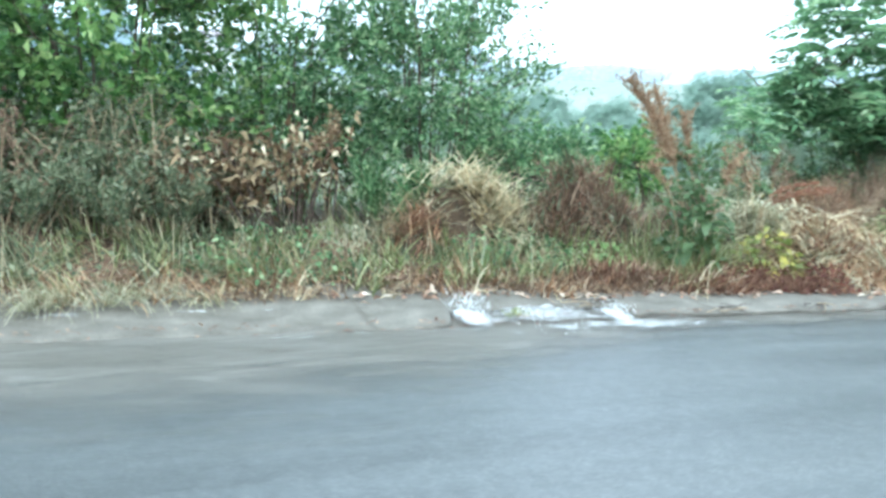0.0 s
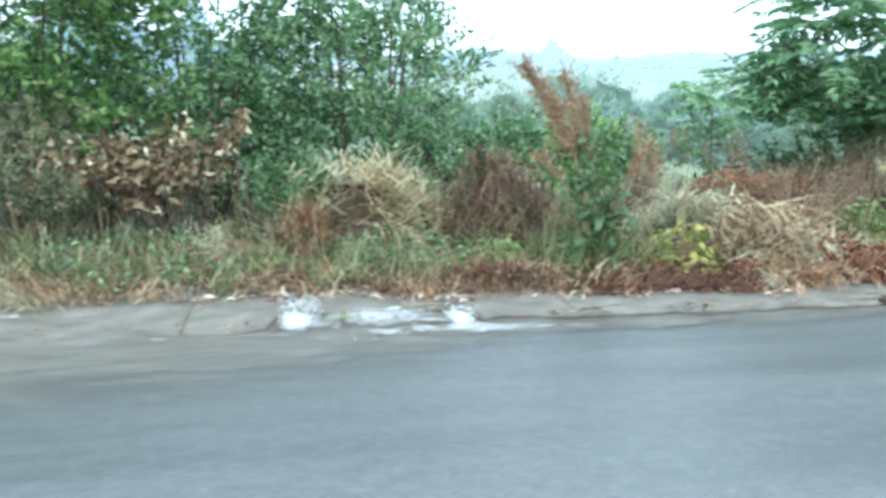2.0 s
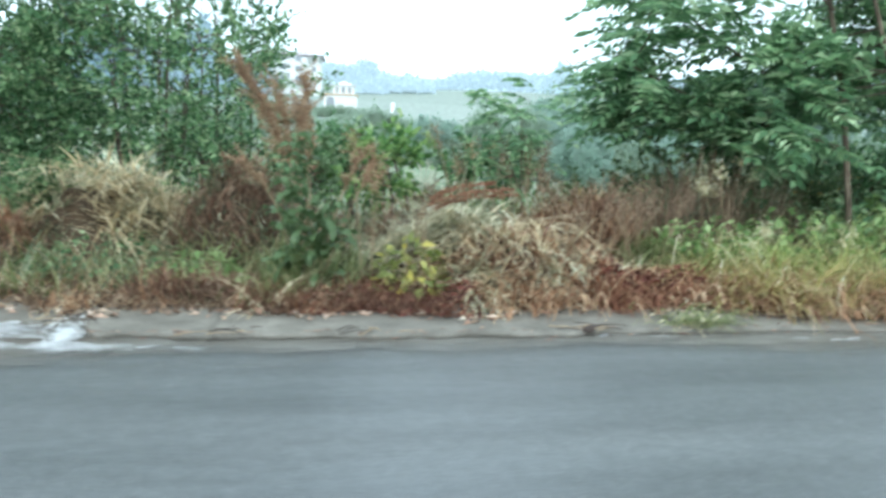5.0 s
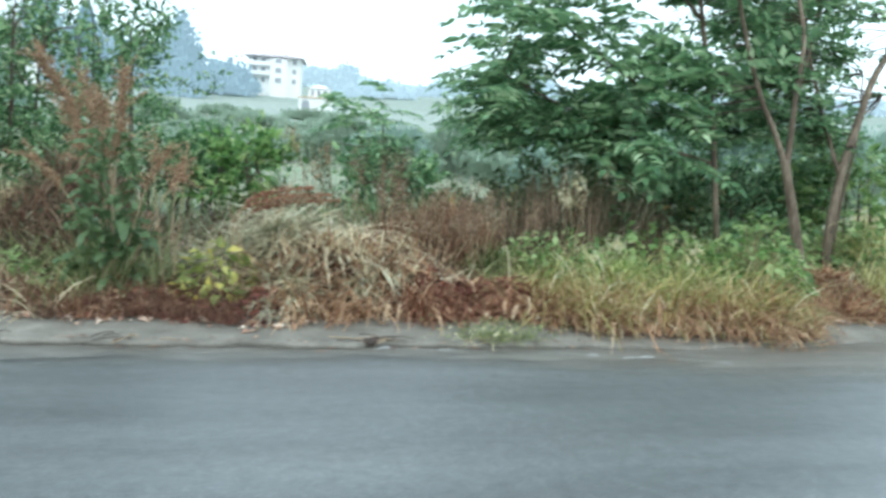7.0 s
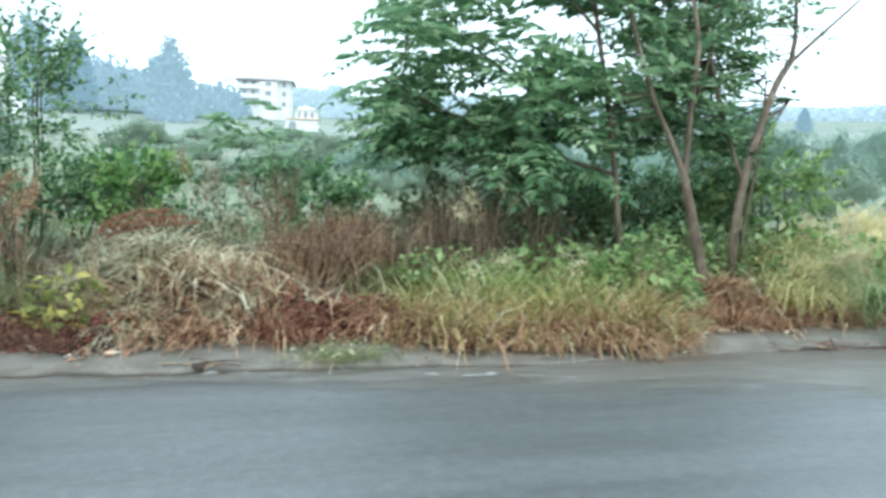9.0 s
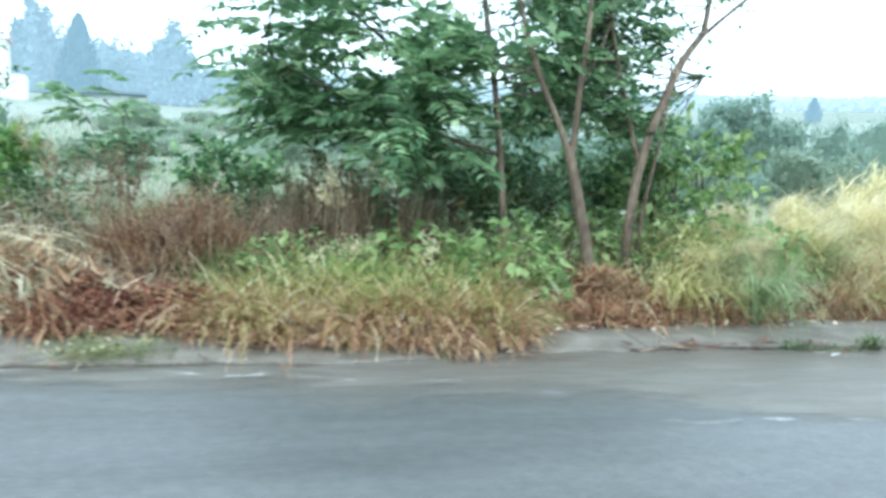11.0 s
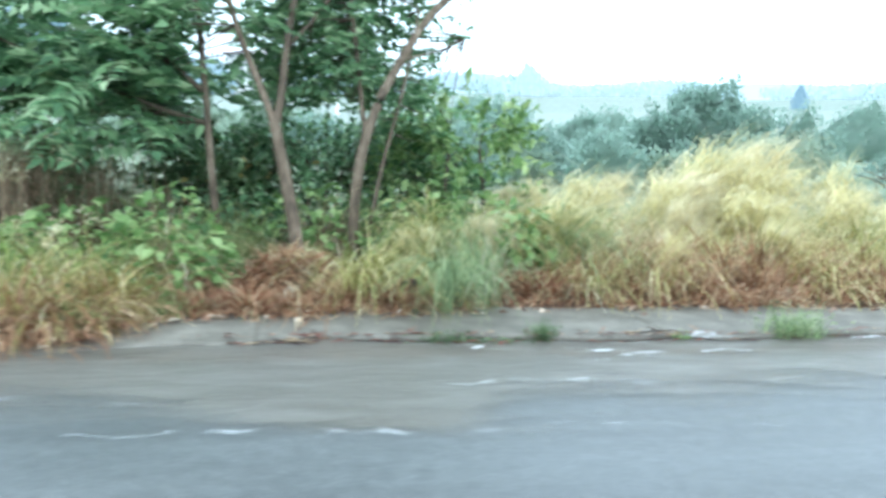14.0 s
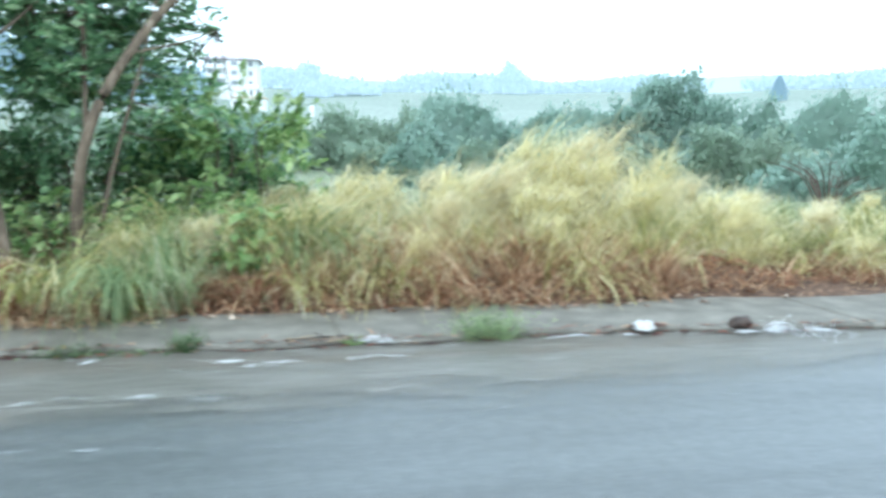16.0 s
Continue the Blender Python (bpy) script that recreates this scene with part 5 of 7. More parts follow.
def tall_weed(name, label, s, n, h, count, material_stem, material_head, spreadr=0.25, head=0.35, seeds=160, seed_size=0.014, lean=0.35):
    """A clump of upright stems that end in seed heads."""
    z0 = float(ground_height(s, n))
    top = thing(name, at_road(s, n, z0), label, "weed")
    lines, pos, ax = [], [], []
    for i in range(count):
        a, r = rng.uniform(0, 6.28), spreadr * rng.random() ** 0.5
        foot = np.array([r * np.cos(a) * 0.6, r * np.sin(a) * 0.6, -0.02])
        hh = (h - z0) * rng.uniform(0.6, 1.0)
        tip = foot + np.array([rng.normal(0, lean * 0.35) + r * np.cos(a), rng.normal(0, lean * 0.25) + r * np.sin(a), hh])
        line = curve_through([foot, foot * 0.4 + tip * 0.6 + [0, 0, 0.08 * hh], tip], 5)
        lines.append((line, 0.0045, 0.0018))
        t = rng.uniform(1 - head, 1.0, seeds)
        q = np.stack([np.interp(t, np.linspace(0, 1, len(line)), line[:, j]) for j in range(3)], 1)
        fat = 0.045 * np.sin(np.clip((t - (1 - head)) / head, 0.05, 1) * 2.6)[:, None]
        pos.append(q + rng.normal(0, 1, (seeds, 3)) * fat)
        ax.append(spread(seeds) + [0, 0, 0.8])
    part("brushwood", tubes_mesh("brushwood", M_DRYTWIG if material_stem is None else material_stem, lines, 4), top)
    pos, ax = np.vstack(pos), np.vstack(ax)
    part("seed_fluff", leaf_mesh("seed_fluff", material_head, pos, ax, spread(len(pos)), rng.uniform(0.6, 1.5, len(pos)) * seed_size * 1.7, seed_size * 0.7), top)
    return top


def rusty_plume():
    s, n = 2.85, 1.0
    z0 = float(ground_height(s, n))
    top = thing("dock_stalk", at_road(s, n, z0), "broken rusty dock stalks with their seed plumes lying over the heap", "plant")
    for i, (ds, dn, dz) in enumerate([(0.60, -0.16, 0.82), (0.48, -0.1, 0.86), (0.68, -0.06, 0.78)]):
        tip = np.array([ds, dn, dz - z0])
        line = curve_through([(0.02 * i, 0, 0), (-0.05 + 0.03 * i, -0.03, tip[2] * 0.72), (ds * 0.35, dn * 0.7, tip[2] * 0.93), tip], 6)
        stem = part("stem", tubes_mesh("stem", M_DRYTWIG, [(line, 0.007, 0.002)], 6), top)
        m = 620
        t = 0.45 + 0.55 * rng.random(m)
        q = np.stack([np.interp(t, np.linspace(0, 1, len(line)), line[:, k]) for k in range(3)], 1)
        fat = (0.016 * np.sin(np.clip((t - 0.45) / 0.55, 0.05, 1) * 2.9) * (0.6 + 0.5 * np.sin(t * 70 + i)) + 0.005)[:, None]
        part("seed_fluff", leaf_mesh("seed_fluff", M_RUST, q + rng.normal(0, 0.7, (m, 3)) * fat, spread(m) + [1.0, 0, 0], spread(m), rng.uniform(0.012, 0.026, m), 0.009), stem, "rusty red seeds")


rusty_plume()
tall_weed("weed_clump", "brown clump of tall dead weeds with fuzzy seed heads", 4.35, 1.75, 0.95, 19, None, M_DULL, 0.48, 0.5, 110)
tall_weed("weed_clump", "brown clump of dead weeds leaning by the grass", 4.85, 1.6, 0.86, 16, None, M_DULL, 0.45, 0.5, 110)
tall_weed("weed_clump", "tawny dry stalks with seed heads beside the tree", 4.0, 2.35, 1.3, 9, None, M_DULL, 0.2, 0.4, 160)
tall_weed("weed_clump", "whitish dry seed stalks in front of the dark leaves", 5.95, 2.15, 1.22, 6, None, M_PLUME, 0.18, 0.25, 90, 0.018)
tall_weed("weed_clump", "grey-green weeds with thin pale stems", -3.2, 1.9, 0.95, 22, None, M_WEED_GREY, 0.5, 0.75, 150, 0.03)
tall_weed("weed_clump", "grey-green weeds with thin stems below the hedge", -2.2, 1.8, 0.85, 22, None, M_WEED_GREY, 0.5, 0.75, 150, 0.03)
tall_weed("weed_clump", "pale thin weeds with dried tops", -4.6, 1.8, 0.95, 22, None, M_WEED_GREY, 0.55, 0.75, 150, 0.03)
tall_weed("weed_clump", "green weeds with small dull leaves", -0.25, 2.05, 0.95, 14, None, M_SHRUB, 0.28, 0.75, 170, 0.03)
tall_weed("weed_clump", "pale flowering stalks standing in the grass", -0.75, 1.0, 0.55, 6, None, M_STRAW_GREEN, 0.1, 0.5, 70, 0.012)
tall_weed("weed_clump", "single tawny grass plume before the shrubs", -0.72, 2.5, 1.5, 3, None, M_SEED, 0.08, 0.25, 150, 0.02)
tall_weed("weed_clump", "rusty dried flower heads on thin stems", 2.42, 0.72, 1.2, 3, None, M_SEED, 0.07, 0.3, 150)
tall_weed("weed_clump", "rusty dried flower heads behind the dock", 1.65, 2.3, 1.05, 7, None, M_REDBROWN, 0.3, 0.4, 150)
tall_weed("weed_clump", "tall olive weeds with brown seed tops before the valley", 3.7, 2.75, 1.35, 6, None, M_WEED_GREY, 0.3, 0.6, 90, 0.026)
tall_weed("weed_clump", "tall brown seed stalks among olive weeds", 3.6, 2.7, 1.4, 4, None, M_SEED, 0.22, 0.3, 130, 0.014)
tall_weed("weed_clump", "dull green weeds between heaps and tree", 3.9, 2.9, 0.85, 10, None, M_WEED_GREY, 0.6, 0.7, 80, 0.03)
tall_weed("weed_clump", "whitish flower heads among fresh green weeds", 6.1, 1.45, 0.6, 10, None, M_PLUME, 0.35, 0.12, 60, 0.016)


def broad_weed(label, s, n, r, h, count, leaf, material, name="broadleaf_weed"):
    z0 = float(ground_height(s, n))
    top = thing(name, at_road(s, n, z0), label, "weed")
    a, t = rng.uniform(0, 6.28, count), rng.random(count) ** 0.5
    z = (h - z0) * (1 - 0.7 * t ** 2) * rng.uniform(0.25, 1.0, count)
    pos = np.stack([r * t * np.cos(a), r * t * np.sin(a), z], 1)
    ax = np.stack([np.cos(a), np.sin(a), rng.normal(-0.1, 0.4, count)], 1) + rng.normal(0, 0.4, (count, 3))
    k = rng.uniform(0.6, 1.25, count)
    part("foliage", leaf_mesh("foliage", material, pos, ax, np.array([0, 0, 1.0]) + rng.normal(0, 0.4, (count, 3)), leaf * k, leaf * 0.6 * k), top)
    lines = [(np.array([[p[0] * 0.3, p[1] * 0.3, -0.02], [p[0] * 0.7, p[1] * 0.7, p[2] * 0.6], p]), 0.003, 0.0015) for p in pos[::4]]
    part("brushwood", tubes_mesh("brushwood", M_DRYTWIG, lines, 4), top)
    return top


broad_weed("fresh green broad-leaved weeds by the tree trunk", 7.1, 1.2, 0.42, 0.85, 380, 0.11, M_WEED)
broad_weed("fresh green broad-leaved weeds below the tree", 6.4, 1.75, 0.55, 0.72, 300, 0.12, M_WEED)
broad_weed("green broad-leaved weeds in the tree's shade", 5.5, 1.7, 0.5, 0.62, 320, 0.08, M_WEED)
broad_weed("green undergrowth between the tree trunks", 8.15, 2.4, 0.6, 0.85, 420, 0.11, M_WEED)
broad_weed("green undergrowth behind the forked trunk", 7.4, 2.7, 0.6, 0.85, 420, 0.11, M_TREE)
broad_weed("green undergrowth behind the leaning trunk", 9.0, 2.7, 0.6, 0.9, 420, 0.11, M_WEED)
broad_weed("bright green weed growing through the kerb strip", 6.6, 0.5, 0.13, 0.3, 90, 0.06, M_SHRUB_LIGHT)
broad_weed("green weeds in front of the straw heap", 0.6, 1.35, 0.6, 0.42, 520, 0.05, M_SHRUB)
broad_weed("green weeds at the foot of the hedge", -1.3, 1.2, 0.7, 0.45, 520, 0.05, M_SHRUB)
broad_weed("grey-green weeds at the foot of the hedge", -3.0, 1.1, 0.9, 0.45, 480, 0.05, M_WEED_GREY)
broad_weed("light green weeds beside the dock plant", 1.25, 1.0, 0.35, 0.38, 260, 0.06, M_WEED)
broad_weed("yellowing green weeds at the heap's edge", 2.72, 0.74, 0.27, 0.5, 190, 0.095, M_YELLOWLEAF)
broad_weed("green weeds behind the leaning tree", 8.9, 2.0, 0.5, 0.75, 320, 0.09, M_WEED)
broad_weed("dark green leafy weeds in the pale grass", 9.65, 1.6, 0.4, 0.75, 260, 0.12, M_WEED)
broad_weed("large green leaves beside the leaning tree", 9.5, 2.4, 0.45, 0.85, 200, 0.14, M_WEED)


def dock_plant():
    s, n = 2.02, 0.8
    z0 = float(ground_height(s, n))
    top = thing("dock_plant", at_road(s, n, z0), "tall dock with rusty brown seed plumes and large green leaves", "plant")
    o = np.array([s, n, z0])
    stems = [[(2.0, 0.8, 0), (1.93, 0.88, 0.7), (1.78, 0.98, 1.15), (1.5, 1.09, 1.6)],
             [(2.02, 0.82, 0), (2.0, 1.0, 0.7), (2.0, 1.22, 1.15), (1.98, 1.46, 1.6)],
             [(2.02, 0.82, 0), (1.96, 0.95, 0.7), (1.88, 1.1, 1.1), (1.74, 1.24, 1.5)],
             [(2.06, 0.8, 0), (2.02, 0.86, 0.7), (1.98, 0.9, 1.05), (1.93, 0.92, 1.3)],
             [(2.06, 0.82, 0), (2.3, 0.9, 0.6), (2.4, 0.95, 0.8), (2.48, 0.98, 0.95)],
             [(1.98, 0.82, 0), (1.8, 0.8, 0.6), (1.66, 0.78, 0.82), (1.56, 0.76, 0.93)],
             [(2.04, 0.8, 0), (2.2, 0.78, 0.6), (2.28, 0.78, 0.85), (2.38, 0.76, 1.02)]]
    for i, pts in enumerate(stems):
        line = curve_through(np.array(pts) + [0, 0, z0] - o)
        lines = [(line, 0.009, 0.003)]
        pos, seeds = [], []
        count = (80, 64, 30, 34, 8, 8, 8)[i]
        for j in range(count):
            t = rng.uniform(0.48, 0.98)
            q = np.array([np.interp(t, np.linspace(0, 1, len(line)), line[:, k]) for k in range(3)])
            way = unit(rng.normal(size=3) * 0.52 + unit(line[-1] - line[-4]) * 1.2)
            ln = rng.uniform(0.08, 0.19) * (1.25 - 0.8 * abs(t - 0.65))
            lines.append((np.array([q, q + way * ln]), 0.0025, 0.001))
            m = 72
            u = rng.random(m)[:, None]
            pos.append(q + way * ln * u + rng.normal(0, 0.008, (m, 3)))
        m = 260
        t = rng.uniform(0.6, 1.0, m)
        pos.append(np.stack([np.interp(t, np.linspace(0, 1, len(line)), line[:, k]) for k in range(3)], 1) + rng.normal(0, 0.016, (m, 3)))
        pos = np.vstack(pos)
        st = part("stem", tubes_mesh("stem", M_DRYTWIG, lines, 5), top)
        part("seed_plume", leaf_mesh("seed_plume", M_SEED, pos, spread(len(pos)), spread(len(pos)), rng.uniform(0.009, 0.018, len(pos)), 0.010), st, "rusty brown seed plume")
    for i in range(150):
        a = i * 2.4 + rng.normal(0, 0.5)
        low = i < 56
        reach = rng.uniform(0.02, 0.16)
        root = np.array([reach * np.cos(a + 1), reach * np.sin(a + 1), 0.06 + (0.02 + 0.42 * ((i * 7) % 36) / 36 if low else rng.uniform(0.2, 1.0))])
        L, W = (rng.uniform(0.18, 0.36), rng.uniform(0.05, 0.10)) if low else (rng.uniform(0.1, 0.26), rng.uniform(0.022, 0.055))
        out = np.array([np.cos(a), np.sin(a), 0.0])
        side = np.array([-np.sin(a), np.cos(a), 0.0])
        rows, k = [], 7
        p, th = root.copy(), rng.uniform(0.1, 1.3)
        for j in range(k + 1):
            t = j / k
            w = W * (0.12 + 0.9 * math.sin(min(1, t * 0.97 + 0.02) * math.pi) ** 0.75) / 2 * (0.2 if t < 0.15 else 1)
            curl = 0.02 * math.sin(t * 11 + i)
            rows += [p + side * w + [0, 0, 0.25 * w + curl], p, p - side * w + [0, 0, 0.25 * w - curl]]
            p = p + (out * math.sin(th) + np.array([0, 0, math.cos(th)])) * L / k
            th += rng.uniform(0.1, 0.42)
        f = [[j * 3 + c, j * 3 + c + 1, j * 3 + c + 4, j * 3 + c + 3] for j in range(k) for c in (0, 1)]
        part("leaf", mesh_of("leaf", np.array(rows), f, M_DOCK), top)


dock_plant()


def dry_branch():
    s, n = -1.2, 1.9
    z0 = float(ground_height(s, n))
    top = thing("dry_branch", at_road(s, n, z0), "broken branch with curled brown and cream dead leaves", "branch")
    lines, pos, ax = [], [], []
    for i in range(16):
        x0 = -0.78 + 0.085 * i
        foot = np.array([-0.2 + 0.03 * i, 0.05 * math.sin(i), 0.0])
        tip = np.array([x0 + rng.normal(0, 0.05), rng.normal(-0.05, 0.15), 0.70 + 0.028 * i + rng.normal(0, 0.11) - z0 * 0.5])
        line = curve_through([foot, (foot + tip) / 2 + [0, 0, 0.12], tip], 6)
        lines.append((line, 0.01, 0.003))
        t = rng.uniform(0.35, 1.0, 34)
        q = np.stack([np.interp(t, np.linspace(0, 1, len(line)), line[:, k]) for k in range(3)], 1)
        pos.append(q + rng.normal(0, 0.09, (34, 3)))
        ax.append(spread(34) + [0, 0, -0.5])
    part("brushwood", tubes_mesh("brushwood", M_TWIG, lines, 6), top)
    pos, ax = np.vstack(pos), np.vstack(ax)
    part("dead_foliage", leaf_mesh("dead_foliage", M_DRYLEAF, pos, ax, spread(len(pos)), rng.uniform(0.06, 0.12, len(pos)), rng.uniform(0.03, 0.055, len(pos)), fold=0.45, droop=0.3), top)


dry_branch()


def vine_tangle(label, s, n, r, h, strands, material):
    """Old vines hung over the hedge: thin bent strands with small dull leaves and one pale broken stick."""
    z0 = float(ground_height(s, n))
    top = thing("vine_tangle", at_road(s, n, z0), label, "vine")
    lines, pos = [], []
    for i in range(strands):
        x, y = rng.uniform(-r, r), rng.uniform(-0.35, 0.35)
        lift = (h - z0) * rng.uniform(0.55, 1.0) * (1 - 0.35 * (x / r) ** 2)
        tip = np.array([x + rng.normal(0, 0.25), y - rng.uniform(0.1, 0.35), lift * rng.uniform(0.35, 0.85)])
        line = curve_through([(x * 0.8, y + 0.1, -0.03), (x + rng.normal(0, 0.1), y, lift * 0.6), (x + rng.normal(0, 0.12), y - 0.05, lift), tip], 5)
        lines.append((line, 0.006, 0.002))
        t = rng.uniform(0.25, 1.0, 46)
        q = np.stack([np.interp(t, np.linspace(0, 1, len(line)), line[:, k]) for k in range(3)], 1)
        pos.append(q + rng.normal(0, 0.05, (46, 3)))
    part("brushwood", tubes_mesh("brushwood", M_DRYTWIG, lines, 5), top)
    pos = np.vstack(pos)
    part("foliage", leaf_mesh("foliage", material, pos, spread(len(pos)) + [0, 0, -0.3], spread(len(pos)), rng.uniform(0.03, 0.075, len(pos)), rng.uniform(0.018, 0.04, len(pos)), fold=0.35, droop=0.25), top)
    stick = curve_through([(0.05, -0.4, 0.0), (0.02, -0.38, 0.35), (-0.04, -0.36, 0.7)], 5)
    part("stick", tubes_mesh("stick", M_DRYTWIG, [(stick, 0.011, 0.006)], 6), top, "pale broken stick")
    return top


vine_tangle("tangle of dry vines with dull leaves over the hedge", -2.35, 2.2, 0.55, 1.5, 46, M_WEED_GREY)
vine_tangle("grey-brown tangle of withered vines beside the hedge", -3.6, 2.1, 0.8, 1.4, 50, M_DULL)
vine_tangle("withered vines with small brown leaves on the hedge", -1.75, 2.3, 0.5, 1.15, 26, M_DRYLEAF)


# ---- pale feathery grass ----
def feather_clump(label, s, n, h, r, count, strands=60, tip=None, first=None):
    z0 = float(ground_height(s, n)) - 0.01
    if first:
        ob = copy_thing(first, at_road(s, n, z0, rng.uniform(0, 360)))
        sc = h / first["tall"]
        ob.matrix_world = at_road(s, n, z0, rng.uniform(-40, 40)) @ Matrix.Diagonal((sc * r, sc * r, sc, 1))
        return ob
    top = thing("feather_grass", at_road(s, n, z0), label, "grass clump", "pale feathery grass clumps")
    a, t = rng.uniform(-np.pi, np.pi, count), rng.random(count) ** 0.5
    root = np.stack([r * t * np.cos(a) * 0.6, r * t * np.sin(a) * 0.6, np.zeros(count)], 1)
    part("blade_tuft", blade_mesh("blade_tuft", M_FEATHER, root, a + rng.normal(0, 0.7, count), rng.uniform(0.55, 1.05, count) * h, rng.uniform(0.006, 0.012, count),
                              rng.uniform(0.1, 0.8, count), rng.uniform(1.3, 2.8, count), 5), top)
    locks = 26
    for pname, m, mat, lo, hi, size, wide in (("plume_tuft", int(count * 0.8), tip or M_FEATHER, 0.35, 0.78, (0.4, 0.8), (0.006, 0.012)), ("strand_tuft", strands, M_PLUME, 0.3, 0.75, (0.4, 0.75), (0.012, 0.022))):
        own = rng.uniform(-np.pi, np.pi, locks)
        la, lt, lz = rng.uniform(-np.pi, np.pi, locks), rng.random(locks) ** 0.5, rng.uniform(lo, hi, locks)
        pick = rng.integers(0, locks, m)
        root = np.stack([r * lt * np.cos(la) * 0.55, r * lt * np.sin(la) * 0.55, h * lz], 1)[pick] + rng.normal(0, 0.045, (m, 3))
        head = np.where(rng.random(locks) < 0.65, rng.normal(-0.5, 0.7, locks), own)[pick] + rng.normal(0, 0.22, m)
        part(pname, blade_mesh(pname, mat, root, head, rng.uniform(*size, m) * h, rng.uniform(*wide, m), rng.uniform(0.3, 1.0, locks)[pick] + rng.normal(0, 0.1, m),
                               rng.uniform(1.2, 2.3, locks)[pick] + rng.normal(0, 0.15, m), 6), top)
    top["tall"] = h
    return top


wisps = "tall clump of pale feathery grass arching in the rain"
kinds = [feather_clump(wisps, 12.5, 3.7, 1.12, 0.55, 540), feather_clump(wisps, 13.3, 4.0, 1.27, 0.6, 660, 190, M_PLUME), feather_clump(wisps, 10.7, 2.7, 0.78, 0.5, 480)]
spots = [(11.4, 2.6, 0.92), (11.9, 3.1, 1.0), (13.0, 3.2, 1.1), (13.9, 3.4, 1.15), (14.5, 3.9, 1.05), (14.2, 2.6, 0.85), (15.2, 3.6, 0.85), (15.9, 3.2, 0.75), (12.3, 2.4, 0.82),
         (13.1, 2.2, 0.75), (11.2, 1.9, 0.72), (10.3, 2.1, 0.8), (10.0, 1.7, 0.65), (9.3, 1.5, 0.62), (12.0, 1.6, 0.62), (13.8, 1.7, 0.62), (15.0, 2.2, 0.66), (16.4, 2.6, 0.68),
         (17.2, 3.4, 0.72), (18.2, 3.0, 0.68), (16.8, 1.8, 0.55), (18.0, 2.0, 0.55), (19.2, 2.4, 0.6), (15.9, 4.6, 0.75), (17.6, 4.4, 0.72), (19.6, 3.8, 0.65), (20.6, 2.8, 0.6),
         (12.9, 4.6, 1.05), (11.6, 4.2, 0.95), (10.6, 3.9, 0.85), (14.9, 1.5, 0.5), (9.9, 2.9, 0.8), (8.85, 1.45, 0.62), (10.9, 1.4, 0.55)]
for i, (s, n, h) in enumerate(spots):
    h *= 0.93 - 0.13 * float(smooth(12.6, 11.6, s)) - 0.3 * float(smooth(13.4, 14.6, s))
    feather_clump("", s, n, h, 1.0 + 0.25 * math.sin(i * 1.7), 0, first=kinds[i % 3])

top = thing("reed_clump", at_road(9.15, 0.95, 0.05), "upright green clump of coarse grass at the kerb", "grass clump")
for pname, cnt, mat, lo, hi in (("blade_tuft", 230, M_REED, 0.3, 0.85), ("strand_tuft", 60, M_STRAW_GREEN, 0.4, 0.75), ("dead_grass", 60, M_BROWN, 0.1, 0.3)):
    a = rng.uniform(-np.pi, np.pi, cnt)
    part(pname, blade_mesh(pname, mat, np.stack([0.2 * np.cos(a * 3) * rng.random(cnt), 0.10 * np.sin(a), np.zeros(cnt)], 1), a, rng.uniform(lo, hi, cnt), rng.uniform(0.007, 0.014, cnt),
                           rng.uniform(0, 0.35, cnt), rng.uniform(0.2, 2.2, cnt), 5), top)


# ---- small things in the gutter ----
def gutter_weed(label, s, n, r, h, count, material, lift=(0.2, 1.2), name="gutter_weed", long=1.0):
    top = thing(name, at_road(s, n, 0.04 if n > float(kerb_line(s)) + 0.03 else 0.004), label, "weed")
    a = rng.uniform(-np.pi, np.pi, count)
    root = np.stack([r * 0.5 * rng.normal(0, 0.5, count) * long, r * 0.25 * rng.normal(0, 0.5, count), np.zeros(count)], 1)
    part("blade_tuft", blade_mesh("blade_tuft", material, root, a, rng.uniform(0.5, 1.1, count) * h, rng.uniform(0.004, 0.008, count), rng.uniform(*lift, count), rng.uniform(0.1, 0.8, count), 3), top)
    m = count // 2
    p = np.stack([rng.normal(0, r * 0.35, m) * long, rng.normal(0, r * 0.2, m), rng.uniform(0.1, 0.8, m) * h * 0.6], 1)
    part("foliage", leaf_mesh("foliage", material, p, spread(m) + [0, 0, 0.4], spread(m), 0.03, 0.014), top)
    return top


gutter_weed("dark green weed sprouting from the kerb joint", 9.36, 0.08, 0.16, 0.17, 110, M_DOCK, (0.0, 0.9))
gutter_weed("low dark green weed along the kerb joint", 8.76, 0.08, 0.2, 0.1, 130, M_DOCK, long=1.8)
gutter_weed("thin dark moss and weed line along the kerb joint", 9.05, 0.03, 0.2, 0.04, 110, M_DOCK, (0.6, 1.4), long=2.2)
gutter_weed("fresh green weed at the end of the yellow grass", 6.75, 0.2, 0.26, 0.24, 150, M_WEED, (0.0, 0.9), long=1.2)
gutter_weed("fresh green weed at the end of the yellow grass", 7.15, 0.55, 0.24, 0.2, 110, M_WEED, (0.0, 0.9))
gutter_weed("spreading green weed spray by the kerb edge", 11.08, 0.1, 0.32, 0.3, 260, M_REED, long=1.3)
gutter_weed("small dark weed on the kerb", 10.26, 0.08, 0.1, 0.08, 50, M_WEED)
gutter_weed("flattened green and yellow grass lying in the gutter", 4.45, -0.1, 0.42, 0.24, 300, M_GRASS, (0.9, 1.5), long=1.4)
gutter_weed("flattened straw lying across the gutter", 4.4, -0.14, 0.4, 0.35, 40, M_STRAW, (1.35, 1.55), name="fallen_straw", long=1.4)
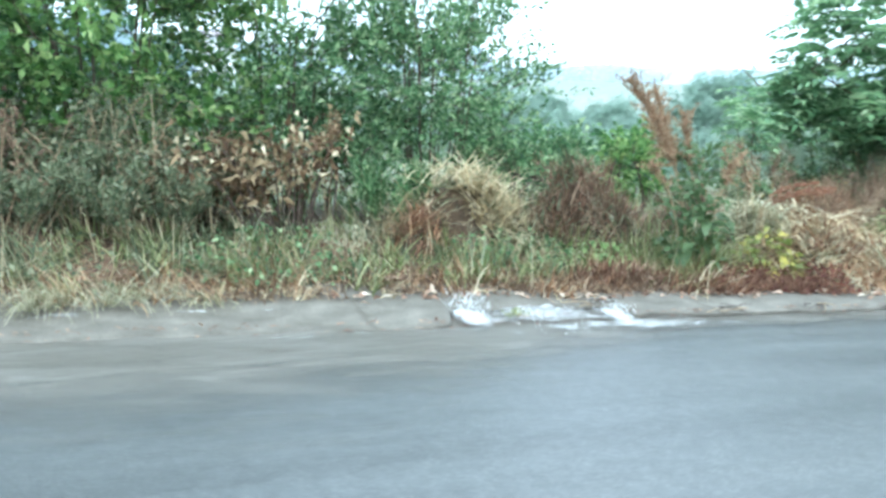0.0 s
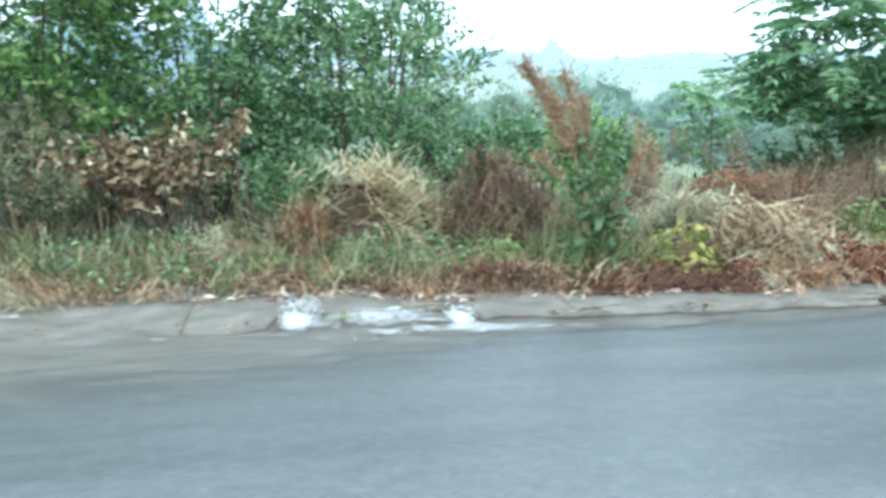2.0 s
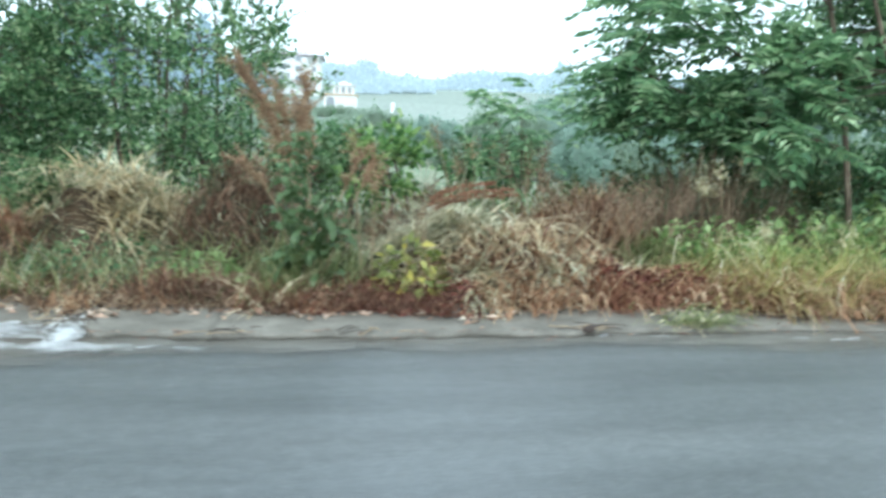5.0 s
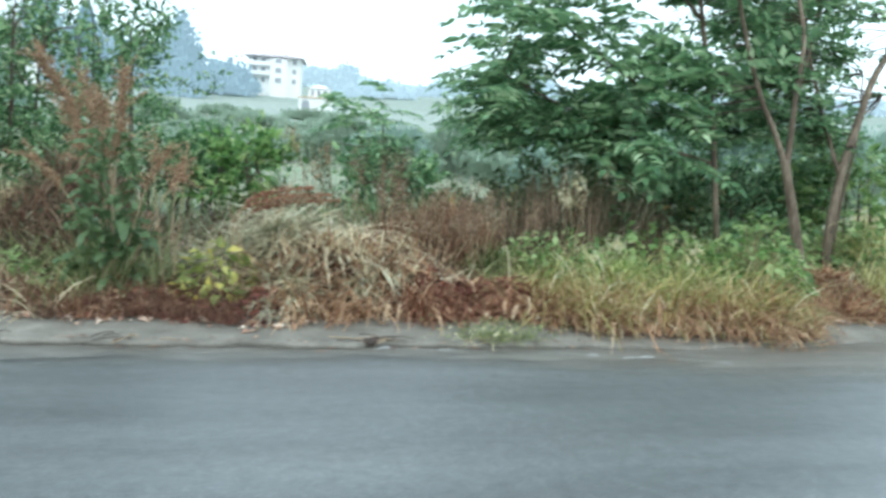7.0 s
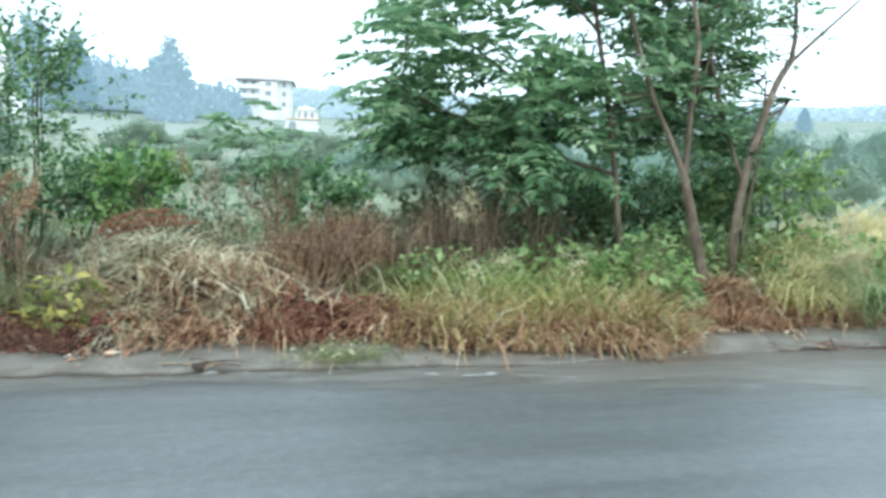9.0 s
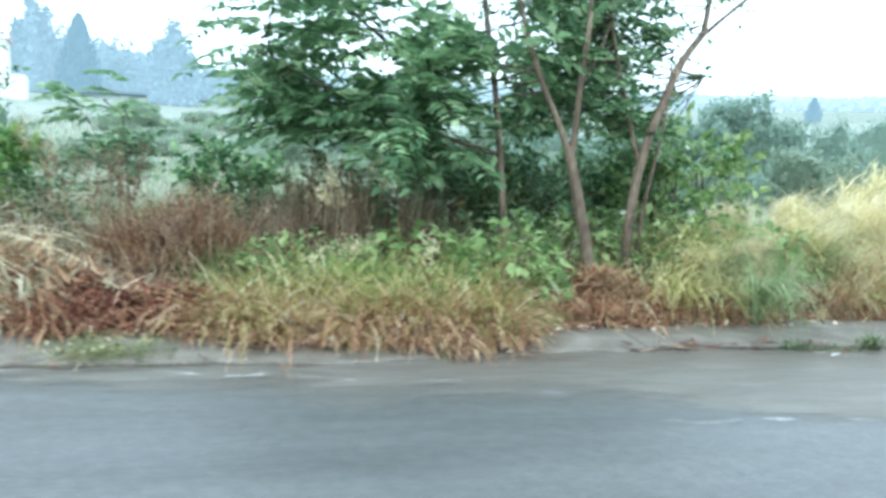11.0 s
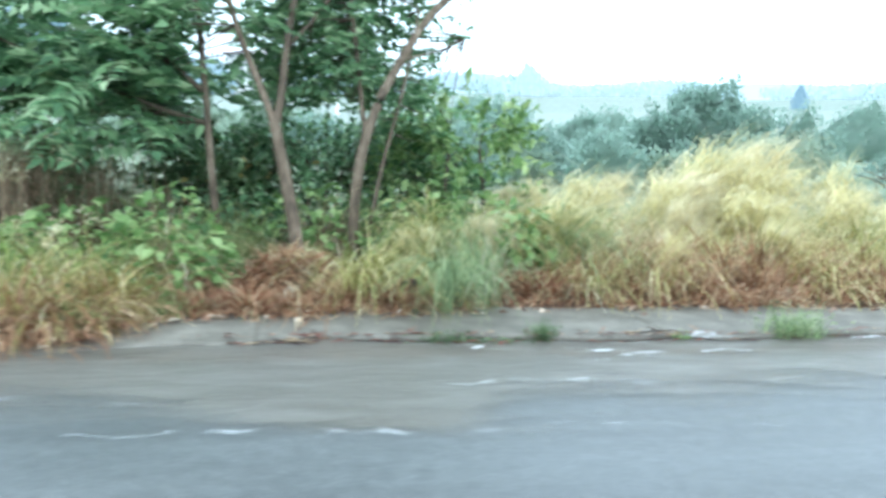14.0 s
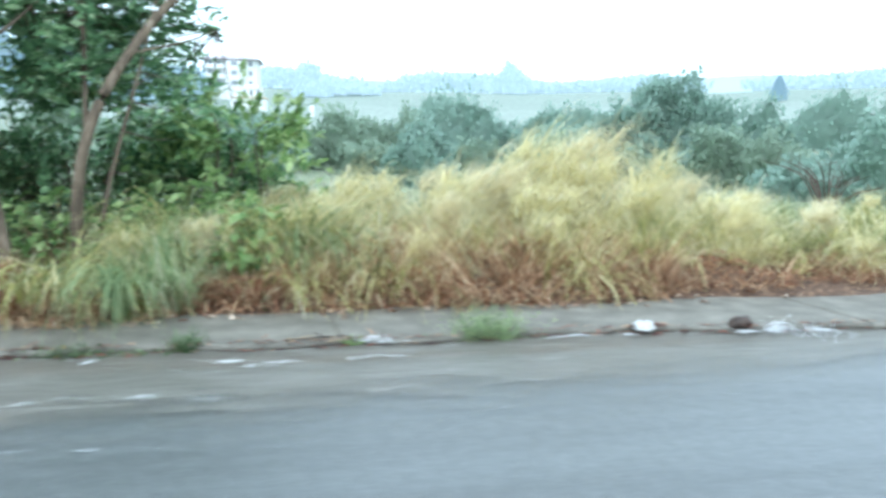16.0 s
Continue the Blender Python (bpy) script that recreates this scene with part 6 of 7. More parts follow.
gutter_weed("green leaf scrap caught in the foam", 0.05, -0.16, 0.14, 0.06, 60, M_GRASS, (0.9, 1.5))
gutter_weed("flattened green grass along the kerb", 5.6, 0.3, 0.4, 0.14, 160, M_YELLOW, (0.9, 1.5), long=1.5)


ds = rng.uniform(-3, 15, 420)
dn = kerb_line(ds) + 0.02 + rng.normal(0, 0.03, 420)
pos = np.stack([ds, dn, np.full(420, 0.016) + 0.03 * (dn > kerb_line(ds))], 1)
debris = new("gutter_litter", leaf_mesh("gutter_litter", M_REDBROWN, pos, np.stack([rng.normal(0, 1, 420), rng.normal(0, 0.3, 420), np.abs(rng.normal(0, 0.15, 420))], 1),
                                       np.tile([0, 0, 1.0], (420, 1)), rng.uniform(0.02, 0.08, 420), rng.uniform(0.008, 0.02, 420)))
debris.matrix_world = ROAD
tagged(debris, "dark wet leaf scraps caught along the kerb edge", "litter", kind="stuff")


ds = rng.uniform(7.4, 14.5, 260)
dn = kerb_line(ds) + rng.normal(0, 0.03, 260)
pos = np.stack([ds, dn, np.full(260, 0.016) + 0.03 * (dn > kerb_line(ds))], 1)
scraps = new("gutter_litter", leaf_mesh("gutter_litter", M_REDLEAF, pos, np.stack([rng.normal(0, 1, 260), rng.normal(0, 0.3, 260), np.abs(rng.normal(0, 0.03, 260))], 1),
                                       np.tile([0, 0, 1.0], (260, 1)), rng.uniform(0.03, 0.13, 260), rng.uniform(0.01, 0.028, 260)))
scraps.matrix_world = ROAD
tagged(scraps, "dark rotten leaf scraps lining the broken kerb edge", "litter", kind="stuff")


def lump(name, label, category, s, n, z, size, squash, material, seed):
    bm = bmesh.new()
    bmesh.ops.create_icosphere(bm, subdivisions=3, radius=1)
    for v in bm.verts:
        k = 1 + 0.35 * noise.noise(v.co * 1.6 + Vector((seed, 0, 0))) + 0.15 * noise.noise(v.co * 4 + Vector((0, seed, 0)))
        v.co = Vector((v.co.x * size[0], v.co.y * size[1], v.co.z * squash)) * k
    for f in bm.faces:
        f.smooth = True
    ob = new(name, bm_mesh(name, bm, material))
    ob.matrix_world = at_road(s, n, z, seed * 40)
    return tagged(ob, label, category)


lump("soil_clod", "small dark clod of soil and twigs in the gutter", "clod", 3.66, -0.24, 0.045, (0.055, 0.03), 0.022, M_CLOD, 1)
lump("soil_clod", "dark wet clod on the kerb edge", "clod", 2.9, 0.3, 0.055, (0.09, 0.03), 0.018, M_CLOD, 2)
lump("soil_clod", "dark clod of dirt below the grass", "clod", 5.05, 0.22, 0.05, (0.06, 0.035), 0.012, M_CLOD, 3)
lump("soil_clod", "dark clod at the kerb joint", "clod", 12.75, 0.05, 0.05, (0.09, 0.06), 0.05, M_CLOD, 5)
lump("stone", "rounded brown stone lying in the dead grass", "stone", 8.73, 1.0, 0.16, (0.075, 0.07), 0.06, M_CLOD, 4)
lump("stone", "pale whitish stone at the kerb edge", "stone", 12.1, 0.1, 0.05, (0.12, 0.07), 0.028, M_WHITESTONE, 6)


def twig_litter(label, s, n, count, reach):
    """Broken twigs and bark washed into a small raft."""
    top = thing("twig_raft", at_road(s, n, 0.045 if n > float(kerb_line(s)) else 0.012), label, "litter")
    for i in range(count):
        a, c, h = rng.normal(0, 0.5), rng.normal(0, reach * 0.35, 2), rng.uniform(0.0, 0.02)
        d = np.array([np.cos(a), np.sin(a), rng.normal(0, 0.08)]) * rng.uniform(0.3, 1.0) * reach
        o = np.array([c[0], c[1] * 0.4, h])
        part("twig", tubes_mesh("twig", M_CLOD if i % 3 else M_DRYTWIG, [(curve_through([o - d / 2, o + [0, 0.01 * (i % 3 - 1), 0.008], o + d / 2], 3), 0.004, 0.002)], 5), top)


twig_litter("small raft of dark twigs caught on the clod", 3.68, -0.24, 14, 0.2)
twig_litter("dark twigs and leaf stalks washed against the kerb", 0.6, 0.02, 9, 0.22)
twig_litter("dark wet twigs lying along the broken kerb edge", 1.55, -0.24, 7, 0.22)
twig_litter("dark wet twigs lying along the broken kerb edge", 2.35, -0.26, 8, 0.22)
twig_litter("dark twigs washed together on the kerb edge", 7.9, 0.04, 14, 0.26)
twig_litter("dark twigs washed together on the kerb edge", 10.1, 0.06, 12, 0.2)
twig_litter("dark twigs below the drooping grass", 5.2, 0.0, 10, 0.2)


def foam_patch(label, pieces, step=0.018):
    """Broken white water: one ragged sheet, thick where pieces of froth lie. pieces: s, n, half length, half width, cover."""
    q = np.array(pieces)
    ss = np.arange((q[:, 0] - 1.3 * q[:, 2]).min(), (q[:, 0] + 1.3 * q[:, 2]).max(), step)
    nn = np.arange((q[:, 1] - 1.3 * q[:, 3]).min() - 0.05, (q[:, 1] + 1.3 * q[:, 3]).max() + 0.05, step * 0.7)
    S, N = np.meshgrid(ss, nn, indexing="ij")
    sway = 0.025 * np.sin(S * 5.0) + 0.012 * np.sin(S * 17.0)
    cover = np.zeros(S.shape)
    for s, n, a, b, c in pieces:
        cover = np.maximum(cover, c * (1 - (((S - s) / a) ** 2 + ((N - sway - n) / b) ** 2) / 1.69))
    on_slab = (N > kerb_line(S)) & ~((S > -0.45) & (S < 0.9))
    bumps = np.array([noise.noise((x * 9, y * 16, 1.0)) if c > 0 else 0.0 for x, y, c in zip(S.ravel(), N.ravel(), cover.ravel())]).reshape(S.shape)
    z = np.where(on_slab, 0.056, 0.02) + 0.04 * cover * (0.6 + bumps)
    live = cover > 0.02
    i, j = np.nonzero(live[:-1, :-1] | live[1:, :-1] | live[:-1, 1:] | live[1:, 1:])
    k = len(nn)
    f = np.stack([i * k + j, (i + 1) * k + j, (i + 1) * k + j + 1, i * k + j + 1], 1)
    used, back = np.unique(f, return_inverse=True)
    me = mesh_of("water_foam", np.stack([S, N, z], -1).reshape(-1, 3)[used], back.reshape(f.shape), M_FOAM)
    me.attributes.new("cover", "FLOAT", "POINT").data.foreach_set("value", cover.ravel()[used].astype(np.float32))
    ob = new("water_foam", me)
    ob.matrix_world = ROAD
    return tagged(ob, label, "foam", kind="stuff")


def crest(points, width, cover, gap=0.3):
    """Short torn pieces of froth strung along a line on the water."""
    out, r = [], np.random.default_rng(int(points[0][0] * 100) % 9973 + 5)
    for (s0, n0), (s1, n1) in zip(points[:-1], points[1:]):
        for u in np.arange(0, 1, 0.11 / max(0.11, math.hypot(s1 - s0, n1 - n0))):
            if r.random() > gap:
                out.append((s0 + (s1 - s0) * u + r.normal(0, 0.02), n0 + (n1 - n0) * u + r.normal(0, width * 0.6), r.uniform(0.05, 0.16), width * r.uniform(0.5, 1.5), cover * r.uniform(0.8, 1.15)))
    return out


foam_patch("white foam where rainwater breaks over the kerb", [(-0.2, 0.2, 0.12, 0.2, 0.5), (-0.22, -0.1, 0.12, 0.3, 0.58), (-0.05, 0.22, 0.22, 0.12, 0.46), (0.25, -0.1, 0.5, 0.3, 0.44), (0.74, -0.2, 0.1, 0.22, 0.54), (0.9, -0.42, 0.3, 0.1, 0.42)]
           + crest([(-0.25, 0.26), (0.35, 0.1)], 0.07, 0.44, 0.3) + crest([(-0.22, 0.1), (-0.12, -0.2), (0.15, -0.36), (0.9, -0.44)], 0.08, 0.44, 0.25) + crest([(0.0, -0.05), (0.5, -0.2), (0.8, -0.3)], 0.07, 0.42, 0.3) + crest([(-0.3, -0.42), (0.2, -0.47), (0.9, -0.46)], 0.05, 0.44, 0.3) + crest([(0.9, -0.46), (1.6, -0.5)], 0.035, 0.42, 0.4) + crest([(0.3, 0.05), (0.75, 0.0)], 0.05, 0.46, 0.3)
           + crest([(-1.4, -0.44), (-0.3, -0.42)], 0.03, 0.44, 0.5) + crest([(-3.3, 0.1), (-1.4, 0.12)], 0.03, 0.42, 0.5))


def splash(label, s, n, r, h, count):
    """Spray thrown up where the water breaks: many small bright flecks and drops."""
    u = rng.random(count)
    p = np.stack([rng.uniform(-1, 1, count) * r * rng.random(count) ** 0.3, np.clip(rng.normal(0, r * 0.8, count), -1.6 * r, 1.6 * r), 0.02 + h * u ** 2.2], 1)
    ob = new("water_splash", leaf_mesh("water_splash", M_SPRAY, p, spread(count) + [0, 0, 0.8], spread(count), rng.uniform(0.008, 0.026, count), rng.uniform(0.004, 0.011, count)))
    ob.matrix_world = at_road(s, n)
    return tagged(ob, label, "water splash", kind="stuff")


splash("white spray leaping where rainwater hits the broken kerb", -0.2, 0.02, 0.14, 0.11, 620)
splash("small white spray at the lower end of the broken kerb", 0.74, -0.2, 0.1, 0.08, 320)
splash("low white spray over the broken kerb", 0.25, -0.12, 0.3, 0.02, 160)
splash("white spray where water runs against a clod", 13.1, -0.1, 0.18, 0.04, 200)
foam_patch("thin white streaks on running rainwater", crest([(3.7, -0.33), (4.7, -0.44), (5.6, -0.56), (6.6, -0.6)], 0.022, 0.4, 0.45) + crest([(6.4, -0.85), (7.4, -0.92)], 0.025, 0.36, 0.5))
foam_patch("ragged white crest at the rim of the rainwater", [(8.05, -1.35, 0.06, 0.03, 0.44)] + crest([(7.95, -1.35), (8.42, -1.38)], 0.014, 0.4, 0.45) + crest([(7.2, -1.28), (7.95, -1.34)], 0.012, 0.42, 0.4) + crest([(8.4, -1.38), (9.4, -1.38), (10.2, -1.42)], 0.014, 0.38, 0.6))
foam_patch("white ripples on rainwater rushing past the kerb", crest([(8.75, -0.02), (8.92, -0.16), (9.45, -0.2)], 0.022, 0.42, 0.25) + crest([(9.4, -0.17), (9.62, -0.22), (9.72, -0.3), (9.86, -0.34)], 0.025, 0.46, 0.2) + crest([(8.95, -0.2), (9.2, -0.34), (9.6, -0.42)], 0.02, 0.38, 0.4)
           + crest([(9.5, -0.1), (10.0, -0.3), (10.5, -0.3)], 0.025, 0.42, 0.4) + crest([(10.35, 0.0), (10.65, 0.02)], 0.028, 0.44, 0.2) + crest([(11.5, -0.02), (12.0, -0.04)], 0.025, 0.5, 0.2) + crest([(12.75, -0.1), (13.4, -0.16)], 0.06, 0.46, 0.3) + crest([(8.0, -0.62), (8.7, -0.75), (9.6, -0.8)], 0.03, 0.38, 0.5))

# ---- the valley and its trees ----
def polar(az, r, eye=(8.8, 3.5)):
    a = radians(az - 2.2)
    return eye[0] + r * math.sin(a), eye[1] + r * math.cos(a)


def land(x, y):
    v = ROAD.inverted() @ Vector((x, y, 0))
    return float(ground_height(v.x, v.y))


def valley_tree(label, az, r, top_z, width, material=None, leaf=0.3, leaves=2600, name="tree", eye=(8.8, 3.5), depth=0.8, category="tree", lumps=0.5):
    """A tree or bush far off: short trunk, a few limbs, an added lumpy solid core that replaces dark leaf gaps with the
    hazed tone, and a skin of leaves that stand out of it.
    """
    x, y = polar(az, r, eye)
    z0 = land(x, y)
    t = thing(name, Matrix.Translation((x, y, z0)), label, category)
    h = max(1.2, top_z + 0.0227 * r - z0)

    def reach(d):
        k = [1 + lumps * noise.noise((a * 1.9 + az, b * 1.9 + r, c * 1.9)) + 0.6 * lumps * noise.noise((a * 4.7, b * 4.7 + az, c * 4.7 + r)) for a, b, c in d]
        return np.array(k)[:, None] * np.array([width * 0.46, width * 0.46 * depth, h * 0.9])

    trunk = curve_through([(0, 0, -0.1), (0.05 * h, 0, h * 0.25), (0.02 * h, 0.03 * h, h * 0.55)])
    part("trunk", tubes_mesh("trunk", M_TWIG, [(trunk, 0.035 * h, 0.02 * h)], 7), t)
    d = spread(9) * [1, 1, 0.5] + [0, 0, 0.5]
    lines = [(curve_through([trunk[-4], (trunk[-1] + q) / 2, q], 4), 0.02 * h, 0.005 * h) for q in unit(d) * reach(unit(d)) * 0.9]
    part("brushwood", tubes_mesh("brushwood", M_TWIG, lines, 5), t)
    # added solid filler, so gaps between leaves show mid-tone instead of dark
    bm = bmesh.new()
    bmesh.ops.create_icosphere(bm, subdivisions=3, radius=1)
    d = np.array([v.co[:] for v in bm.verts])
    d[:, 2] = np.maximum(d[:, 2], -0.02)
    for v, co in zip(bm.verts, d * reach(d) * 0.92):
        v.co = co
    for f in bm.faces:
        f.smooth = True
    part("crown_filler", bm_mesh("crown_filler", bm, material or M_MIDTREE), t)
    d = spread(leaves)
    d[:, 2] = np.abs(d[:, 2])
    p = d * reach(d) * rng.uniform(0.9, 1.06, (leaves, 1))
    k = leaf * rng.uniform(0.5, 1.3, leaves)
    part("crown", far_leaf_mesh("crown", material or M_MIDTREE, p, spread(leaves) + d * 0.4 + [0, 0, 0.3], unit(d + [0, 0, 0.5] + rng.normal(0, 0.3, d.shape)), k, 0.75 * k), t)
    return t


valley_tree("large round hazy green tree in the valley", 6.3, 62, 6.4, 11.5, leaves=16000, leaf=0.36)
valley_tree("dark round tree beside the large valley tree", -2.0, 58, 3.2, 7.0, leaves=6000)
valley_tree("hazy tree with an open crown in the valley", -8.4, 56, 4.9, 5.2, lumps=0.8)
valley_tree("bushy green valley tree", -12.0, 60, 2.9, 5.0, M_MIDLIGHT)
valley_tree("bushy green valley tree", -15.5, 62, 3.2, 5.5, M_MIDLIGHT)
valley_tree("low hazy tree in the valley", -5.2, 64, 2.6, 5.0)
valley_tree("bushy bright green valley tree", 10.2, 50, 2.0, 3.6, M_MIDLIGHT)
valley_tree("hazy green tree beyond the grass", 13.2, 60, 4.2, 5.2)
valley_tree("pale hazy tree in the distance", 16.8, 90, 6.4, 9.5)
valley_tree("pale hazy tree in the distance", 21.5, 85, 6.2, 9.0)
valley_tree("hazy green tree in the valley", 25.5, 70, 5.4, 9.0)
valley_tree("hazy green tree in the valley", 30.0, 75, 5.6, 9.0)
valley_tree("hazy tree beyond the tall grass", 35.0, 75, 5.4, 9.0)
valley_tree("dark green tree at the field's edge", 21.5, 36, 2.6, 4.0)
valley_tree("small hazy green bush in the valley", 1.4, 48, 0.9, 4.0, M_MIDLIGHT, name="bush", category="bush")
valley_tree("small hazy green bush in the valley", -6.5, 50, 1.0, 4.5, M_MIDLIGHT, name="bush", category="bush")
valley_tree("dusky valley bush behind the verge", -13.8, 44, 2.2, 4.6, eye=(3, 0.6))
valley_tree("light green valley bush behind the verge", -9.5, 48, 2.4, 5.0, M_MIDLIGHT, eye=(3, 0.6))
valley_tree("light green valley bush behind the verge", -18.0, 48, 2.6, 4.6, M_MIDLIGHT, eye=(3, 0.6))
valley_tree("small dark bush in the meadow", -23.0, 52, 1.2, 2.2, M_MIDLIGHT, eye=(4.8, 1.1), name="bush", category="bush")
valley_tree("green bush on the slope, pale with painted haze", -33.0, 75, 3.6, 7.0, M_MIDLIGHT, eye=(4.8, 1.1), name="bush", category="bush")
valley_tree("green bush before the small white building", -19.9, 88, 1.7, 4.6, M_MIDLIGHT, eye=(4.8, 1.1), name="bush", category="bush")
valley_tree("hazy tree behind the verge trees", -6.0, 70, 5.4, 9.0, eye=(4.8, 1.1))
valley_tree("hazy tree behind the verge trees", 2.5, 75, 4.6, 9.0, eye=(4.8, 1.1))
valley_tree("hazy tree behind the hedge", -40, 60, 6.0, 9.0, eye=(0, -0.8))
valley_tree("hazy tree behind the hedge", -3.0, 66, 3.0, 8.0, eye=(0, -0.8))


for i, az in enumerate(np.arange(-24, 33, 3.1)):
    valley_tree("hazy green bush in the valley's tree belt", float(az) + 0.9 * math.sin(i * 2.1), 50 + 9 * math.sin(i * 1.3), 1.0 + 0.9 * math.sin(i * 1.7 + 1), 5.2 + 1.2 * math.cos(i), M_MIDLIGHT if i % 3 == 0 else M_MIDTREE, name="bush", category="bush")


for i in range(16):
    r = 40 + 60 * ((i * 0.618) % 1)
    valley_tree("low bush in the rough meadow, greyed with painted haze", -34 + 1.4 * i + 1.5 * math.sin(i * 2.7), r, -0.5 + 0.028 * r + 0.5 * math.sin(i * 1.9), 3.2 + 0.05 * r, M_MIDLIGHT, name="bush", category="bush", eye=(4.8, 1.1), leaves=1600)


def cypress(label, az, r, top_z, width, eye):
    x, y = polar(az, r, eye)
    z0 = land(x, y)
    t = thing("cypress", Matrix.Translation((x, y, z0)), label, "tree")
    h = top_z + 0.0227 * r - z0
    part("trunk", tubes_mesh("trunk", M_CYPRESS, [(np.array([[0, 0, -0.2], [0, 0, h * 0.5]]), 0.25, 0.1)], 7), t)
    m = 2200
    u = rng.random(m)
    rad = width / 2 * np.minimum(1, 0.7 + 1.2 * u) * (1 - u) ** 0.75 * rng.uniform(0.5, 1.15, m)
    a = rng.uniform(0, 6.28, m)
    p = np.stack([rad * np.cos(a), rad * np.sin(a), h * (0.04 + 0.93 * u)], 1)
    d = np.stack([np.cos(a) * 0.4, np.sin(a) * 0.4, np.ones(m)], 1) + rng.normal(0, 0.25, (m, 3))
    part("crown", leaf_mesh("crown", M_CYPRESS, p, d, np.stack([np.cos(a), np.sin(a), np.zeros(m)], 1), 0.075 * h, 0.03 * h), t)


cypress("dark cypress far across the fields, blue with painted haze", 12.8, 200, 17.2, 5.0, (8.8, 3.5))
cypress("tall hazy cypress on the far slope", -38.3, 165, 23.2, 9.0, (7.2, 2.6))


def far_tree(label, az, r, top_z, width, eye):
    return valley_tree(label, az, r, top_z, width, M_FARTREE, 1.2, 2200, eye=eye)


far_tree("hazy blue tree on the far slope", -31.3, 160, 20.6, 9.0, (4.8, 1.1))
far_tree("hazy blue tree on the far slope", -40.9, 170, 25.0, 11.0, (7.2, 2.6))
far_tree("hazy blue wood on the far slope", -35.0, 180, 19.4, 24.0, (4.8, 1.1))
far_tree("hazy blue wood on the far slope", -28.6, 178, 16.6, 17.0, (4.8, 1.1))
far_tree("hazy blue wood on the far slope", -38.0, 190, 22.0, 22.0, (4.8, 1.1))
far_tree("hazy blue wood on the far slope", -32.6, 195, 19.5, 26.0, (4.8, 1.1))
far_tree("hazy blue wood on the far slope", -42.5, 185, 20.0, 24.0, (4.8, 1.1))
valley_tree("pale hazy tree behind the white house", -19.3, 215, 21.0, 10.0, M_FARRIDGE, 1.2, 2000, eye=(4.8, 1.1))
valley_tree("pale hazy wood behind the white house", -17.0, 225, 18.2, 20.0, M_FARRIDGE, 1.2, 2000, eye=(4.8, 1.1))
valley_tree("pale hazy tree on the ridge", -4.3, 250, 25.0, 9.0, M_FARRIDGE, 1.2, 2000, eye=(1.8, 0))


def ridge_wood():
    """The wooded skyline in the haze."""
    p, d = [], []
    for az in np.arange(-62, 60, 0.3):
        k = noise.noise((az * 0.16, 3.3, 0))
        if k < -0.28 and az > -5:
            continue
        r = 268 + 18 * noise.noise((az * 0.3, 0, 5))
        x, y = polar(az, r, (4.5, 1.5))
        h = 3.4 + 4.5 * max(-0.3, k) + rng.uniform(-0.4, 0.5)
        m = 76
        q = np.stack([rng.normal(x, 2.2, m), rng.normal(y, 2.0, m), land(x, y) + h * rng.random(m) ** 0.7], 1)
        p.append(q)
        d.append(spread(m) + [0, 0, 0.5])
    p, d = np.vstack(p), np.vstack(d)
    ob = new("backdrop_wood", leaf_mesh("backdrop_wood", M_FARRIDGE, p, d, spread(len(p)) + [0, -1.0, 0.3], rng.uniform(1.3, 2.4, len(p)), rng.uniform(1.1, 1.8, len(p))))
    tagged(ob, "pale blue wooded ridge in the haze", "woods", kind="stuff")


ridge_wood()


def far_hills():
    """Soft blue hills beyond the ridge, lost in the haze."""
    rows = []
    for az in np.arange(-80, 80.1, 0.5):
        el = 5.55 + 0.7 * noise.noise((az * 0.05, 1.1, 0)) + 0.25 * noise.noise((az * 0.21, 4.0, 0)) + 0.06 * noise.noise((az * 1.3, 7.0, 0))
        for r, k in ((520, 0.2), (600, 0.75), (700, 1.0), (820, 0.6)):
            x, y = polar(az, r, (5, 1.5))
            rows.append((x, y, 1.1 + 700 * math.tan(radians(el)) * k))
    m = 4
    n = len(rows) // m
    f = [[i * m + j, (i + 1) * m + j, (i + 1) * m + j + 1, i * m + j + 1] for i in range(n - 1) for j in range(m - 1)]
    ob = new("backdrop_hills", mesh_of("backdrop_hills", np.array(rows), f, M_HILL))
    tagged(ob, "pale blue hills fading into the rain haze", "hills", kind="structure")


far_hills()


# ---- far buildings ----
def window_part(name, parent, x, y, z, w, h, label=""):
    bm = bmesh.new()
    box_bm(bm, x - w / 2, x + w / 2, y - 0.06, y + 0.06, z, z + h, 0.03)
    ob = part(name, bm_mesh(name, bm, M_PLASTER), parent, label)
    bm = bmesh.new()
    box_bm(bm, x - w / 2 + 0.1, x + w / 2 - 0.1, y - 0.075, y - 0.02, z + 0.1, z + h - 0.1)
    part("pane", bm_mesh("pane", bm, M_PANE), ob)


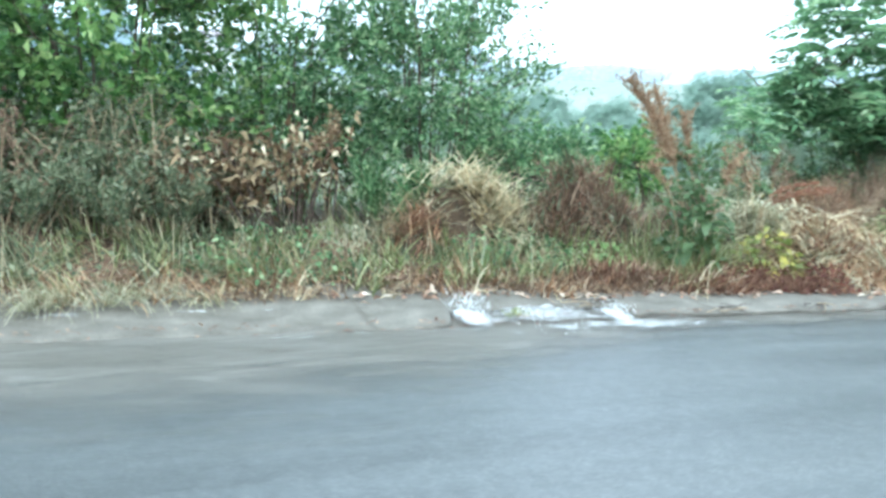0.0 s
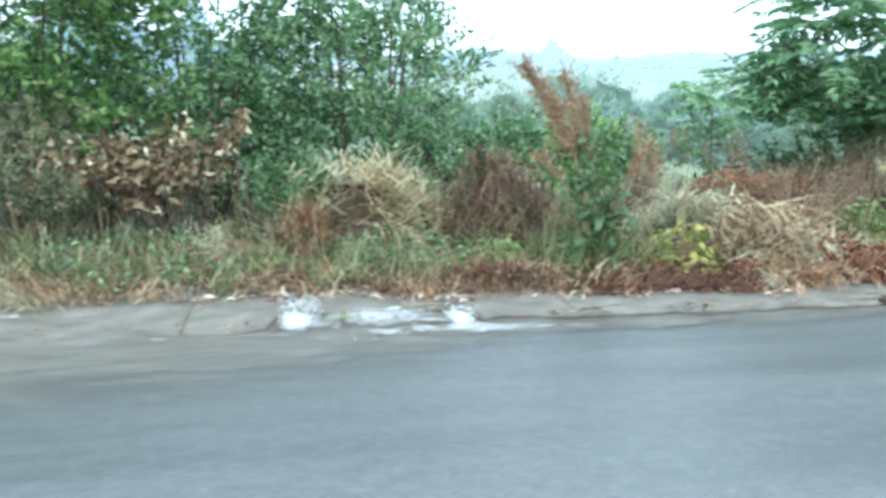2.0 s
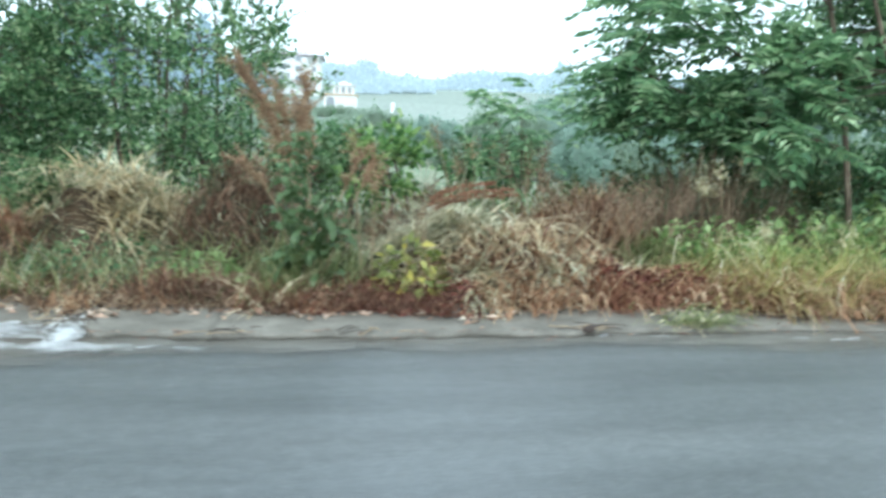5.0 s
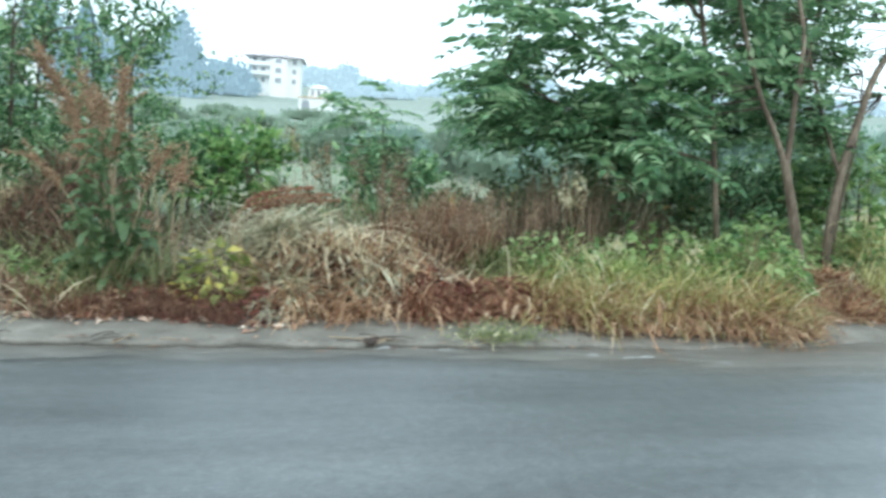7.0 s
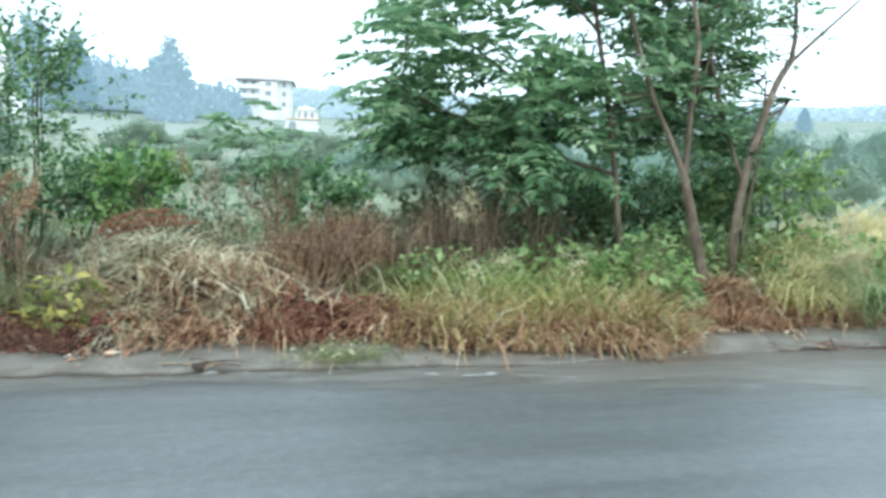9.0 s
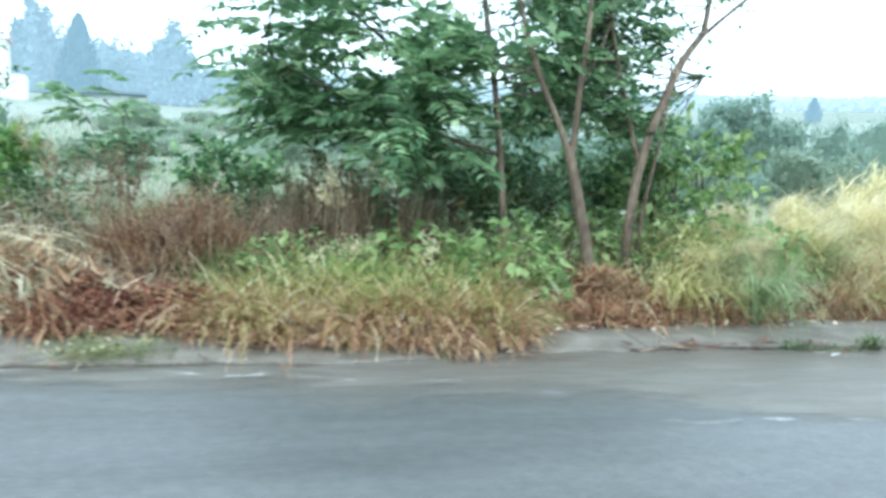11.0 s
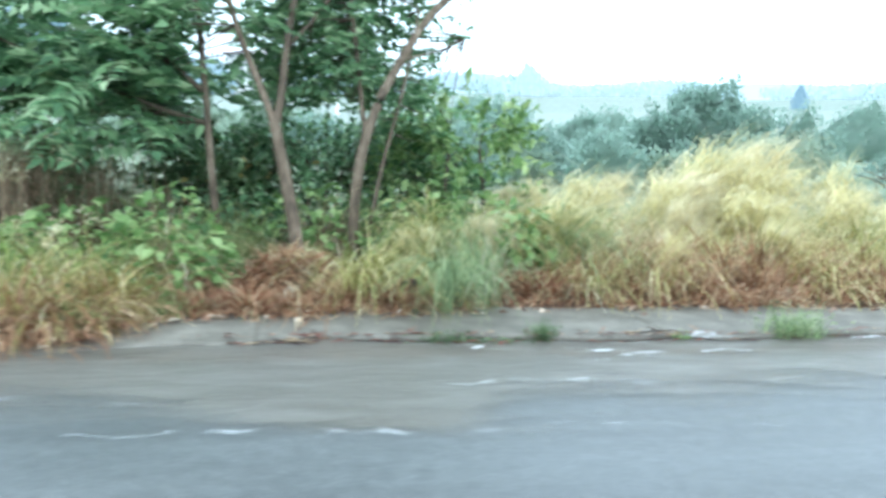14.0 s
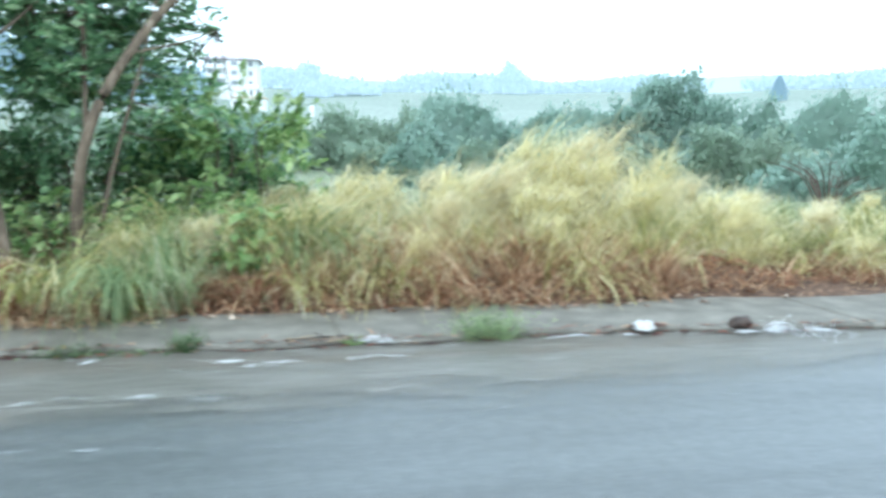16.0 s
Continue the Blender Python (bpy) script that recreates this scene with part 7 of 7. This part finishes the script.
def white_house():
    x, y = polar(-24.7, 190, (4.8, 1.1))
    z0 = land(x, y) + 2.0
    h = thing("house", Matrix.Translation((x, y, z0)) @ Matrix.Rotation(radians(21), 4, "Z"), "white three-storey villa with balconies and a flat hipped roof", "house")
    bm = bmesh.new()
    box_bm(bm, -6.0, 6.0, -4, 5, -3.4, 6.6, 0.05)
    box_bm(bm, -1.0, 3.0, -5.2, -4.002, -3.4, 6.2, 0.05)
    part("wall", bm_mesh("wall", bm, M_PLASTER), h)
    bm = bmesh.new()
    vs = [bm.verts.new(c) for c in ((-6.9, -5.4, 6.55), (6.9, -5.4, 6.55), (6.9, 5.8, 6.55), (-6.9, 5.8, 6.55), (-6.9, -5.4, 6.8), (6.9, -5.4, 6.8), (6.9, 5.8, 6.8), (-6.9, 5.8, 6.8), (-2.4, 0, 8.1), (2.4, 0, 8.1))]
    for f in ((3, 2, 1, 0), (0, 1, 5, 4), (1, 2, 6, 5), (2, 3, 7, 6), (3, 0, 4, 7), (4, 5, 9, 8), (5, 6, 9), (6, 7, 8, 9), (7, 4, 8)):
        bm.faces.new([vs[i] for i in f])
    roof = part("roof", bm_mesh("roof", bm, M_ROOF), h, "greyish hipped roof, paled with painted haze")
    bm = bmesh.new()
    box_bm(bm, 1.8, 2.5, 0.5, 1.2, 7.2, 8.9, 0.03)
    part("chimney", bm_mesh("chimney", bm, M_PLASTER), roof)
    for i, z in enumerate((0.2, 2.5, 4.7)):
        for xw in (-4.6, -2.6, 4.6):
            window_part("window", h, xw, -4.05, z + 0.4, 1.1, 1.3)
        window_part("window", h, 1.0, -5.25, z + 0.4, 1.6, 1.3)
        if i:
            bm = bmesh.new()
            box_bm(bm, -6.1, -1.05, -5.2, -3.95, z - 0.25, z - 0.05, 0.02)
            box_bm(bm, -6.1, -1.05, -5.2, -5.1, z - 0.05, z + 0.75, 0.02)
            part("balcony", bm_mesh("balcony", bm, M_PLASTER), h)


def chapel():
    x, y = polar(-21.75, 100, (4.8, 1.1))
    z0 = land(x, y) + 0.6
    h = thing("pavilion", Matrix.Translation((x, y, z0)) @ Matrix.Rotation(radians(20), 4, "Z"), "small white building with arched openings and ochre trim", "building")
    bm = bmesh.new()
    box_bm(bm, -2.3, 1.9, -1.5, 1.8, -2.0, 2.0, 0.04)
    part("wall", bm_mesh("wall", bm, M_PLASTER), h)
    bm = bmesh.new()
    bmesh.ops.create_cone(bm, cap_ends=True, segments=20, radius1=1.45, radius2=1.4, depth=1.25, matrix=Matrix.Translation((0.2, 0.2, 2.62)))
    part("tower", bm_mesh("tower", bm, M_PLASTER), h)
    bm = bmesh.new()
    bmesh.ops.create_cone(bm, cap_ends=True, segments=20, radius1=1.6, radius2=0.25, depth=0.5, matrix=Matrix.Translation((0.2, 0.2, 3.5)))
    part("roof", bm_mesh("roof", bm, M_PLASTER), h)
    bm = bmesh.new()
    box_bm(bm, -2.4, 2.0, -1.6, 1.9, 1.92, 2.06, 0.03)
    part("cornice", bm_mesh("cornice", bm, M_TRIM), h, "ochre cornice")
    for dx in (-0.6, 0.2, 1.0):
        bm = bmesh.new()
        off = abs(dx - 0.2)
        arch_bm(bm, dx, 2.25, 0.38, 0.75, 0.2 - math.sqrt(1.45 ** 2 - off ** 2) - 0.06, 0.2 - math.sqrt(1.45 ** 2 - off ** 2) + 0.12)
        part("window", bm_mesh("window", bm, M_PANE), h, "dark arched window")
    bm = bmesh.new()
    arch_bm(bm, -1.4, -0.3, 1.0, 2.0, -1.56, -1.3)
    part("doorway", bm_mesh("doorway", bm, M_PANE), h, "dark arched doorway")


def cottage():
    x, y = polar(-44.1, 130, (7.2, 2.6))
    z0 = land(x, y) + 1.7
    h = thing("house", Matrix.Translation((x, y, z0)) @ Matrix.Rotation(radians(38), 4, "Z"), "plain white house seen through the haze", "house")
    bm = bmesh.new()
    box_bm(bm, -5, 3.6, -3, 3, -2.6, 6.2, 0.04)
    box_bm(bm, 3.602, 6.0, -2.4, 2.4, -2.6, 1.4, 0.04)
    part("wall", bm_mesh("wall", bm, M_PLASTER), h)
    bm = bmesh.new()
    vs = [bm.verts.new(c) for c in ((-5.4, -3.4, 6.15), (4.0, -3.4, 6.15), (4.0, 3.4, 6.15), (-5.4, 3.4, 6.15), (-5.4, 0, 7.2), (4.0, 0, 7.2))]
    for f in ((3, 2, 1, 0), (0, 1, 5, 4), (2, 3, 4, 5), (1, 2, 5), (3, 0, 4)):
        bm.faces.new([vs[i] for i in f])
    part("roof", bm_mesh("roof", bm, M_ROOF), h)
    for xw in (-3.2, -0.6, 2.2):
        for z in (0.9, 3.6):
            window_part("window", h, xw, -3.05, z, 1.1, 1.4)


def white_post(az, r, base, h, eye):
    x, y = polar(az, r, eye)
    t = thing("white_post", Matrix.Translation((x, y, land(x, y) + base)), "small white post with a pointed cap among the bushes", "post")
    bm = bmesh.new()
    box_bm(bm, -0.24, 0.24, -0.24, 0.24, -base - 0.3, h * 0.8, 0.03)
    part("shaft", bm_mesh("shaft", bm, M_PLASTER), t)
    bm = bmesh.new()
    bmesh.ops.create_cone(bm, cap_ends=True, segments=4, radius1=0.42, radius2=0.04, depth=h * 0.25, matrix=Matrix.Translation((0, 0, h * 0.8 + h * 0.125)) @ Matrix.Rotation(radians(45), 4, "Z"))
    part("cap", bm_mesh("cap", bm, M_PLASTER), t)


white_post(-21.0, 114, 0.0, 1.8, (10.3, 4.2))
white_post(-28.65, 176, 0.0, 2.5, (5.1, 1.2))
white_house()
chapel()
cottage()


def bare_bush():
    x, y = polar(19.5, 21, (8.8, 3.5))
    z0 = land(x, y)
    t = thing("bare_bush", Matrix.Translation((x, y, z0)), "dark leafless bush with arching twigs beyond the grass", "bush")
    lines = []
    for i in range(16):
        a = i * 2.4
        tip = np.array([1.6 * np.cos(a) * rng.uniform(0.5, 1), 0.8 * np.sin(a), rng.uniform(0.9, 1.6)])
        main = curve_through([(0, 0, -0.05), tip * [0.4, 0.4, 0.75], tip], 6)
        lines.append((main, 0.03, 0.006))
        for j in (5, 8, 10):
            q = main[j]
            lines.append((np.array([q, q + unit(rng.normal(size=3) + [0, 0, 0.3]) * 0.5]), 0.008, 0.002))
    part("brushwood", tubes_mesh("brushwood", M_TWIG, lines, 5), t)


bare_bush()
